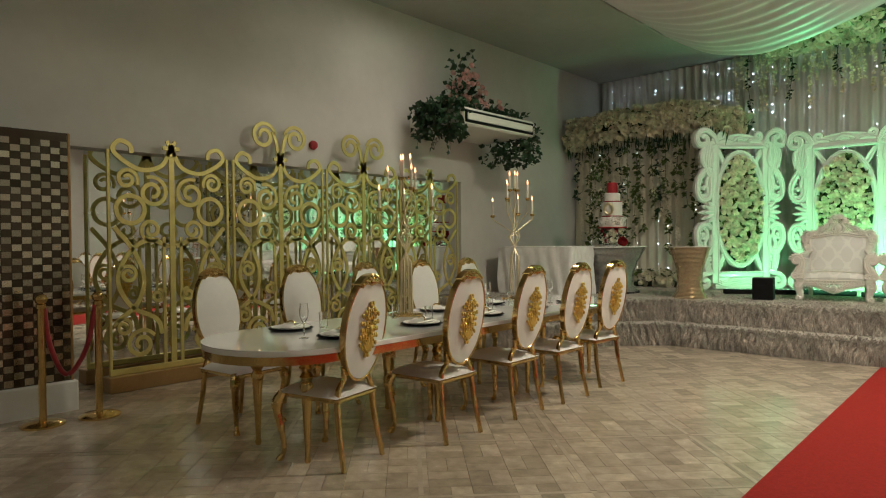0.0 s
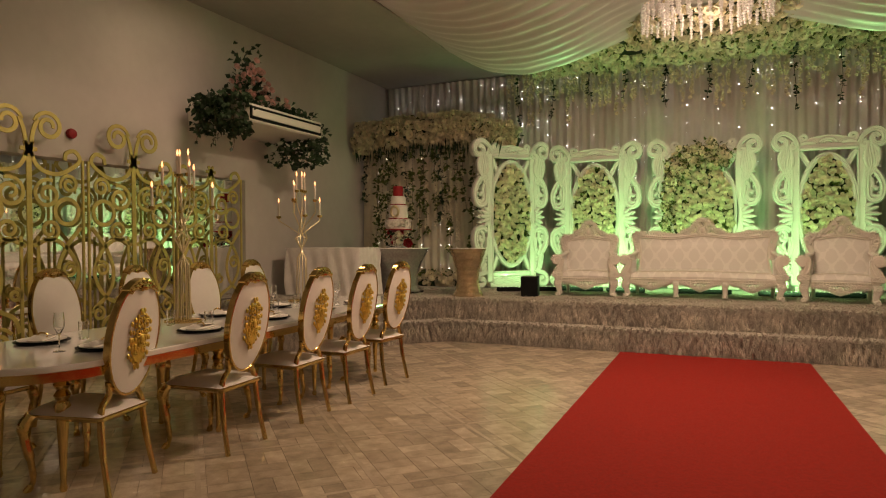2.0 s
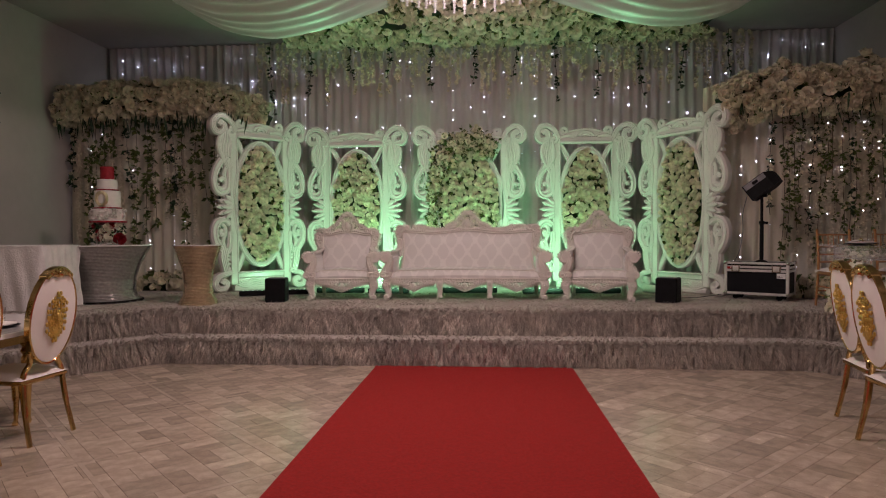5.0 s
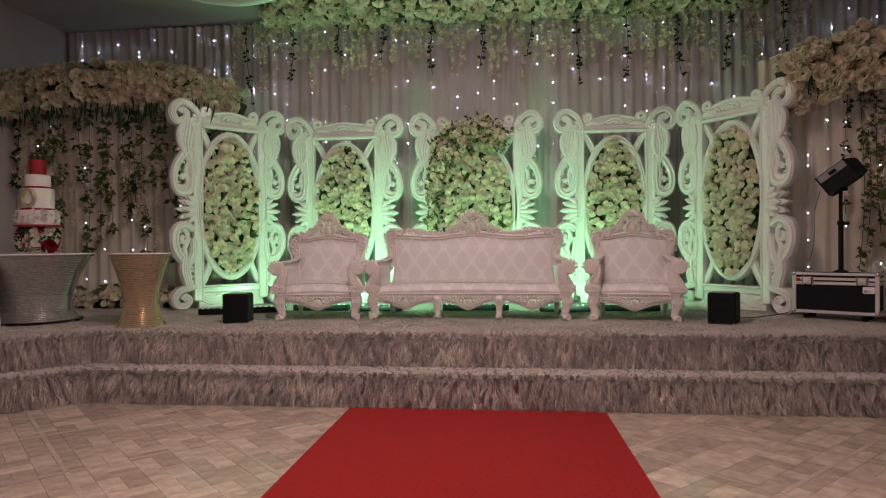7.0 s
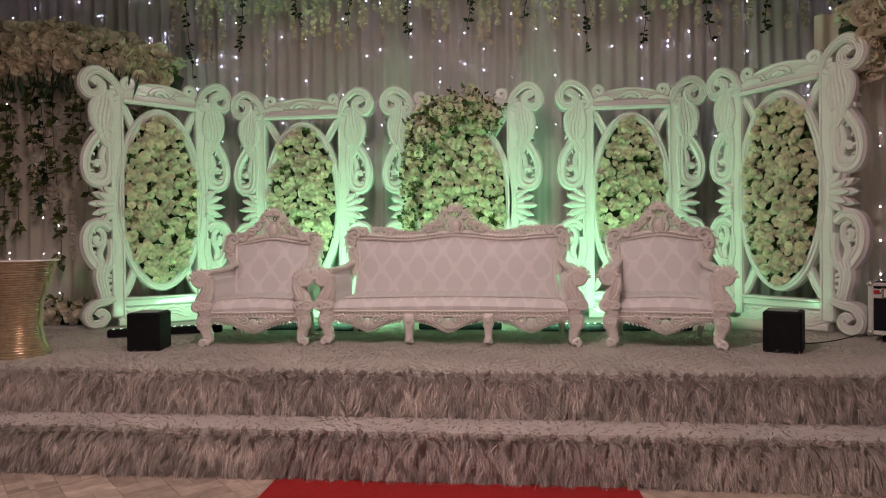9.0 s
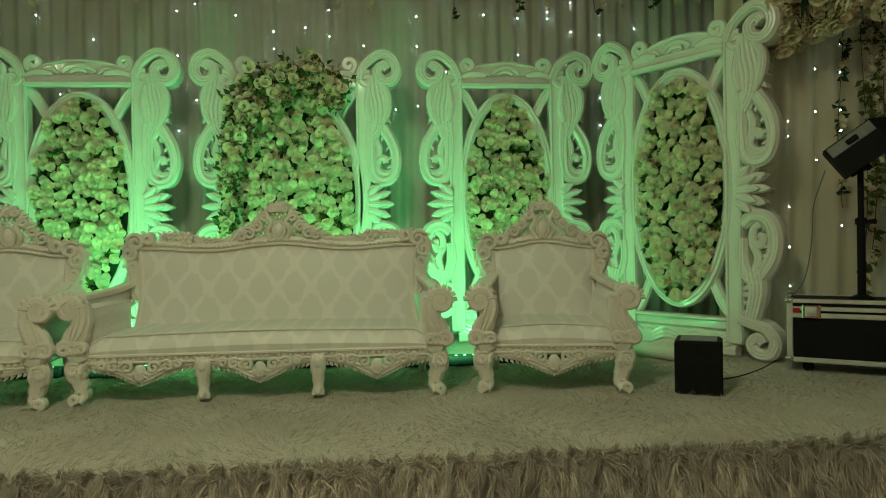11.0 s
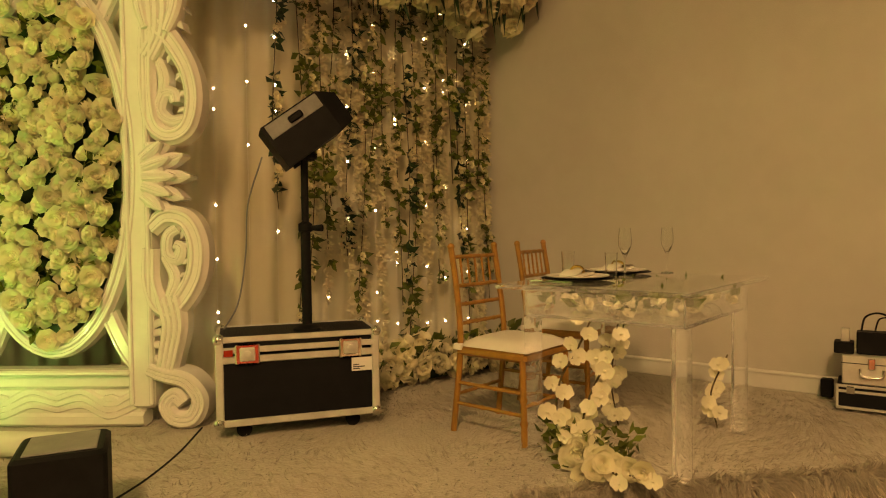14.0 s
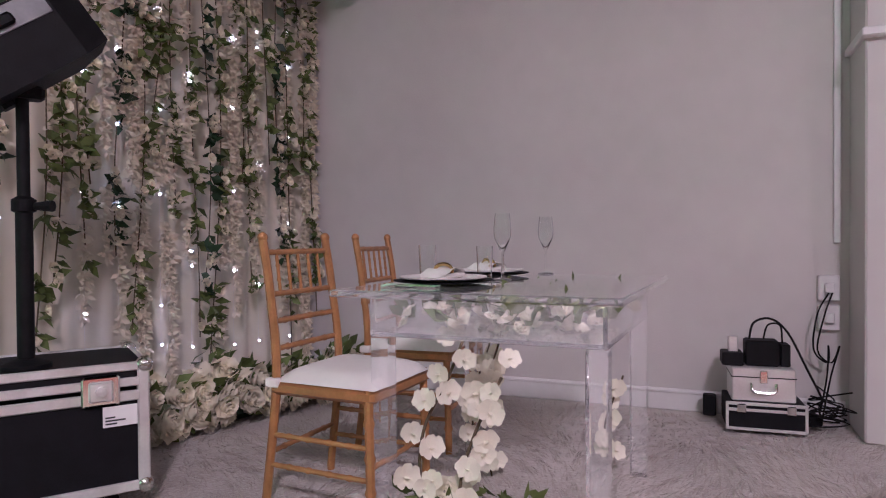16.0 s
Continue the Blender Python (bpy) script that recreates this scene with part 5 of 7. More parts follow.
def rose_row(pts, count, label, seed):
    """A low heap of full roses along a line on the stage floor."""
    rnd = random.Random(seed)
    th = thing("floor_garland", label, "flower garland")
    pts = [Vector(p) for p in pts]
    n = len(pts) - 1
    ml = M()
    for q in range(count):
        k = n * (q + rnd.random()) / count
        i = min(n - 1, int(k))
        c = pts[i].lerp(pts[i + 1], k - i)
        a = rnd.uniform(0.15, 2.7)
        r = 0.15 * rnd.uniform(0.7, 1.1)
        c = c + Vector((rnd.uniform(-0.03, 0.03), -math.sin(a) * r * 1.2, math.cos(a) * r * 0.75 + 0.03))
        c.z = max(c.z, STAGE + 0.055)
        ob = part("rose", ROSES[rnd.randrange(4)], None, th)
        ob.matrix_basis = Matrix.Translation(c) @ pose(0, 0, 0, -max(0, 1.3 - a) * 45 + rnd.uniform(-20, 20), rnd.uniform(0, 360), rnd.uniform(-40, 40)) @ Matrix.Scale(rnd.uniform(1.0, 1.5), 4)
        for g in range(4):
            leaf(ml, c + Vector((rnd.uniform(-0.06, 0.06), 0.03, rnd.uniform(-0.03, 0.05))), (rnd.uniform(-1, 1), -0.5, rnd.uniform(-0.3, 1)), 0.10, 0.055, rnd)
    # plain dark green tube under the roses
    part("core", M().tube([(p.x, p.y, STAGE + 0.06) for p in pts], 0.06, 10), LEAFDARK, th, "plain dark green core")
    part("leaves", ml, LEAF, th)


rose_row([(-5.9, 11.4, 0.66), (-4.6, 11.5, 0.68), (-3.5, 11.6, 0.66)], 100, "low row of white roses along the curtain foot", 23)
rose_row([(4.62, 10.72, 0.66), (5.2, 10.56, 0.68), (5.8, 10.38, 0.66), (6.15, 10.28, 0.64)], 95, "low row of cream roses along the curtain foot", 24)


def vine_curtain(a, b, z, count, seed, label, lmax=2.4, leafsize=0.07):
    rnd = random.Random(seed)
    th = thing("hanging_vines", label, "hanging vines")
    strips = M()
    for i in range(count):
        u = (i + rnd.uniform(0.15, 0.85)) / count
        x, y = a[0] + (b[0] - a[0]) * u, a[1] + (b[1] - a[1]) * u
        L = lmax * rnd.uniform(0.5, 1.0)
        ml, ms, mf = M(), M(), M()
        vine(ml, ms, (x, y - 0.03, z), L, rnd, leafsize, 72, mf, 0.05)
        st = part("vine", ms, STEM, th)
        part("leaves", ml, LEAF if i % 5 else LEAFDARK, st)
        if mf.v:
            part("blossoms", mf, ROSEMANY, st, "", 60)
    # pale tasselled strips between the vines
    for i in range(int(count * 1.5)):
        u = rnd.random()
        x, y = a[0] + (b[0] - a[0]) * u, a[1] + (b[1] - a[1]) * u
        L = lmax * rnd.uniform(0.55, 1.0)
        st = M()
        m = int(L / 0.016)
        for q in range(m):
            zz = z - L * q / m
            w = 0.022 + 0.016 * noise.noise((q * 0.2, i, 3))
            if noise.noise((q * 0.06, i * 3.1, 9)) < -0.28:
                continue
            d = Vector((rnd.uniform(-1, 1), -abs(rnd.gauss(0.5, 0.3)), rnd.uniform(-0.5, 0.3)))
            for g in range(4):
                e = Vector((rnd.uniform(-1, 1), -rnd.uniform(0.1, 0.8), rnd.uniform(-0.9, 0.3))).normalized()
                leaf(st, (x + rnd.uniform(-0.015, 0.015), y - 0.03, zz), e, w * 2.0, 0.022, rnd, 0.1)
        tagged(part("tassel_strip", st, ARCHCLOTH, th, "cream ruffled strip"), kind="stuff")
    return th


vine_curtain((-5.95, 11.66), (-3.2, 11.9), 3.35, 18, 31, "leafy vines and cream strips hung before a curtain", 2.2, 0.10)
vine_curtain((4.55, 11.06), (6.22, 10.64), 3.25, 19, 32, "leafy vines and cream strips hung before a lit curtain", 2.6, 0.072)

# dark green fringe under the arches
for (a, b, z, sd) in (((-6.0, 11.2), (-3.0, 11.4), 3.25, 41), ((4.0, 10.72), (6.2, 10.15), 3.18, 42)):
    rnd = random.Random(sd)
    m = M()
    for q in range(120):
        u = rnd.random()
        leaf(m, (a[0] + (b[0] - a[0]) * u, a[1] + (b[1] - a[1]) * u + rnd.uniform(-0.05, 0.2), z + rnd.uniform(-0.05, 0.1)), (rnd.uniform(-0.25, 0.25), rnd.uniform(-0.3, 0.3), -1), rnd.uniform(0.15, 0.34), 0.03, rnd)
    single("fern_fringe", m, LEAFDARK, "dark fern fringe under the flower arch", "foliage", kind="stuff")

# flower canopy under the ceiling and its hanging strands
rnd = random.Random(51)
th = thing("ceiling_flowers", "dense cream blossom canopy fixed under the ceiling", "flower canopy")
mb, ml = M(), M()
for q in range(1700):
    x, y = rnd.uniform(-2.6, 4.3), rnd.uniform(9.9, 12.7)
    if abs(x - 0.6) > 1.2 + (y - 9.9) * 1.0:
        continue
    z = TOP - 0.10 - 0.07 * noise.noise((x * 1.6, y * 1.6, 2)) - rnd.uniform(0, 0.08)
    if rnd.random() < 0.85:
        blossom(mb, (x, y, z), rnd.uniform(0.055, 0.10), (rnd.uniform(-0.5, 0.5), -0.7 + rnd.uniform(-0.3, 0.3), -1), rnd, 5)
    for g in range(1):
        leaf(ml, (x + rnd.uniform(-0.1, 0.1), y, z + 0.02), (rnd.uniform(-1, 1), rnd.uniform(-1, 0.5), rnd.uniform(-0.7, 0.1)), 0.13, 0.07, rnd)
part("blossoms", mb, ROSEMANY, th, "", 60)
part("leaves", ml, LEAF, th)
# plain dark green slab above the canopy blossoms
part("base_net", M().box((-2.4, 10.2, TOP - 0.06), (4.1, 12.7, TOP - 0.005)), LEAFDARK, th, "plain dark green slab")
st = thing("canopy_strands", "cream strands and leafy vines hanging before the curtain", "hanging vines")
for i in range(96):
    x = -3.3 + 8.2 * (i + rnd.uniform(0.1, 0.9)) / 96
    L = rnd.uniform(0.4, 1.05)
    if i % 8 == 3:
        mlf, mst = M(), M()
        vine(mlf, mst, (x, 12.56, TOP - 0.05), L + 0.25, rnd, 0.07, 60)
        v = part("vine", mst, STEM, st)
        part("leaves", mlf, LEAFDARK, v)
    else:
        m = M()
        for q in range(int(L / 0.045)):
            if rnd.random() < 0.85:
                blossom(m, (x + rnd.uniform(-0.025, 0.025), 12.6, TOP - 0.08 - q * 0.045), rnd.uniform(0.022, 0.045), (rnd.uniform(-0.6, 0.6), -1, -0.2), rnd, 4)
        tagged(part("blossom_strand", m, ROSEMANY, st, "", 60), kind="stuff")


def fairy_lights(label, spots):
    th = thing("fairy_lights", label, "string lights", "fairy lights")
    me = M().ball((0, 0, 0), 0.0065, 8, 5).mesh("bulb", BULB)
    cols = {}
    for x, y, z in spots:
        ob = part("bulb", me, None, th)
        ob.matrix_basis = pose(x, y, z)
        cols.setdefault(round(x, 2), []).append((x, y + 0.006, z))
    w = M()
    for c in cols.values():
        c.sort(key=lambda p: p[2])
        if len(c) > 1:
            w.tube(c, 0.0012, 4)
    if w.v:
        tagged(part("wire", w, CURTAIN, th), kind="stuff")


def spots_along(a, b, z0, z1, strings, per, seed, jit=0.12):
    rnd = random.Random(seed)
    out = []
    for i in range(strings):
        u = (i + rnd.uniform(0.2, 0.8)) / strings
        for q in range(per):
            if rnd.random() < 0.75:
                out.append((a[0] + (b[0] - a[0]) * u, a[1] + (b[1] - a[1]) * u, z0 + (z1 - z0) * (q + rnd.uniform(0, 1)) / per))
    return out


fairy_lights("white fairy lights on the tall stage curtain", spots_along((-5.9, 12.73), (6.2, 12.73), 2.5, 4.6, 40, 7, 61))
fairy_lights("white fairy lights behind the cake table vines", spots_along((-5.9, 11.62), (-3.3, 11.86), 0.8, 3.2, 8, 6, 62))
fairy_lights("white fairy lights on the curtain beside the sweetheart table", spots_along((4.1, 11.14), (6.15, 10.62), 0.75, 3.2, 10, 8, 63))

# ---- ceiling drape and chandelier ----


def drape(name, xs, xe, label, seed):
    rows = []
    for j in range(150):
        y = 2.6 + (10.55 - 2.6) * j / 149
        row = []
        for i in range(40):
            u = i / 39
            x = xs + (xe - xs) * u
            sag = 0.58 * math.sin(math.pi * u ** 0.8) ** 1.1
            k = 0.75 + 0.25 * (j / 149)
            z = TOP - 0.03 - sag * k - 0.022 * math.sin(y * 21 + 5 * u + 1.5 * noise.noise((y * 1.7, u * 2, seed))) * (0.3 + u) - 0.02 * noise.noise((x * 2, y * 2.2, seed))
            row.append((x, y, min(z, TOP - 0.012)))
        rows.append(row)
    hem = [[(x, y + 0.004, z) for x, y, z in rows[-1]], [(x, y + 0.01, min(z + 0.05, TOP - 0.01)) for x, y, z in rows[-1]]]
    th = thing(name, label, "ceiling drape", "ceiling drapes")
    part("fabric", M().sheet(rows), DRAPE, th, "", 80)
    part("hem", M().sheet(hem), DRAPE, th, "", 80)


drape("ceiling_drape", -3.68, -0.15, "white swagged fabric drape hung from the ceiling", 71)
drape("ceiling_drape", 4.46, 1.05, "white swagged fabric drape hung from the ceiling", 72)

th = thing("chandelier", "round chandelier of hanging crystal bead strands", "chandelier", at=pose(0.45, 9.75, 0))
part("ring", M().tube([(0.82 * math.cos(a), 0.55 * math.sin(a), TOP - 0.06) for a in np.linspace(0, 2 * math.pi, 37)[:-1]], 0.025, 8, loop=True).tube([(0.55 * math.cos(a), 0.35 * math.sin(a), TOP - 0.06) for a in np.linspace(0, 2 * math.pi, 31)[:-1]], 0.02, 8, loop=True), GOLDSAT, th)
strand = M()
rnd = random.Random(5)
zz = -0.02
while zz > -0.34:
    r = rnd.uniform(0.016, 0.032)
    strand.ball((rnd.uniform(-0.006, 0.006), 0, zz), r, 7, 5, sq=(1, 1, 0.8))
    zz -= r * 1.35
strand_me = strand.mesh("strand", CRYSTAL, 60)
for i in range(64):
    inner = i >= 38
    a = 2 * math.pi * (i if not inner else i - 38) / (38 if not inner else 26)
    ob = tagged(part("strand", strand_me, None, th), kind="stuff")
    ob.matrix_basis = pose((0.55 if inner else 0.82) * math.cos(a), (0.35 if inner else 0.55) * math.sin(a), TOP - 0.06, 0, 0, math.degrees(a)) @ Matrix.Diagonal((1, 1, rnd.uniform(0.85, 1.15), 1))

# assumed housings for the added hall fill lights
for lx, ly, lp in HALL_FILL_LAMPS:
    th = thing("ceiling_lamp", "assumed square white ceiling panel for the hall fill light", "lamp", "ceiling lamp panels", pose(lx, ly, TOP))
    part("housing", M().box((-0.32, -0.32, -0.10), (0.32, 0.32, -0.002), 0.01), SKIRT, th)
    part("diffuser", M().box((-0.28, -0.28, -0.112), (0.28, 0.28, -0.098), 0.004), PANELGLOW, th, "glowing diffuser")

# ---- wall side: mosaic column, gold screens, rope barrier ----
structure("column_core", M().box((XL - 0.2, 1.25, 0.26), (-5.515, 2.295, MZ + 0.02)), BRONZETILE, "mosaic column core")
structure("column_base", M().box((XL - 0.2, 1.2, -0.012), (-5.47, 2.33, 0.26), 0.012), SKIRT, "white painted column base")
structure("column_edge_trim", M().box((-5.53, 1.235, 0.26), (-5.495, 1.27, MZ + 0.02), 0.004).box((-5.53, 2.285, 0.26), (-5.503, 2.305, MZ + 0.02), 0.004), PLINTH, "gold edge strips of the mosaic column")


def gold_screen(W, at, crest):
    th = thing("scroll_screen", "gold cut-out scrollwork screen before the mirror", "screen", "gold scroll screens", at)
    F, R = 0.008, 0.023
    h = W / 2
    m = M().tube([(0, 0, 0.05), (0, 0, 2.30)], 0.03, flat=F)
    for x in (-0.09, 0.09):
        part("side_bar", M().tube([(x, 0, 0.05), (x, 0, 1.35)], 0.018, flat=F), SCREENGOLD, th)
    part("post", m, SCREENGOLD, th)
    m = M()
    for s in (-1, 1):
        m.tube(smoothed([(0, 0, 2.28), (s * 0.10, 0, 2.08), (s * 0.30, 0, 2.02), (s * 0.48, 0, 2.10), (s * 0.58, 0, 2.20), (s * 0.52, 0, 2.29), (s * 0.42, 0, 2.26), (s * 0.40, 0, 2.18)]), R, flat=F)
        m.tube([(s * (0.20 + p[0]), 0, p[2]) for p in spiral(0, 1.80, 0.16, 0.04, 1.2, 1.6)], taper(27, R, 0.7), flat=F)
        m.tube([(s * (0.42 + p[0]), 0, p[2]) for p in spiral(0, 1.62, 0.14, 0.135, 0, 1.0)], R, flat=F)
        m.tube([(s * (0.45 + p[0]), 0, p[2]) for p in spiral(0, 1.92, 0.11, 0.03, 3.6, -1.5)], taper(27, R * 0.9, 0.7), flat=F)
        m.tube([(s * (0.22 + p[0]), 0, p[2]) for p in spiral(0, 1.42, 0.12, 0.03, 4.0, 1.5)], taper(27, R * 0.9, 0.7), flat=F)
        m.tube(smoothed([(s * 0.04, 0, 1.25), (s * 0.25, 0, 1.32), (s * 0.45, 0, 1.18), (s * 0.55, 0, 0.92), (s * 0.42, 0, 0.66), (s * 0.18, 0, 0.52), (s * 0.12, 0, 0.36)]), R, flat=F)
        m.tube(smoothed([(s * 0.58, 0, 1.45), (s * 0.40, 0, 1.22), (s * 0.30, 0, 0.95), (s * 0.36, 0, 0.70), (s * 0.56, 0, 0.52)]), R, flat=F)
        m.tube([(s * (0.45 + p[0]), 0, p[2]) for p in spiral(0, 0.98, 0.09, 0.03, 0.5, 1.4)], taper(27, R * 0.8, 0.7), flat=F)
        m.tube([(s * (0.33 + p[0]), 0, p[2]) for p in spiral(0, 0.28, 0.15, 0.035, 2.6, -1.6)], taper(27, R, 0.7), flat=F)
        m.tube([(s * (0.50 + p[0]), 0, p[2]) for p in spiral(0, 0.46, 0.09, 0.03, 0.2, 1.4)], taper(27, R * 0.8, 0.7), flat=F)
        m.tube([(s * (0.16 + p[0]), 0, p[2]) for p in spiral(0, 0.75, 0.07, 0.02, 1.5, 1.4)], taper(27, R * 0.8, 0.7), flat=F)
        if crest:
            m.tube([(s * (0.22 + p[0]), 0, p[2]) for p in spiral(0, 2.52, 0.16, 0.05, 2.9, -1.5)], taper(27, R * 1.1, 0.7), flat=F)
            m.tube(smoothed([(s * 0.02, 0, 2.25), (s * 0.05, 0, 2.45), (s * 0.10, 0, 2.58)]), R, flat=F)
    part("scrollwork", m, SCREENGOLD, th, "flat gold scrolls")
    m = M()
    for s in (-1, 1):
        m.tube([(s * (h - 0.015), 0, 0.0), (s * (h - 0.015), 0, 2.2)], 0.016, flat=F * 1.5)
    m.box((-h, -0.02, 0.0), (h, 0.02, 0.06), 0.006)
    for a in np.linspace(0, 2 * math.pi, 7)[:-1]:
        m.tube([(0, 0, 2.26), (0.09 * math.cos(a), 0, 2.26 + 0.09 * math.sin(a))], [0.03, 0.02], flat=F)
    part("border", m, SCREENGOLD, th)
    return th


for cy, w, cr in ((3.40, 1.28, 0), (4.72, 1.26, 1), (6.02, 1.26, 1), (7.32, 1.26, 0)):
    gold_screen(w, pose(-5.94, cy, 0.15, 0, 0, 90), cr)
single("plinth", M().box((-6.03, 2.72, 0.0), (-5.82, 8.0, 0.15), 0.008), PLINTH, "low gold-brown plinth under the scroll screens", "plinth")
single("fire_bell", M().lathe([(0.055, 0), (0.06, 0.02), (0.05, 0.05), (0.02, 0.065)], 18, pose(XL, 5.31, 2.66, 0, 90, 0)), REDFLOWER, "small round red alarm bell on the wall", "alarm")


def stanchion(at):
    th = thing("stanchion", "polished gold rope stanchion on a round base", "stanchion", "rope stanchions", at)
    part("base", M().lathe([(0.16, 0), (0.16, 0.015), (0.13, 0.03), (0.03, 0.045)], 28), GOLD, th)
    part("pole", M().lathe([(0.028, 0.03), (0.028, 0.92), (0.036, 0.93), (0.036, 0.96), (0.02, 0.965)], 16), GOLD, th)
    part("finial", M().ball((0, 0, 1.0), 0.045, 14, 9), GOLD, th)
    return th


s1 = stanchion(pose(-5.16, 1.96, 0))
copy_thing(s1, pose(-5.10, 2.36, 0))
single("velvet_rope", M().tube(smoothed([(-5.16, 1.98, 0.93), (-5.15, 2.01, 0.66), (-5.14, 2.09, 0.42), (-5.13, 2.17, 0.40), (-5.115, 2.28, 0.6), (-5.10, 2.34, 0.93)]), 0.02, 10), VELVET, "red velvet rope hung between two stanchions", "rope")

# ---- air conditioner with ivy ----
th = thing("air_conditioner", "cream suspended air conditioner high on the wall", "air conditioner")
part("body", M().box((XL + 0.002, 7.05, 3.02), (-5.06, 8.78, 3.27), 0.02), ACWHITE, th)
part("front_frame", M().box((-5.07, 7.10, 3.06), (-5.04, 8.73, 3.23), 0.006), BLACK, th, "dark outlet slot")
part("louvre", M().box((-5.05, 7.13, 3.095), (-5.03, 8.70, 3.195), 0.006), ACWHITE, th, "cream louvre")
rnd = random.Random(81)
th = thing("ivy_arrangement", "ivy and pink flowers heaped on the air conditioner", "plant")
ml, mp, ms = M(), M(), M()
for q in range(900):
    y = rnd.uniform(7.0, 8.75)
    k = max(0, 1 - abs(y - 7.75) / 0.45)
    z = 3.28 + rnd.uniform(0, 0.12 + 1.05 * k ** 1.6)
    x = rnd.uniform(-5.95, -5.15) if z < 3.45 else rnd.uniform(-5.85, -5.45)
    leaf(ml, (x, y, z), (rnd.uniform(-1, 1), rnd.uniform(-1, 1), rnd.uniform(-0.6, 0.8)), 0.10, 0.075, rnd)
    if 3.4 < z < 4.0 and k > 0.2 and rnd.random() < 0.30:
        blossom(mp, (x + 0.08, y, z), 0.05, (1, -0.4, 0.2), rnd, 5)
for (y0, y1, zt, zb, n) in ((6.85, 7.12, 3.42, 2.9, 420), (8.72, 8.95, 3.3, 2.62, 230), (7.1, 7.3, 3.05, 2.88, 70), (8.4, 8.8, 2.98, 2.62, 120)):
    for q in range(n):
        leaf(ml, (rnd.uniform(-5.9, -5.0) if n > 100 else rnd.uniform(-5.5, -5.2), rnd.uniform(y0, y1), rnd.uniform(zb, zt)), (rnd.uniform(-1, 1), rnd.uniform(-1, 1), rnd.uniform(-1, 0.3)), 0.10, 0.08, rnd)
for q in range(14):
    y = rnd.choice((rnd.uniform(6.85, 7.1), rnd.uniform(8.6, 8.95)))
    vine(ml, ms, (rnd.uniform(-5.8, -5.1), y, 3.2), rnd.uniform(0.3, 0.6), rnd, 0.08, 40)
part("leaves", ml, LEAFDARK, th)
part("blossoms", mp, PINKFLOWER, th, "dusty pink blossoms", 60)
tagged(part("stems", ms, STEM, th), kind="stuff")

# ---- cake corner ----


def bead_stand(name, prof, at, label, material, group=""):
    """A waisted stand wrapped in rows of beads."""
    th = thing(name, label, "table", group, at)
    zs = np.linspace(prof[0][1], prof[-1][1], int((prof[-1][1] - prof[0][1]) / 0.018))
    pr = [(float(np.interp(z, [p[1] for p in prof], [p[0] for p in prof])), float(z)) for z in zs]
    part("core", M().lathe([(r - 0.008, z) for r, z in pr], 28), material, th)
    m = M()
    for r, z in pr:
        m.tube([(r * math.cos(a), r * math.sin(a), z) for a in np.linspace(0, 2 * math.pi, 29)[:-1]], 0.0075, 5, loop=True)
    tagged(part("beading", m, material, th, "rows of shiny beads"), kind="stuff")
    return th


ct = bead_stand("cake_table", [(0.42, 0.03), (0.36, 0.12), (0.36, 0.3), (0.43, 0.5), (0.54, 0.70), (0.555, 0.735)], pose(-4.40, 9.98, STAGE), "round cake table wrapped in silver bead strands", BEADWHITE)
part("base", M().lathe([(0.46, 0), (0.46, 0.025), (0.40, 0.03)], 32), BLACK, ct, "dark round base")
part("top", M().lathe([(0.555, 0.735), (0.585, 0.738), (0.585, 0.752), (0.02, 0.754)], 40), WHITETOP, ct, "mirror-like round top")
gp = bead_stand("bead_pedestal", [(0.24, 0.0), (0.235, 0.03), (0.19, 0.10), (0.165, 0.25), (0.18, 0.42), (0.24, 0.60), (0.285, 0.74)], pose(-2.98, 9.66, STAGE), "waisted pedestal wrapped in rose-gold bead strands", BEADGOLD)
part("top", M().lathe([(0.285, 0.74), (0.30, 0.742), (0.30, 0.752), (0.02, 0.754)], 32), WHITETOP, gp)
TZ = STAGE + 0.755
cake = thing("wedding_cake", "four-tier white cake with red and gold decoration", "cake", at=pose(-4.36, 9.98, TZ))
rnd = random.Random(91)
part("stand_plate", M().lathe([(0.20, 0), (0.21, 0.01), (0.20, 0.03), (0.03, 0.032)], 28), CHROME, cake)
part("stand_pillar", M().lathe([(0.12, 0.03), (0.11, 0.10), (0.13, 0.27), (0.135, 0.29)], 20), GLASS, cake, "clear separator")
m, m2 = M(), M()
for q in range(60):
    a = rnd.uniform(0, 6.28)
    blossom(m if q % 3 else m2, (0.17 * math.cos(a), 0.17 * math.sin(a), rnd.uniform(0.06, 0.26)), 0.045, (math.cos(a), math.sin(a), 0.1), rnd, 5)
tagged(part("flower_ring", m, ORCHID, cake, "white flower ring", 60), kind="stuff")
tagged(part("rose_ring", m2, REDFLOWER, cake, "red roses", 60), kind="stuff")
ml = M()
for q in range(90):
    a = rnd.uniform(0, 6.28)
    leaf(ml, (0.16 * math.cos(a), 0.16 * math.sin(a), rnd.uniform(0.04, 0.28)), (math.cos(a), math.sin(a), rnd.uniform(-1, 1)), 0.08, 0.045, rnd)
part("leaves", ml, LEAFDARK, cake)
part("cake_board", M().lathe([(0.23, 0.29), (0.23, 0.31), (0.02, 0.311)], 32), REDFLOWER, cake, "red cake board")
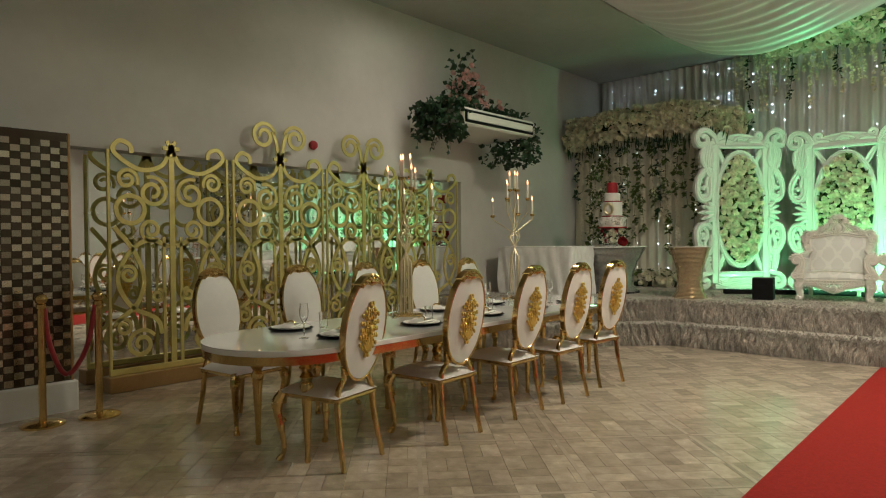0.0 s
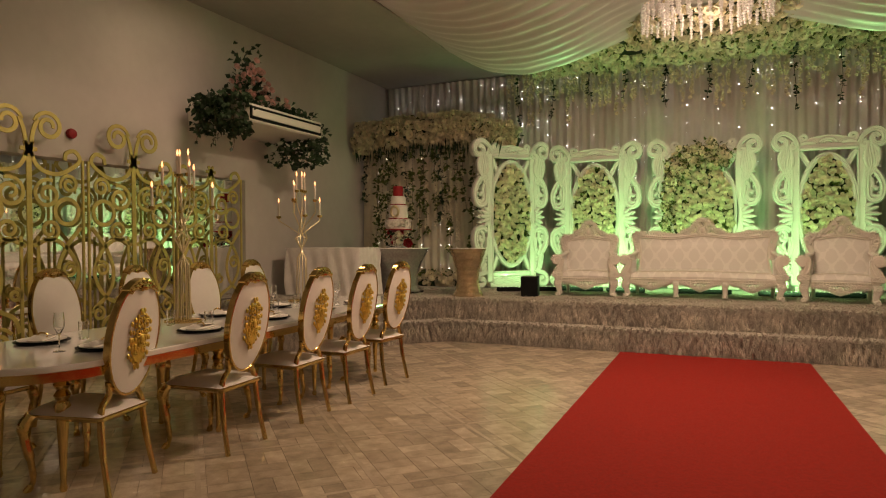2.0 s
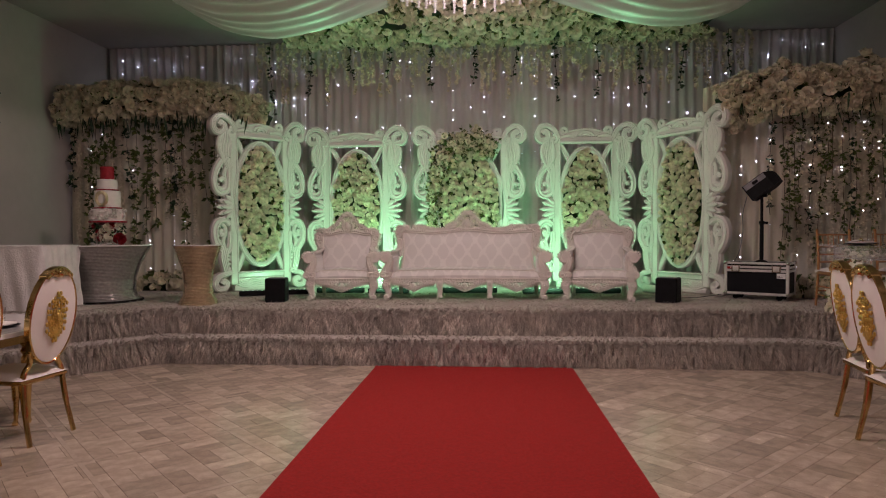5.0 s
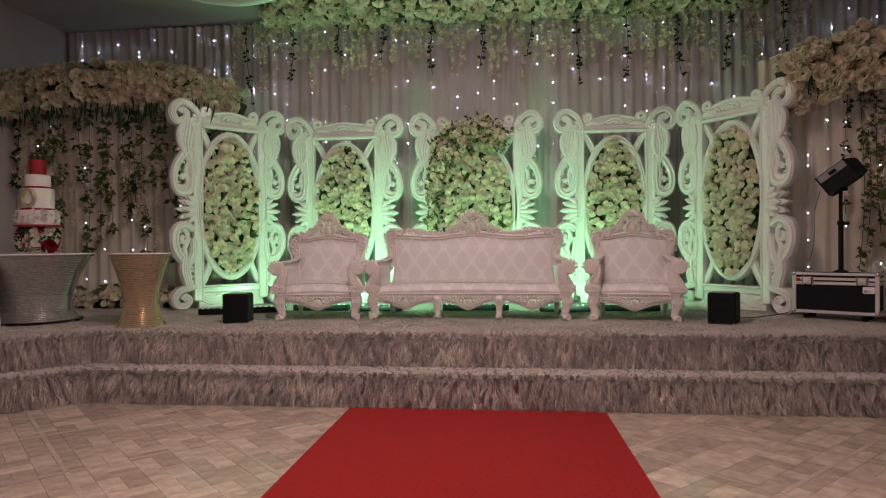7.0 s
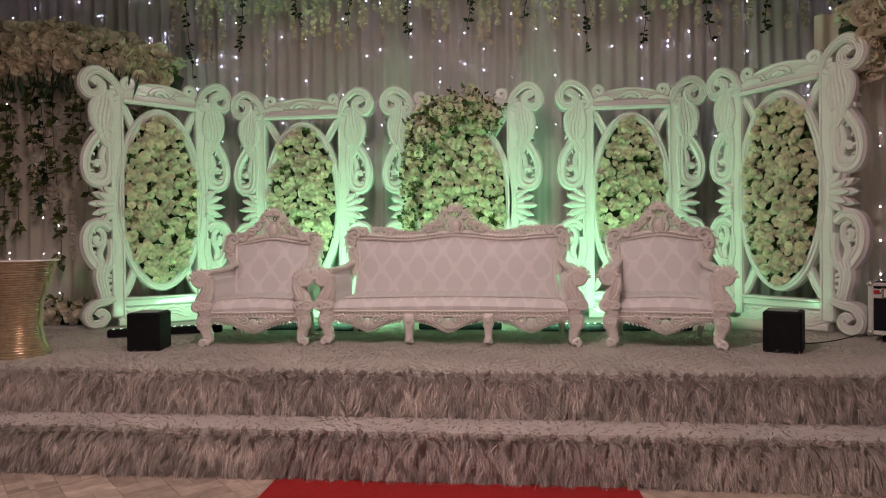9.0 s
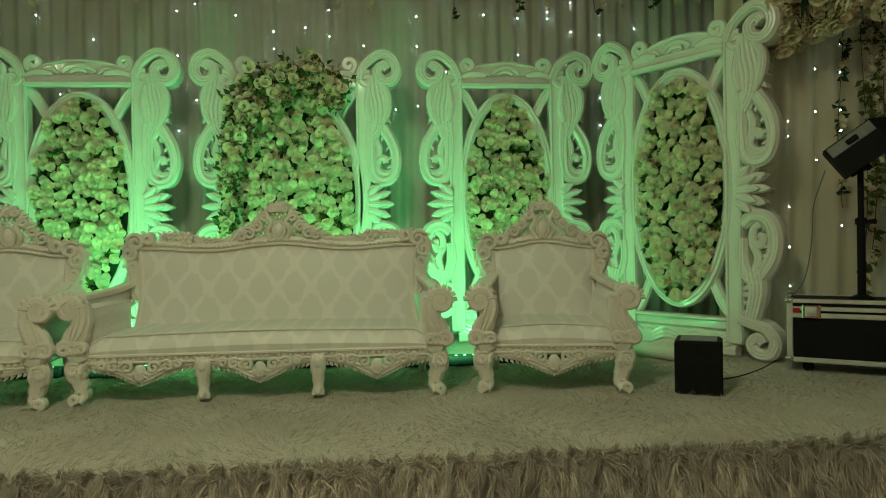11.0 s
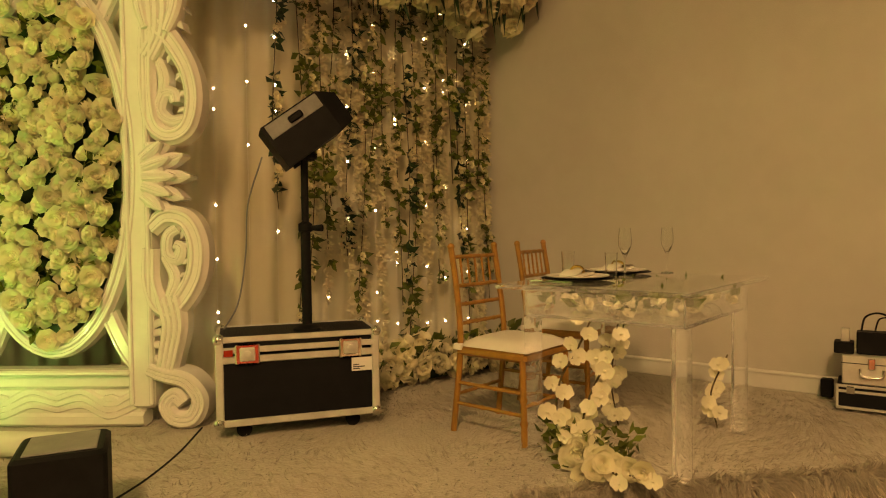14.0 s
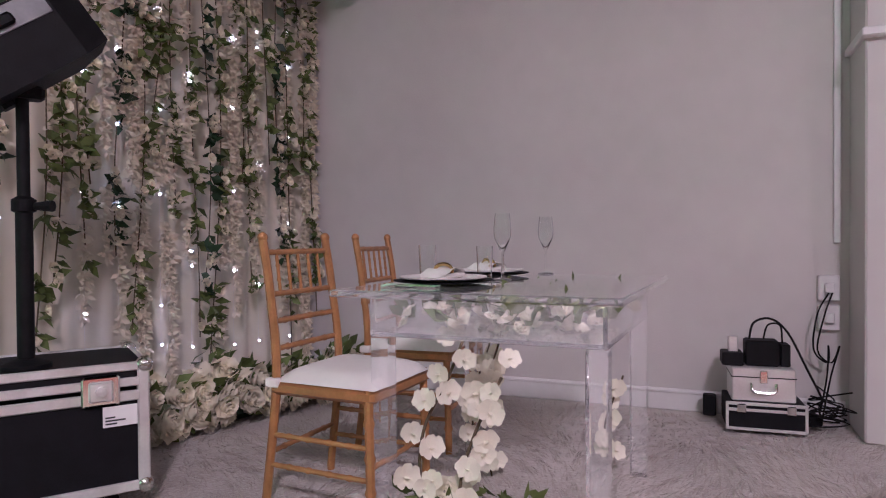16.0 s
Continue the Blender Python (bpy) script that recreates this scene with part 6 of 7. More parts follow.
for nm, r, z0, z1, mt in (("bottom_tier", 0.205, 0.31, 0.47, ICING), ("middle_tier", 0.16, 0.475, 0.71, ICING), ("upper_tier", 0.125, 0.715, 0.86, ICING), ("top_tier", 0.085, 0.865, 1.03, REDFLOWER)):
    part(nm, M().lathe([(r, z0), (r, z1 - 0.012), (r - 0.012, z1), (0.01, z1 + 0.001)], 36), mt, cake, "deep red tier" if mt is REDFLOWER else "white iced tier")
m = M()
for r, z in ((0.163, 0.482), (0.128, 0.722)):
    m.tube([(r * math.cos(a), r * math.sin(a), z) for a in np.linspace(0, 2 * math.pi, 37)[:-1]], 0.009, 6, loop=True)
part("ribbons", m, REDFLOWER, cake, "red ribbons")
part("wreath", M().tube([(0.07 * math.cos(a) + 0.02, -0.165, 0.60 + 0.085 * math.sin(a)) for a in np.linspace(0, 2 * math.pi, 25)[:-1]], 0.022, 8, loop=True), GOLDSAT, cake, "gold wreath")
m = M()
for q in range(70):
    a, zc = rnd.uniform(0, 6.28), rnd.uniform(0.33, 0.46)
    blossom(m, (0.205 * math.cos(a), 0.205 * math.sin(a), zc), 0.028, (math.cos(a), math.sin(a), 0), rnd, 4)
tagged(part("ruffle", m, ICING, cake, "ruffled icing", 60), kind="stuff")
m = M()
for q in range(40):
    d = Vector((rnd.gauss(0, 1), rnd.gauss(0, 1), rnd.gauss(0, 1))).normalized()
    blossom(m, Vector((0, 0, 0.075)) + d * 0.05, 0.035, d, rnd, 5)
single("flower_ball", m, REDFLOWER, "small ball of dark red roses on the cake table", "flowers", at=pose(-4.08, 9.78, TZ), smooth=60)
# white draped table
rows = []
WX0, WX1, WY0, WY1, WZ = -5.75, -4.40, 8.75, 9.45, 0.76
loopn = 120
pts = []
for i in range(loopn + 1):
    u = i / loopn * 4
    s, f = int(min(u, 3.999)), u - int(min(u, 3.999))
    cx = [WX0, WX1, WX1, WX0, WX0]
    cy = [WY0, WY0, WY1, WY1, WY0]
    pts.append((cx[s] + (cx[s + 1] - cx[s]) * f, cy[s] + (cy[s + 1] - cy[s]) * f))
mx, my = (WX0 + WX1) / 2, (WY0 + WY1) / 2
for j in range(12):
    z = STAGE + 0.01 + (WZ - 0.01) * j / 11
    rows.append([(x + (x - mx) * 0.04 * math.sin(i * 1.3 + j * 0.4) * (1 - j / 14), y + (y - my) * 0.08 * math.sin(i * 1.3 + j * 0.4) * (1 - j / 14), z + 0.012 * noise.noise((i * 0.7, j * 1.2, 4))) for i, (x, y) in enumerate(pts)])
dt = thing("draped_table", "table covered by a white ruffled cloth on the stage", "table")
part("skirt", M().sheet(rows), WHITECLOTH, dt, "white ruffled skirt", 70)
part("tabletop", M().box((WX0, WY0, STAGE + WZ - 0.02), (WX1, WY1, STAGE + WZ + 0.004), 0.012), WHITECLOTH, dt, "cloth-covered top")

# ---- stage equipment ----


def uplighter(at):
    th = thing("uplighter_box", "small black box light on the stage floor", "stage light", "black box lights", at)
    part("body", M().box((-0.13, -0.13, 0.0), (0.13, 0.13, 0.31), 0.012), BLACK, th)
    part("lens_plate", M().box((-0.10, -0.10, 0.308), (0.10, 0.10, 0.315), 0.003), GREYPLASTIC, th, "flat top plate")
    return th


u1 = uplighter(pose(-2.07, 9.98, STAGE, 0, 0, 8))
copy_thing(u1, pose(2.94, 10.07, STAGE, 0, 0, -28))
for lx, ly, lw, rz in ((-2.35, 10.75, 1.0, 24), (-1.50, 11.12, 0.7, 0), (-0.78, 11.07, 0.6, 0), (0.4, 11.17, 0.8, 0), (1.46, 11.07, 0.6, 0), (2.20, 11.12, 0.7, 0)):
    th = thing("led_bar", "black LED light bar lying on the stage floor", "stage light", "LED bars", pose(lx, ly, STAGE, 0, 0, rz))
    part("body", M().box((-lw / 2, -0.045, 0.012), (lw / 2, 0.045, 0.085), 0.01), BLACK, th)
    lens = M().lathe([(0.018, 0), (0.018, 0.006), (0.008, 0.01)], 10).mesh("lens", LEDGLOW)
    for i in range(int(lw / 0.065)):
        ob = part("lens", lens, None, th)
        ob.matrix_basis = pose(-lw / 2 + 0.05 + i * 0.065, -0.02, 0.072, 40)
single("light_tube", M().tube([(-0.32, 0, 0.06), (0.32, 0, 0.06)], 0.055, 14), ACWHITE, "short pale cardboard tube on the stage floor", "tube", at=pose(3.12, 11.12, STAGE, 0, 0, -57))

fc = thing("flight_case", "black flight case with aluminium edges on castors", "flight case", at=pose(3.77, 10.50, STAGE, 0, 0, -35))
FL, FD, F0, F1 = 0.76, 0.40, 0.075, 0.49
part("body", M().box((0.01, 0.01, F0), (FL - 0.01, FD - 0.01, 0.395)), CASEPLY, fc)
part("lid", M().box((0.01, 0.01, 0.41), (FL - 0.01, FD - 0.01, F1 - 0.006)), CASEPLY, fc, "case lid")
m = M()
for z0, z1 in ((F0 - 0.004, F0 + 0.028), (0.365, 0.398), (0.412, 0.44), (F1 - 0.028, F1 + 0.0)):
    m.box((0, -0.002, z0), (FL, 0.014, z1), 0.004).box((0, FD - 0.014, z0), (FL, FD + 0.002, z1), 0.004)
    m.box((-0.002, 0, z0), (0.014, FD, z1), 0.004).box((FL - 0.014, 0, z0), (FL + 0.002, FD, z1), 0.004)
for x in (0, FL - 0.03):
    for y in (0, FD - 0.03):
        m.box((x - 0.003, y - 0.003, F0), (x + 0.033, y + 0.033, F1), 0.005)
part("edging", m, ALU, fc, "aluminium edging")
for x in (0.14, FL - 0.14):
    lt = part("latch", M().box((x - 0.055, -0.012, 0.36), (x + 0.055, 0.001, 0.455), 0.006), CHROME, fc, "recessed butterfly latch")
    part("latch_key", M().box((x - 0.035, -0.022, 0.375), (x + 0.035, -0.010, 0.44), 0.006).lathe([(0.016, 0), (0.016, 0.014), (0.004, 0.016)], 12, pose(x, -0.02, 0.41, 90)), ALU, lt)
ball = M().ball((0, 0, 0), 0.028, 10, 7)
bme = ball.mesh("corner", CHROME)
for x in (0.012, FL - 0.012):
    for y in (0.012, FD - 0.012):
        for z in (F0 + 0.012, F1 - 0.012):
            ob = part("corner", bme, None, fc)
            ob.matrix_basis = pose(x, y, z)
for x in (0.12, FL - 0.12):
    for y in (0.08, FD - 0.08):
        w = part("castor", M().lathe([(0.03, -0.014), (0.036, -0.008), (0.036, 0.008), (0.03, 0.014)], 14, pose(x, y, 0.036, 90)), BLACK, fc)
        part("bracket", M().box((x - 0.02, y - 0.02, 0.06), (x + 0.02, y + 0.02, F0), 0.004), ALU, w)
pl = part("paper_label", M().box((FL - 0.135, -0.004, 0.29), (FL - 0.035, -0.0005, 0.355)), PAPER, fc, "white paper label")
part("printed_lines", M().box((FL - 0.128, -0.0055, 0.318), (FL - 0.10, -0.0042, 0.323)).box((FL - 0.128, -0.0055, 0.308), (FL - 0.07, -0.0042, 0.313)).box((FL - 0.128, -0.0055, 0.298), (FL - 0.095, -0.0042, 0.303)), INK, pl)
part("red_sticker", M().box((0.035, -0.004, 0.40), (0.075, -0.0005, 0.43)), REDCLOTH, fc, "red sticker")
CT = STAGE + F1
sp = thing("loudspeaker", "black loudspeaker tilted on a pole above the flight case", "loudspeaker", at=pose(4.17, 10.33, CT, 0, 0, -35))
part("pole", M().lathe([(0.018, 0), (0.018, 0.85)], 14), BLACK, sp)
part("pole_sleeve", M().lathe([(0.024, 0.0), (0.024, 0.48), (0.034, 0.485), (0.034, 0.52), (0.02, 0.53)], 14), BLACK, sp)
part("flange", M().lathe([(0.07, 0), (0.07, 0.012), (0.03, 0.03)], 18), BLACK, sp)
part("clamp_knob", M().tube([(0.03, -0.02, 0.50), (0.075, -0.05, 0.50)], [0.012, 0.018], 8), BLACK, sp)
part("yoke", M().tube(smoothed([(-0.03, 0, 0.80), (-0.07, 0, 0.86), (-0.06, 0, 0.92)]), 0.018, flat=0.03).box((-0.06, -0.04, 0.83), (0.06, 0.04, 0.87), 0.01), BLACK, sp)
tilt = pose(0.02, -0.01, 1.0, 0, -36, 0) @ Matrix.Scale(0.84, 4)
cab = part("cabinet", M().rings([[(-0.25, -0.15, -0.14), (-0.25, 0.13, -0.14), (-0.25, 0.13, 0.12), (-0.25, -0.15, 0.12)], [(0.12, -0.15, -0.14), (0.12, 0.13, -0.14), (0.12, 0.13, 0.12), (0.12, -0.15, 0.12)], [(0.22, -0.10, -0.12), (0.22, 0.10, -0.12), (0.22, 0.10, 0.06), (0.22, -0.10, 0.06)]], True, tilt), BLACK, sp, "", 20)
# paler grey strip imitates the lit side face of the black cabinet
part("control_plate", M().box((-0.23, -0.156, 0.03), (0.11, -0.149, 0.112), 0.002, tilt), GREYPLASTIC, cab, "grey strip standing for the cabinet's lit side")
part("grip", M().box((-0.10, -0.170, 0.045), (-0.01, -0.152, 0.085), 0.008, tilt), BLACK, cab)
single("power_cable", M().tube(smoothed([(4.05, 10.50, CT + 0.85), (4.035, 10.60, CT + 0.62), (4.06, 10.66, CT + 0.38), (4.02, 10.68, CT + 0.12), (3.97, 10.78, CT - 0.08), (4.0, 10.84, STAGE + 0.1), (4.02, 10.84, STAGE + 0.03)]), 0.0045, 6), GREYPLASTIC, "thin black cable hanging from the loudspeaker", "cable")
single("floor_cable", M().tube(smoothed([(3.05, 10.10, STAGE + 0.05), (3.28, 10.24, STAGE + 0.04), (3.53, 10.42, STAGE + 0.042), (3.78, 10.64, STAGE + 0.05)]), 0.0045, 6), BLACK, "black cable lying on the fur rug", "cable")


# ---- sweetheart table with chairs ----
def chiavari(at):
    th = thing("chiavari_chair", "gold-brown bamboo-style banquet chair with ivory cushion", "chair", "chairs at the sweetheart table", at)

    def bar(a, b, r, beads=5):
        a, b = Vector(a), Vector(b)
        pts, rr = [], []
        n = beads * 6
        for i in range(n + 1):
            pts.append(a.lerp(b, i / n))
            k = i % 6
            rr.append(r * (1.28 if k == 0 and 0 < i < n else 0.92 if k in (1, 5) else 1.0))
        return M().tube(pts, rr, 8)
    w, d, sh, H = 0.19, 0.37, 0.42, 0.885
    # front at y = 0, back at y = d
    for s in (-1, 1):
        part("front_leg", bar((s * w, 0.01, 0), (s * w * 0.98, 0.02, sh), 0.015, 4), BAMBOO, th)
        part("back_post", M().tube(smoothed([(s * w * 0.98, d + 0.05, 0), (s * w * 0.95, d + 0.005, sh), (s * w * 0.93, d + 0.03, 0.7), (s * w * 0.93, d + 0.06, H)]), 0.015, 8).ball((s * w * 0.93, d + 0.06, H + 0.005), 0.018, 8, 6), BAMBOO, th)
        for z in (0.14, 0.24):
            part("side_stretcher", bar((s * w, 0.01, z), (s * w * 0.97, d + 0.03, z), 0.009), BAMBOO, th)
    part("front_stretcher", bar((-w, 0.01, 0.18), (w, 0.01, 0.18), 0.009), BAMBOO, th)
    part("back_stretcher", bar((-w, d + 0.03, 0.18), (w, d + 0.03, 0.18), 0.009), BAMBOO, th)
    part("seat_frame", M().box((-w - 0.012, -0.005, sh - 0.045), (w + 0.012, d + 0.02, sh), 0.012), BAMBOO, th)
    rows = [[(0.2 * x, -0.01 + (d + 0.02) * y, sh + 0.045 * (1 - abs(x) ** 6) * (1 - abs(2 * y - 1) ** 6)) for x in np.linspace(-1, 1, 13)] for y in np.linspace(0, 1, 13)]
    part("cushion", M().sheet(rows), CUSHION, th, "ivory seat cushion", 60)
    part("cushion_strap", M().box((-w - 0.02, d - 0.02, sh - 0.02), (-w + 0.01, d + 0.03, sh + 0.01), 0.004), CUSHION, th)

    def yb(z):
        return d + 0.005 + 0.055 * (z - sh) / (H - sh)
    for z in (0.52, 0.61, 0.70, 0.84):
        part("back_rail", bar((-w * 0.93, yb(z), z), (w * 0.93, yb(z), z), 0.010), BAMBOO, th)
    for i in range(5):
        x = -0.115 + 0.0575 * i
        part("spindle", bar((x, yb(0.70), 0.70), (x, yb(0.84), 0.84), 0.006, 3), BAMBOO, th)
    return th


k1 = chiavari(pose(4.72, 9.30, STAGE, 0, 0, -3))
copy_thing(k1, pose(5.44, 9.35, STAGE, 0, 0, 4))

at = thing("acrylic_table", "clear acrylic table with flowers inside its apron box", "table", at=pose(4.93, 8.95, STAGE, 0, 0, -3))
TX, TY, TH = 0.40, 0.36, 0.712
part("tabletop", M().box((-0.53, -0.42, TH), (0.53, 0.42, TH + 0.022), 0.004), ACRYL, at, "thick clear top")
for n_, lo, hi in (("apron_front", (-TX, -TY, 0.585), (TX, -TY + 0.012, TH - 0.002)), ("apron_back", (-TX, TY - 0.012, 0.585), (TX, TY, TH - 0.002)), ("apron_side", (-TX, -TY + 0.013, 0.585), (-TX + 0.012, TY - 0.013, TH - 0.002)), ("apron_side", (TX - 0.012, -TY + 0.013, 0.585), (TX, TY - 0.013, TH - 0.002)), ("box_floor", (-TX + 0.013, -TY + 0.013, 0.585), (TX - 0.013, TY - 0.013, 0.597))):
    part(n_, M().box(lo, hi, 0.002), ACRYL, at)
for sx in (-1, 1):
    for sy in (-1, 1):
        part("leg", M().box((sx * (TX - 0.03) - 0.03, sy * (TY - 0.03) - 0.03, 0.0), (sx * (TX - 0.03) + 0.03, sy * (TY - 0.03) + 0.03, 0.583), 0.004), ACRYL, at)
for ob in at.children:
    ob.visible_shadow = False
rnd = random.Random(101)
fl = thing("boxed_flowers", "white blossoms and leaves inside the table's clear box", "flowers", at=pose(4.93, 8.95, STAGE, 0, 0, -3))
mb, ml = M(), M()
for q in range(150):
    c = (rnd.uniform(-TX + 0.05, TX - 0.05), rnd.uniform(-TY + 0.05, TY - 0.05), rnd.uniform(0.615, 0.665))
    blossom(mb, c, rnd.uniform(0.024, 0.042), (rnd.uniform(-1, 1), rnd.uniform(-1, 1), 0.8), rnd, 5)
    for g in range(2):
        leaf(ml, (c[0], c[1], c[2] + 0.015), (rnd.uniform(-1, 1), rnd.uniform(-1, 1), 0.4), 0.09, 0.04, rnd)
part("blossoms", mb, ORCHID, fl, "", 60)
part("leaves", ml, LEAF, fl)


def orchid(m, c, r, facing, rnd):
    """One moth orchid: two wide petals, three narrow sepals and a lip."""
    q = Vector(facing).normalized().to_track_quat("Y", "Z").to_matrix().to_4x4()
    mt = Matrix.Translation(c) @ q @ pose(0, 0, 0, 0, rnd.uniform(-30, 30), 0)
    for a, ln, w in ((0.25, 1.0, 1.15), (math.pi - 0.25, 1.0, 1.15), (math.pi / 2, 0.95, 0.7), (-0.9, 0.85, 0.62), (math.pi + 0.9, 0.85, 0.62)):
        petal(m, (0, 0, 0), (math.cos(a), 0.18, math.sin(a)), r * ln, r * w, 0.12, mt)
    petal(m, (0, 0, 0), (0, 0.9, -0.5), r * 0.5, r * 0.35, 0.5, mt)


ORCHIDS, WHITE_ROSES = [], []
for k in range(3):
    om = M()
    orchid(om, (0, 0, 0), 0.06, (0, 1, 0), rnd)
    ORCHIDS.append(om.mesh("orchid", ORCHID, 60))
    WHITE_ROSES.append(cups(M(), 0.05, ((1.05, 0.0, 0.42), (0.78, 0.1, 0.72), (0.5, 0.3, 0.95), (0.26, 0.5, 1.0)), 9, random.Random(k), pose(0, 0, 0, 0, 0, 180)).mesh("rose", ORCHID, 60))


def bloom(name, meshes, c, facing, s, parent):
    ob = part(name, meshes[rnd.randrange(3)], None, parent)
    q = Vector(facing).normalized().to_track_quat("Y", "Z").to_matrix().to_4x4()
    ob.matrix_basis = Matrix.Translation(c) @ q @ pose(0, 0, 0, 0, rnd.uniform(-30, 30), 0) @ Matrix.Scale(s, 4)


orch = thing("orchid_spray", "cascade of white orchids and roses at the clear table leg", "flowers")
ml = M()
runs = [[(4.72, 9.08, 1.14), (4.62, 9.10, 1.02), (4.52, 9.14, 0.88), (4.46, 9.12, 0.74), (4.42, 9.02, 0.64)],
        [(4.58, 8.92, 1.04), (4.53, 8.97, 0.92), (4.47, 9.00, 0.80), (4.42, 9.00, 0.68)],
        [(4.46, 9.06, 0.72), (4.40, 8.96, 0.66), (4.36, 8.86, 0.63), (4.32, 8.72, 0.62)],
        [(4.44, 9.0, 0.66), (4.36, 8.92, 0.64), (4.31, 8.80, 0.62)],
        [(4.52, 9.12, 0.62), (4.42, 9.02, 0.60), (4.36, 8.92, 0.60)]]
for i, run in enumerate(runs):
    cv = smoothed(run, 6)
    part("stem", M().tube(cv, 0.005, 5), STEM, orch)
    for p in cv[::2]:
        for q in range(1 if i < 2 else 2):
            c = Vector(p) + Vector((rnd.uniform(-0.05, 0.03), rnd.uniform(-0.05, 0.05), rnd.uniform(-0.02, 0.05)))
            f = (-0.9 + rnd.uniform(-0.3, 0.3), -0.35 + rnd.uniform(-0.5, 0.5), rnd.uniform(-0.1, 0.5))
            if i < 2 or q == 0:
                bloom("orchid", ORCHIDS, c, f, rnd.uniform(0.5, 0.74), orch)
            else:
                bloom("rose", WHITE_ROSES, c, f, rnd.uniform(0.7, 1.0), orch)
for q in range(150):
    c = Vector((rnd.uniform(4.36, 4.60), rnd.uniform(8.80, 9.18), STAGE + rnd.uniform(0.02, 0.17)))
    leaf(ml, c, (rnd.uniform(-1, 1), rnd.uniform(-1, 1), rnd.uniform(-0.2, 1)), 0.06, 0.026, rnd)
part("leaves", ml, LEAF, orch)
orch2 = thing("orchid_spray", "orchid blossoms at the far legs of the clear table", "flowers")
for x0, y0, n, top in ((5.28, 8.70, 8, 0.36), (5.05, 9.10, 14, 0.56), (5.10, 9.16, 14, 0.52)):
    stem = smoothed([(x0, y0, STAGE + 0.01), (x0 - 0.03, y0 + 0.02, STAGE + top * 0.5), (x0 + 0.03, y0 - 0.04, STAGE + top)], 8)
    part("stem", M().tube(stem, 0.004, 5), STEM, orch2)
    for q in range(n):
        p = Vector(stem[rnd.randrange(len(stem))]) + Vector((rnd.uniform(-0.03, 0.03), rnd.uniform(-0.03, 0.03), 0.02))
        bloom("orchid", ORCHIDS, p, (-0.8, -0.4 + rnd.uniform(-0.5, 0.5), 0.3), 0.66, orch2)
AT = STAGE + TH + 0.0225
place_setting(pose(4.76, 9.17, AT, 0, 0, 5))
copy_thing(setting, pose(5.26, 9.18, AT, 0, 0, 0))
tumbler(pose(4.93, 9.30, AT), 0.125, 0.032)
tumbler(pose(4.98, 9.10, AT), 0.12, 0.03)
flute(pose(5.00, 9.04, AT))
flute(pose(5.42, 8.98, AT))
for i, (x, y) in enumerate(((4.55, 9.20), (4.585, 9.20))):
    single("fork" if i else "knife", M().tube([(x, y - 0.09, AT + 0.004), (x, y + 0.02, AT + 0.006), (x, y + 0.09, AT + 0.005)], [0.004, 0.003, 0.007], 6), CHROME, "chrome table cutlery beside the charger plate", "cutlery")

# ---- cases, chargers and cables by the pillar ----
bc = thing("small_black_case", "small black case with aluminium edges on the rug", "case", at=pose(5.96, 8.12, STAGE + 0.02, 0, 0, -86))
part("body", M().box((-0.16, 0, 0), (0.16, 0.24, 0.125), 0.004), CASEPLY, bc)
m = M()
for z in (0.0, 0.085, 0.112):
    m.box((-0.165, -0.004, z), (0.165, 0.008, z + 0.014), 0.002)
for x in (-0.165, 0.153):
    m.box((x, -0.004, 0), (x + 0.012, 0.008, 0.126), 0.002)
part("edging", m, ALU, bc)
for x in (-0.1, 0.1):
    part("clasp", M().box((x - 0.018, -0.01, 0.08), (x + 0.018, -0.003, 0.118), 0.003), CHROME, bc)
sc = thing("small_silver_case", "small aluminium equipment case on a black case", "case", at=pose(5.97, 8.13, STAGE + 0.147, 0, 0, -86))
part("body", M().box((-0.13, 0, 0), (0.13, 0.2, 0.15), 0.006), ALU, sc)
part("lid_line", M().box((-0.131, -0.002, 0.108), (0.131, 0.201, 0.112)), BLACK, sc)
part("clasp", M().box((-0.015, -0.01, 0.085), (0.015, -0.001, 0.14), 0.003), CHROME, sc)
part("handle", M().tube(smoothed([(-0.05, -0.004, 0.085), (-0.04, -0.02, 0.05), (0.04, -0.02, 0.05), (0.05, -0.004, 0.085)]), 0.007, 8), CHROME, sc)
rc = thing("radio_receiver", "black receivers with plugs standing on the silver case", "electronics", at=pose(6.02, 8.15, STAGE + 0.298, 0, 0, -86))
part("body", M().box((-0.05, 0, 0), (0.09, 0.10, 0.115), 0.006).box((0.095, 0.01, 0), (0.135, 0.10, 0.10), 0.004), BLACK, rc)
part("charger", M().box((-0.15, -0.02, 0), (-0.06, 0.09, 0.06), 0.005), BLACK, rc)
part("battery", M().box((-0.12, 0.02, 0.055), (-0.08, 0.05, 0.13), 0.004), ALU, rc)
part("plug_cable", M().tube(smoothed([(-0.03, 0.05, 0.11), (-0.01, 0.05, 0.19), (0.06, 0.05, 0.21), (0.13, 0.05, 0.15), (0.2, 0.03, 0.0), (0.27, 0.03, -0.15)]), 0.005, 6).tube(smoothed([(0.03, 0.06, 0.11), (0.05, 0.06, 0.18), (0.1, 0.06, 0.18), (0.11, 0.06, 0.10)]), 0.004, 6), BLACK, rc, "black leads")
single("power_adapter", M().box((-0.03, -0.03, 0), (0.03, 0.03, 0.10), 0.006), BLACK, "black power adapter on the rug beside the cases", "electronics", at=pose(6.18, 8.35, STAGE + 0.02))
single("extension_block", M().box((-0.05, -0.035, 0), (0.05, 0.035, 0.05), 0.008), BLACK, "black plug block on the rug", "electronics", at=pose(6.12, 7.93, STAGE + 0.03, 0, 0, 20))
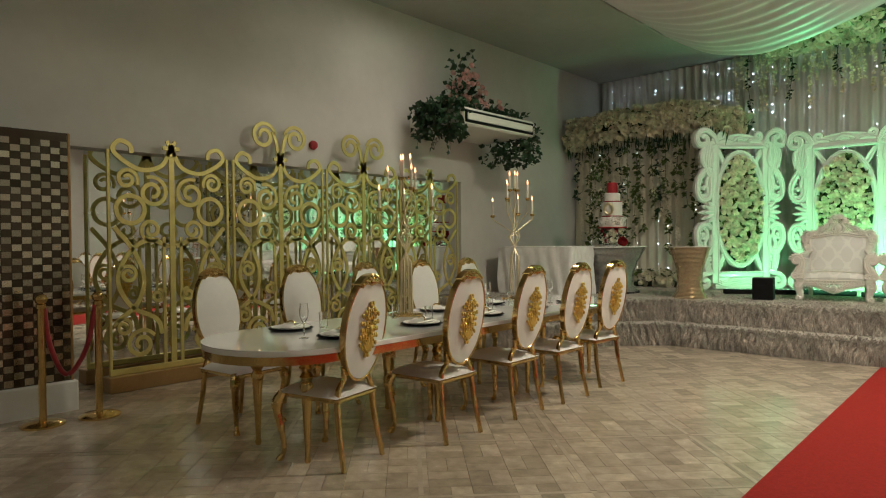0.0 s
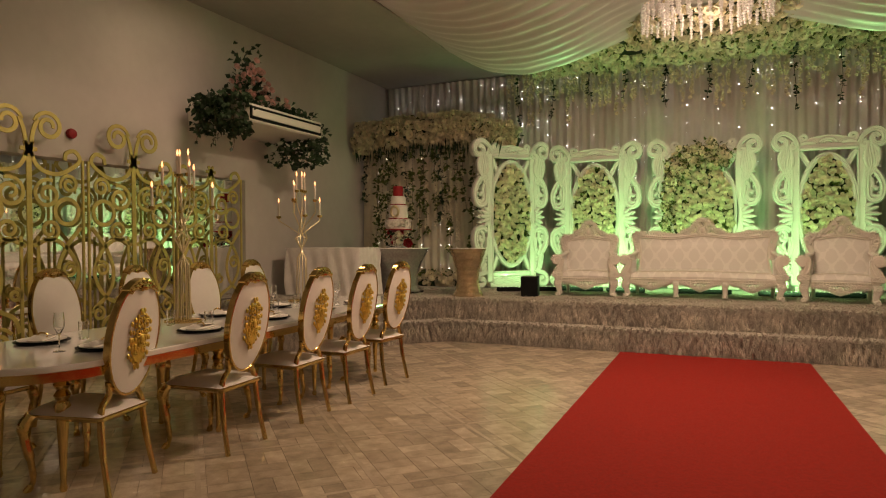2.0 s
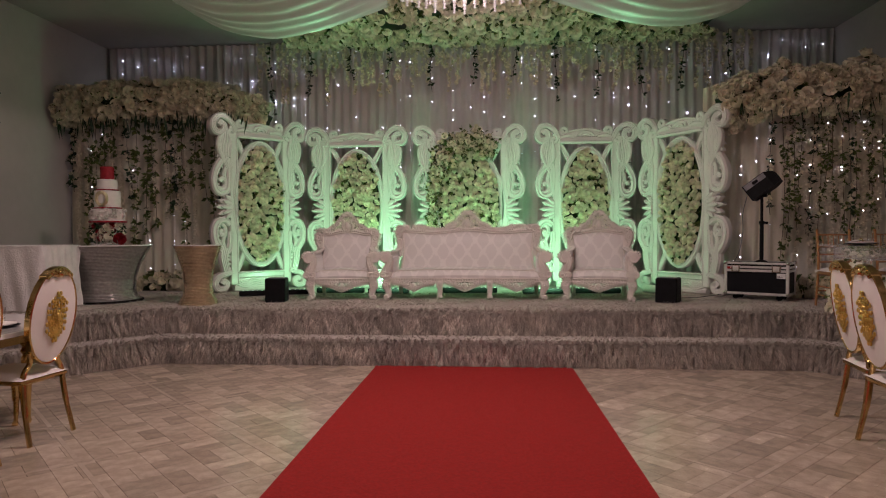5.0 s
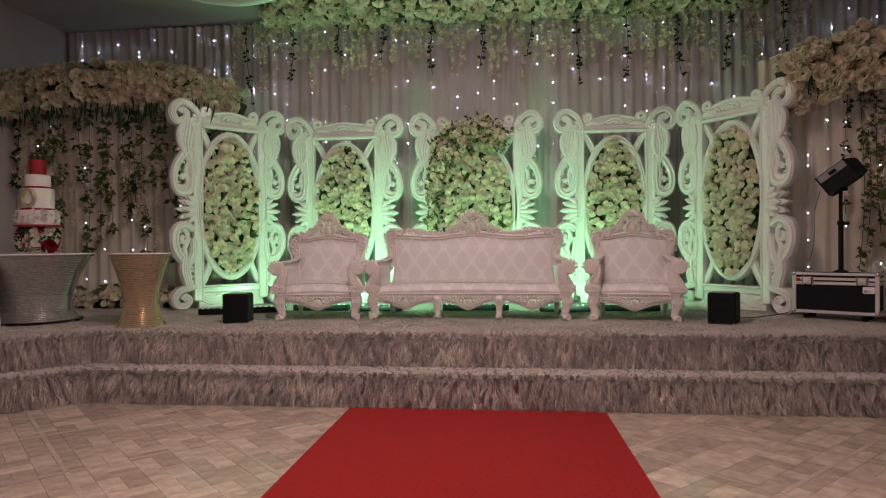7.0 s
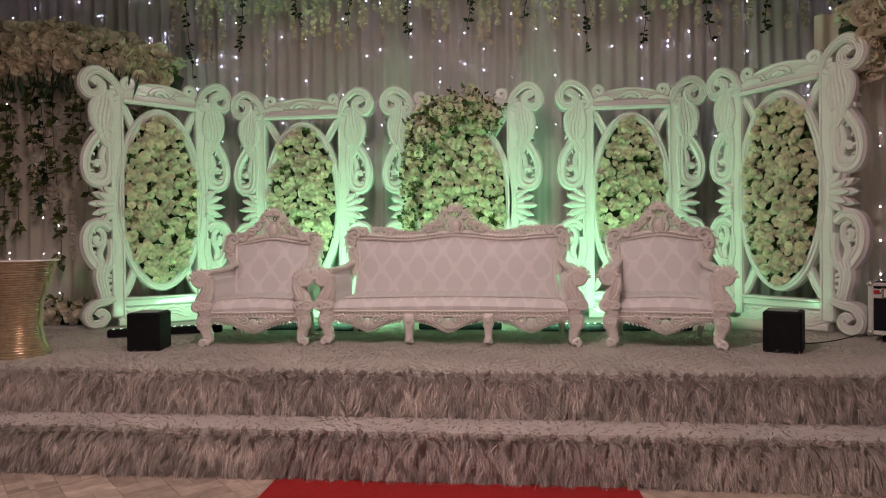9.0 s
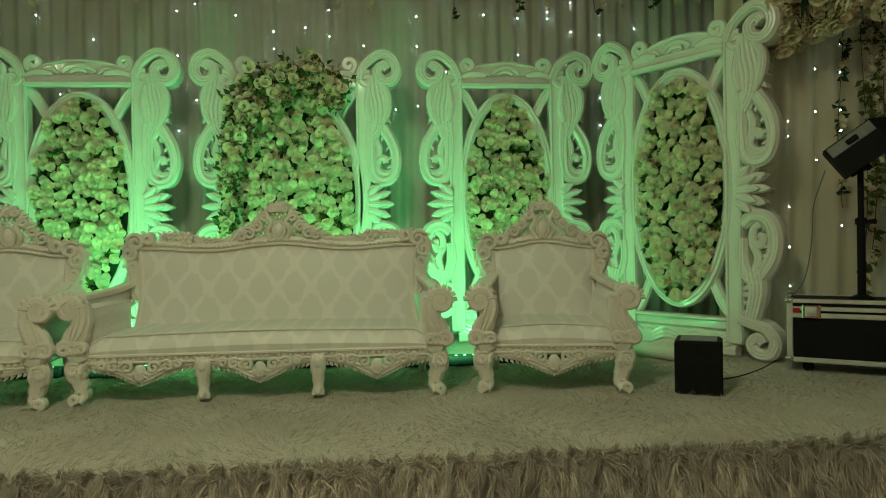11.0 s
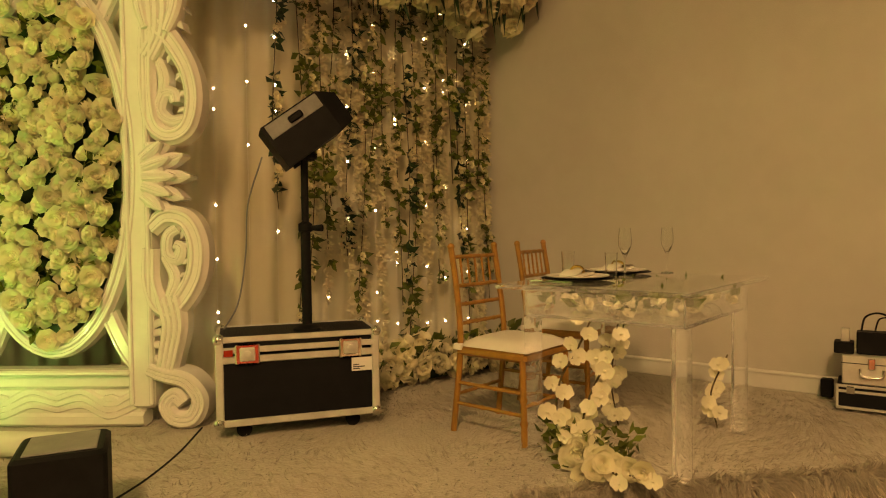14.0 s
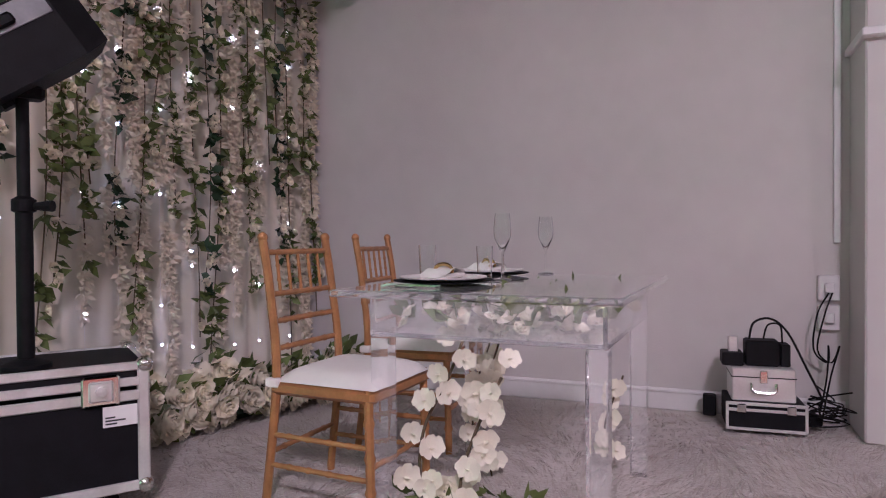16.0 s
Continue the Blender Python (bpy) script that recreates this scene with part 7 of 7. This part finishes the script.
rnd = random.Random(111)
for i in range(5):
    pts = [(6.10 + rnd.uniform(-0.12, 0.1), 7.85 + rnd.uniform(-0.08, 0.10), STAGE + 0.04 + (0.16 * (1 - k / 7) ** 2 if i % 2 else 0.02) + rnd.uniform(0, 0.06)) for k in range(8)]
    single("tangled_cable", M().tube(smoothed(pts, 5), 0.0035, 6), BLACK, "tangled black cable at the pillar foot", "cable", "cables by the pillar")
for i, dx in enumerate((0.0, 0.015)):
    single("wall_cable", M().tube(smoothed([(6.25, 7.82 + dx, STAGE + 0.62), (6.20, 7.86 + 2 * dx, STAGE + 0.52), (6.19, 7.89 + dx, STAGE + 0.36), (6.21, 7.83 + dx, STAGE + 0.30), (6.20, 7.80 + 3 * dx, STAGE + 0.38), (6.17, 7.84 + dx, STAGE + 0.24), (6.13, 7.88 + dx, STAGE + 0.05)]), 0.004, 6), BLACK, "black cable hanging down the wall corner", "cable", "cables by the pillar")
for z in (0.50, 0.64):
    so = thing("wall_socket", "white surface socket beside the pillar", "socket", "wall sockets", pose(XR, 7.83, STAGE + z))
    part("box", M().box((-0.03, -0.045, -0.06), (-0.001, 0.045, 0.06), 0.005), SKIRT, so)
    part("plug", M().box((-0.055, -0.02, -0.025), (-0.03, 0.02, 0.025), 0.006), SKIRT, so)
single("cable_conduit", M().box((XR - 0.02, 7.78, STAGE + 0.85), (XR - 0.001, 7.81, 2.6), 0.003), SKIRT, "thin white cable conduit up the wall", "conduit")

# ---- floor pieces: diagonal squares of basket-weave tiles ----
CELL, BAND, BLK = 0.98, 0.032, 0.25


def tile_mesh(m, cx, cy, w, h, a, z=0.0):
    g = 0.0005
    c, s = math.cos(a), math.sin(a)

    def R(x, y, zz):
        return (cx + c * x - s * y, cy + s * x + c * y, zz)
    x, y = w / 2 - g, h / 2 - g
    k = 0.0007
    m.add([R(-x, -y, -0.008), R(x, -y, -0.008), R(x, y, -0.008), R(-x, y, -0.008), R(-x + k, -y + k, z), R(x - k, -y + k, z), R(x - k, y - k, z), R(-x + k, y - k, z)],
          [(4, 5, 6, 7), (0, 1, 5, 4), (1, 2, 6, 5), (2, 3, 7, 6), (3, 0, 4, 7)])


pieces, strips = [], []
A45 = math.radians(45)
ux, uy = math.cos(A45), math.sin(A45)
for i in range(-14, 24):
    for j in range(-14, 24):
        bx, by = 0.2 + (i * ux - j * uy) * CELL, 0.1 + (i * uy + j * ux) * CELL
        if not (XL - 0.2 < bx < XR + 0.3 and YB < by < 9.4):
            continue
        strips.append((bx + CELL / 2 * uy, by - CELL / 2 * ux, CELL - BAND, BAND, A45, 0.0016))
        strips.append((bx - CELL / 2 * ux, by - CELL / 2 * uy, CELL - BAND, BAND, A45 + math.pi / 2, 0.0016))
for i in range(-70, 90):
    for j in range(-70, 90):
        gx, gy = BLK * (i + 0.5), BLK * (j + 0.5)
        turn = (i + j) % 2
        for h in (-1, 1):
            qx, qy = gx + (0 if turn else h * BLK / 4), gy + (h * BLK / 4 if turn else 0)
            px, py = ux * qx - uy * qy, uy * qx + ux * qy
            if XL - 0.1 < px < XR + 0.1 and YB < py < 9.1:
                pieces.append((px, py, BLK if turn else BLK / 2, BLK / 2 if turn else BLK, A45))
ob_floor = bpy.data.objects["floor"]
near = [p for p in pieces if -3.4 < p[0] < -0.55 and 3.2 < p[1] < 8.4]
near = sorted(near, key=lambda p: (round(p[1], 2), p[0]))[-290:]
chosen = set(near)
shared = {}
for cx, cy, w, h, a in near:
    key = (round(w, 3), round(h, 3))
    if key not in shared:
        tm = M()
        tile_mesh(tm, 0, 0, w, h, 0)
        shared[key] = tm.mesh("tile", TILE_ONE, 0)
    ob = part("tile", shared[key], None, ob_floor)
    ob.matrix_basis = pose(cx, cy, 0, 0, 0, math.degrees(a))
rest = M()
for p in pieces:
    if p not in chosen:
        tile_mesh(rest, *p)
o = part("tiles", rest, TILE, ob_floor, "brown stone-look parquet tiles", 0)
tagged(o, kind="stuff")
rest = M()
for p in strips:
    tile_mesh(rest, *p)
o = part("tile_strips", rest, STRIP, ob_floor, "paler diagonal tile strips", 0)
tagged(o, kind="stuff")

# mosaic pieces on the column
ob_col = bpy.data.objects["column_core"]
tw, thh = 0.0735, 0.0585
rows_n = int((MZ - 0.27) / thh)
me_m = M().box((0, -tw / 2 + 0.002, -thh / 2 + 0.002), (0.006, tw / 2 - 0.002, thh / 2 - 0.002), 0.002).mesh("mosaic_tile", MIRRORTILE, 0)
dk = M()
for r in range(rows_n):
    for c in range(14):
        y, z = 1.27 + tw * (c + 0.5), 0.27 + thh * (r + 0.5)
        if y > 2.27:
            continue
        if (r + c) % 2:
            ob = part("mosaic_tile", me_m, None, ob_col)
            ob.matrix_basis = pose(-5.513, y, z, 0, random.uniform(-1.2, 1.2), random.uniform(-1.2, 1.2))
        else:
            dk.box((-5.515, y - tw / 2 + 0.002, z - thh / 2 + 0.002), (-5.511, y + tw / 2 - 0.002, z + thh / 2 - 0.002))
o = part("dark_mosaic_tiles", dk, BRONZETILE, ob_col, "dark bronze mosaic tiles", 0)
tagged(o, kind="stuff")
lt = M()
for r in range(rows_n):
    for c in range(7):
        x, z = -5.54 - tw * (c + 0.5), 0.27 + thh * (r + 0.5)
        if (r + c) % 2:
            lt.box((x - tw / 2 + 0.002, 1.244, z - thh / 2 + 0.002), (x + tw / 2 - 0.002, 1.25, z + thh / 2 - 0.002))
o = part("mosaic_tiles", lt, MIRRORTILE, ob_col, "small mirror mosaic tiles", 0)
tagged(o, kind="stuff")
